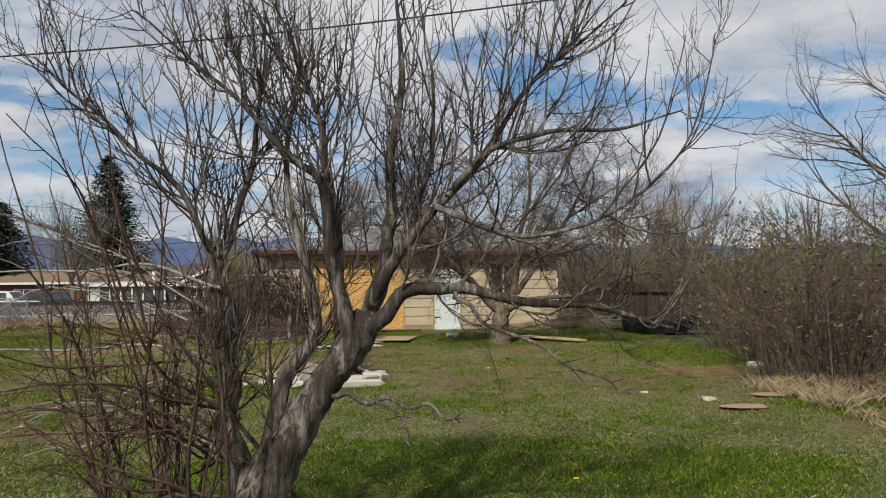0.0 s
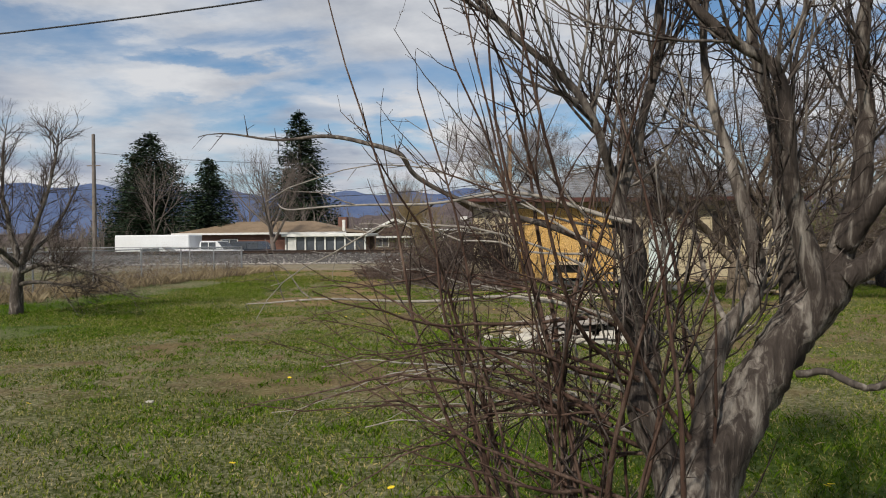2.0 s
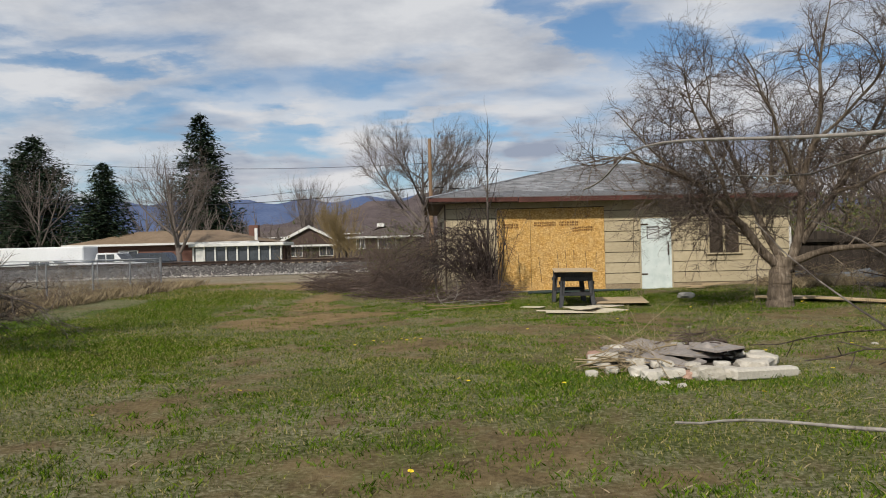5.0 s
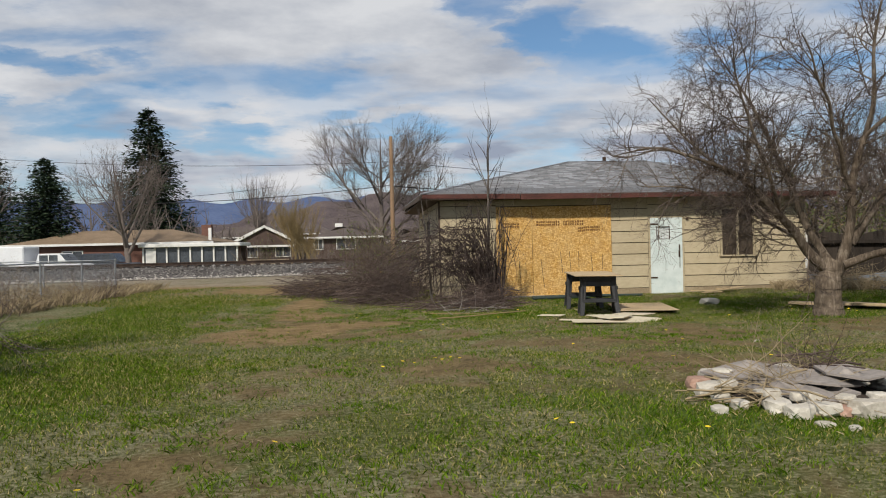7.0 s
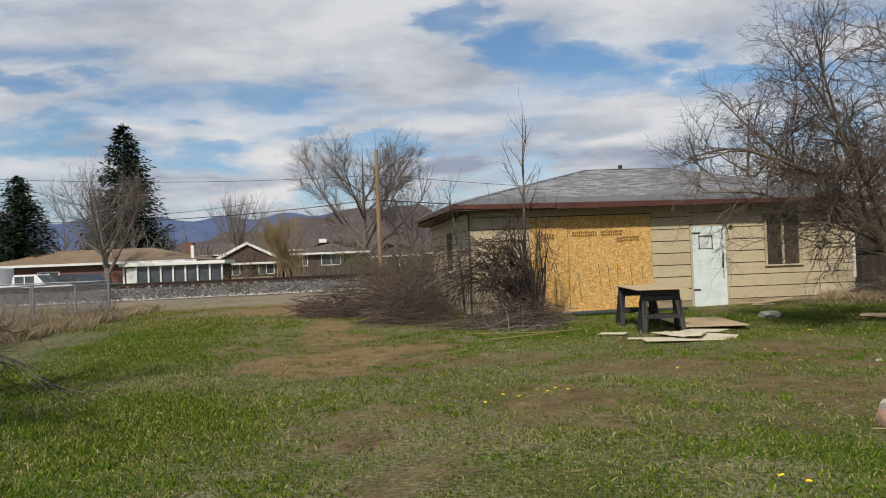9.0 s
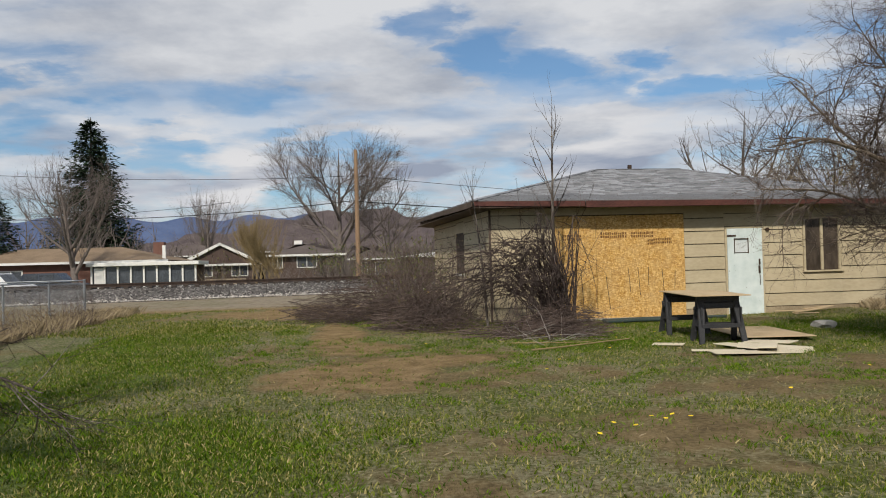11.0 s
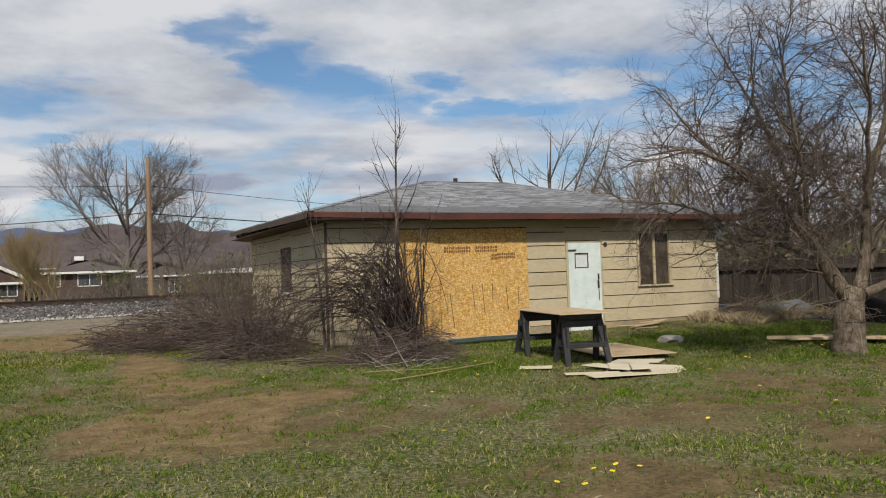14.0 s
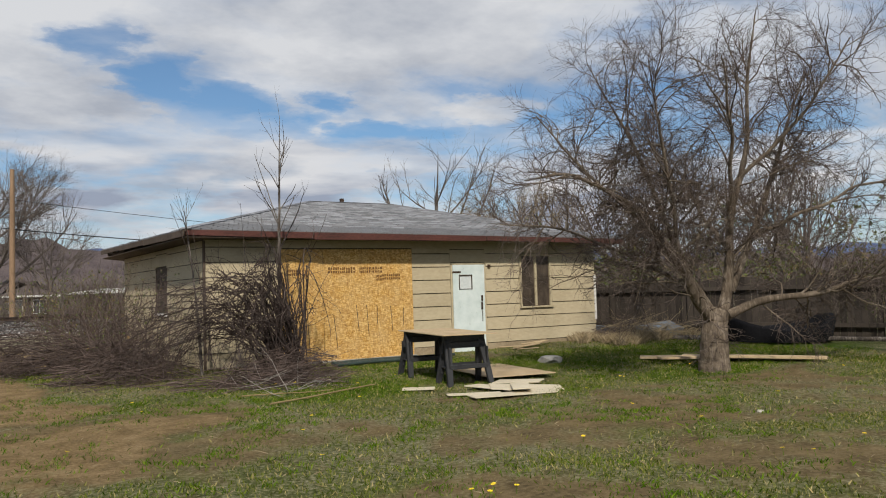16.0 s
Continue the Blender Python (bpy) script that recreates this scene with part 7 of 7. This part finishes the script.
def blades(name, count, box4, height, width, mat, label, weight, seed, lean=0.5, clump=0):
    r = np.random.default_rng(seed)
    x0, x1, y0, y1 = box4
    xs_, ys_ = r.uniform(x0, x1, count), r.uniform(y0, y1, count)
    if clump:
        cx, cy = r.uniform(x0, x1, clump), r.uniform(y0, y1, clump)
        pick = r.integers(0, clump, count)
        xs_, ys_ = cx[pick] + r.normal(0, 0.07, count), cy[pick] + r.normal(0, 0.07, count)
    keep_ = r.uniform(0, 1, count) < weight(xs_, ys_)
    xs_, ys_ = xs_[keep_], ys_[keep_]
    n = len(xs_)
    zs = ground_z(xs_, ys_) - 0.004
    a = r.uniform(0, 6.283, n)
    h = height * r.uniform(0.4, 1.3, n)
    w = width * r.uniform(0.7, 1.3, n)
    ln = r.normal(0, lean, (n, 2)) * h[:, None]
    ca, sa = np.cos(a) * w / 2, np.sin(a) * w / 2
    base = np.stack([xs_, ys_, zs], 1)
    V = np.empty((n, 4, 3))
    V[:, 0] = base + np.stack([-ca, -sa, 0 * a], 1)
    V[:, 1] = base + np.stack([ca, sa, 0 * a], 1)
    V[:, 2] = base + np.stack([ca * 0.7 + ln[:, 0] * 0.35, sa * 0.7 + ln[:, 1] * 0.35, h * 0.55], 1)
    V[:, 3] = base + np.stack([ln[:, 0], ln[:, 1], h], 1)
    me = big_mesh(name, V.reshape(-1, 3), np.arange(4 * n), np.full(n, 4), mat)
    return tagged(new(name, me), label, "grass", kind="stuff")


def turf_weight(x, y):
    return np.clip((cover_at(x, y) - 0.34) * 2.6, 0.03, 1) * (1 - 0.3 * spots(BARE, x, y))


def lush_weight(x, y):
    return spots(LUSH, x, y) * np.clip((clumps(x, y, 9) - 0.30) * 3.0, 0.06, 1)


def tuft_weight(x, y):
    return np.clip((clumps(x, y, 13) - 0.45) * 6.0, 0.0, 1) * (1 - 0.55 * spots(BARE, x, y))


blades("grass_near", 360000, (-11, 5.5, -25, -10), 0.030, 0.009, M_BLADE, "short patchy lawn grass", turf_weight, 501)
blades("grass_middle", 230000, (-14, 6, -13, 1.5), 0.038, 0.012, M_BLADE, "short patchy lawn grass", turf_weight, 502)
blades("grass_far", 50000, (-16, -5, 0, 10), 0.06, 0.016, M_BLADE, "short patchy lawn grass", turf_weight, 503)
blades("lush_grass", 330000, (-16.5, 6.5, -24, 3), 0.055, 0.008, M_LUSH, "fresh bright green taller grass", lush_weight, 504)
blades("grass_tufts", 230000, (-11, 5, -24.5, -2), 0.040, 0.011, M_LUSH, "scattered green grass tufts", tuft_weight, 505, 0.6, 9000)
blades("dry_grass", 34000, (-20.0, -15.8, -13, 9), 0.26, 0.005, M_STRAW, "tall dry straw-coloured grass along the wire fence", lambda x, y: 0.2 + 0.8 * smooth(0.3, 0.7, patch(x * 2, y * 2)), 506, 0.45, 1200)
blades("straw_bits", 11000, (-10, 5, -25, -2), 0.032, 0.005, M_STRAW, "short dead straw lying in the lawn", lambda x, y: 0 * x + 0.7, 507, 1.4)
blades("dry_grass", 9000, (3.0, 6.4, -2.0, 1.5), 0.22, 0.005, M_STRAW, "dry straw-coloured grass by the wall", lambda x, y: 0 * x + 0.8, 508, 0.5, 120)
blades("dry_grass", 9000, (4.2, 6.2, -19, -15), 0.16, 0.004, M_STRAW, "dry straw-coloured grass by the hedge", lambda x, y: 0 * x + 0.6, 509, 0.6, 90)

# dandelions: one flower, copied
flower = thing("dandelion", (0, 0, 0), "yellow dandelion flower in the grass", "flower", "dandelions")
bm = bmesh.new()
for i in range(14):
    a = i / 14 * 6.283
    p = [Vector((0, 0, 0.055)), Vector((0.018 * math.cos(a - 0.2), 0.018 * math.sin(a - 0.2), 0.062)), Vector((0.024 * math.cos(a), 0.024 * math.sin(a), 0.060)), Vector((0.018 * math.cos(a + 0.2), 0.018 * math.sin(a + 0.2), 0.062))]
    bm.faces.new([bm.verts.new(v_) for v_ in p])
part("petals", bm, M_DANDELION, flower)
tube_object("stalk", [(np.array([(0, 0, -0.01), (0.002, 0, 0.03), (0, 0, 0.056)]), np.array([0.003, 0.0025, 0.0025]))], M_LUSH, 4, flower)
r = np.random.default_rng(9)
spots_f = [(0.4 + r.normal(0, 0.8), -22.2 + r.normal(0, 0.55)) for _ in range(34)] + [(r.uniform(-9, 3), r.uniform(-22, -3)) for _ in range(46)] + [(2.0 + r.normal(0, 0.5), -5.8 + r.normal(0, 0.4)) for _ in range(8)] + [(-5.9 + r.normal(0, 0.12), -10.8 + r.normal(0, 0.1)) for _ in range(5)] + [(-5.0 + r.normal(0, 0.2), -3.3 + r.normal(0, 0.15)) for _ in range(5)]
flower.matrix_basis = pose(spots_f[0][0], spots_f[0][1], gz(*spots_f[0]))
for x, y in spots_f[1:]:
    copy_thing(flower, pose(x, y, gz(x, y) + 0.008, r.normal(0, 8), r.normal(0, 8), r.uniform(0, 360)))
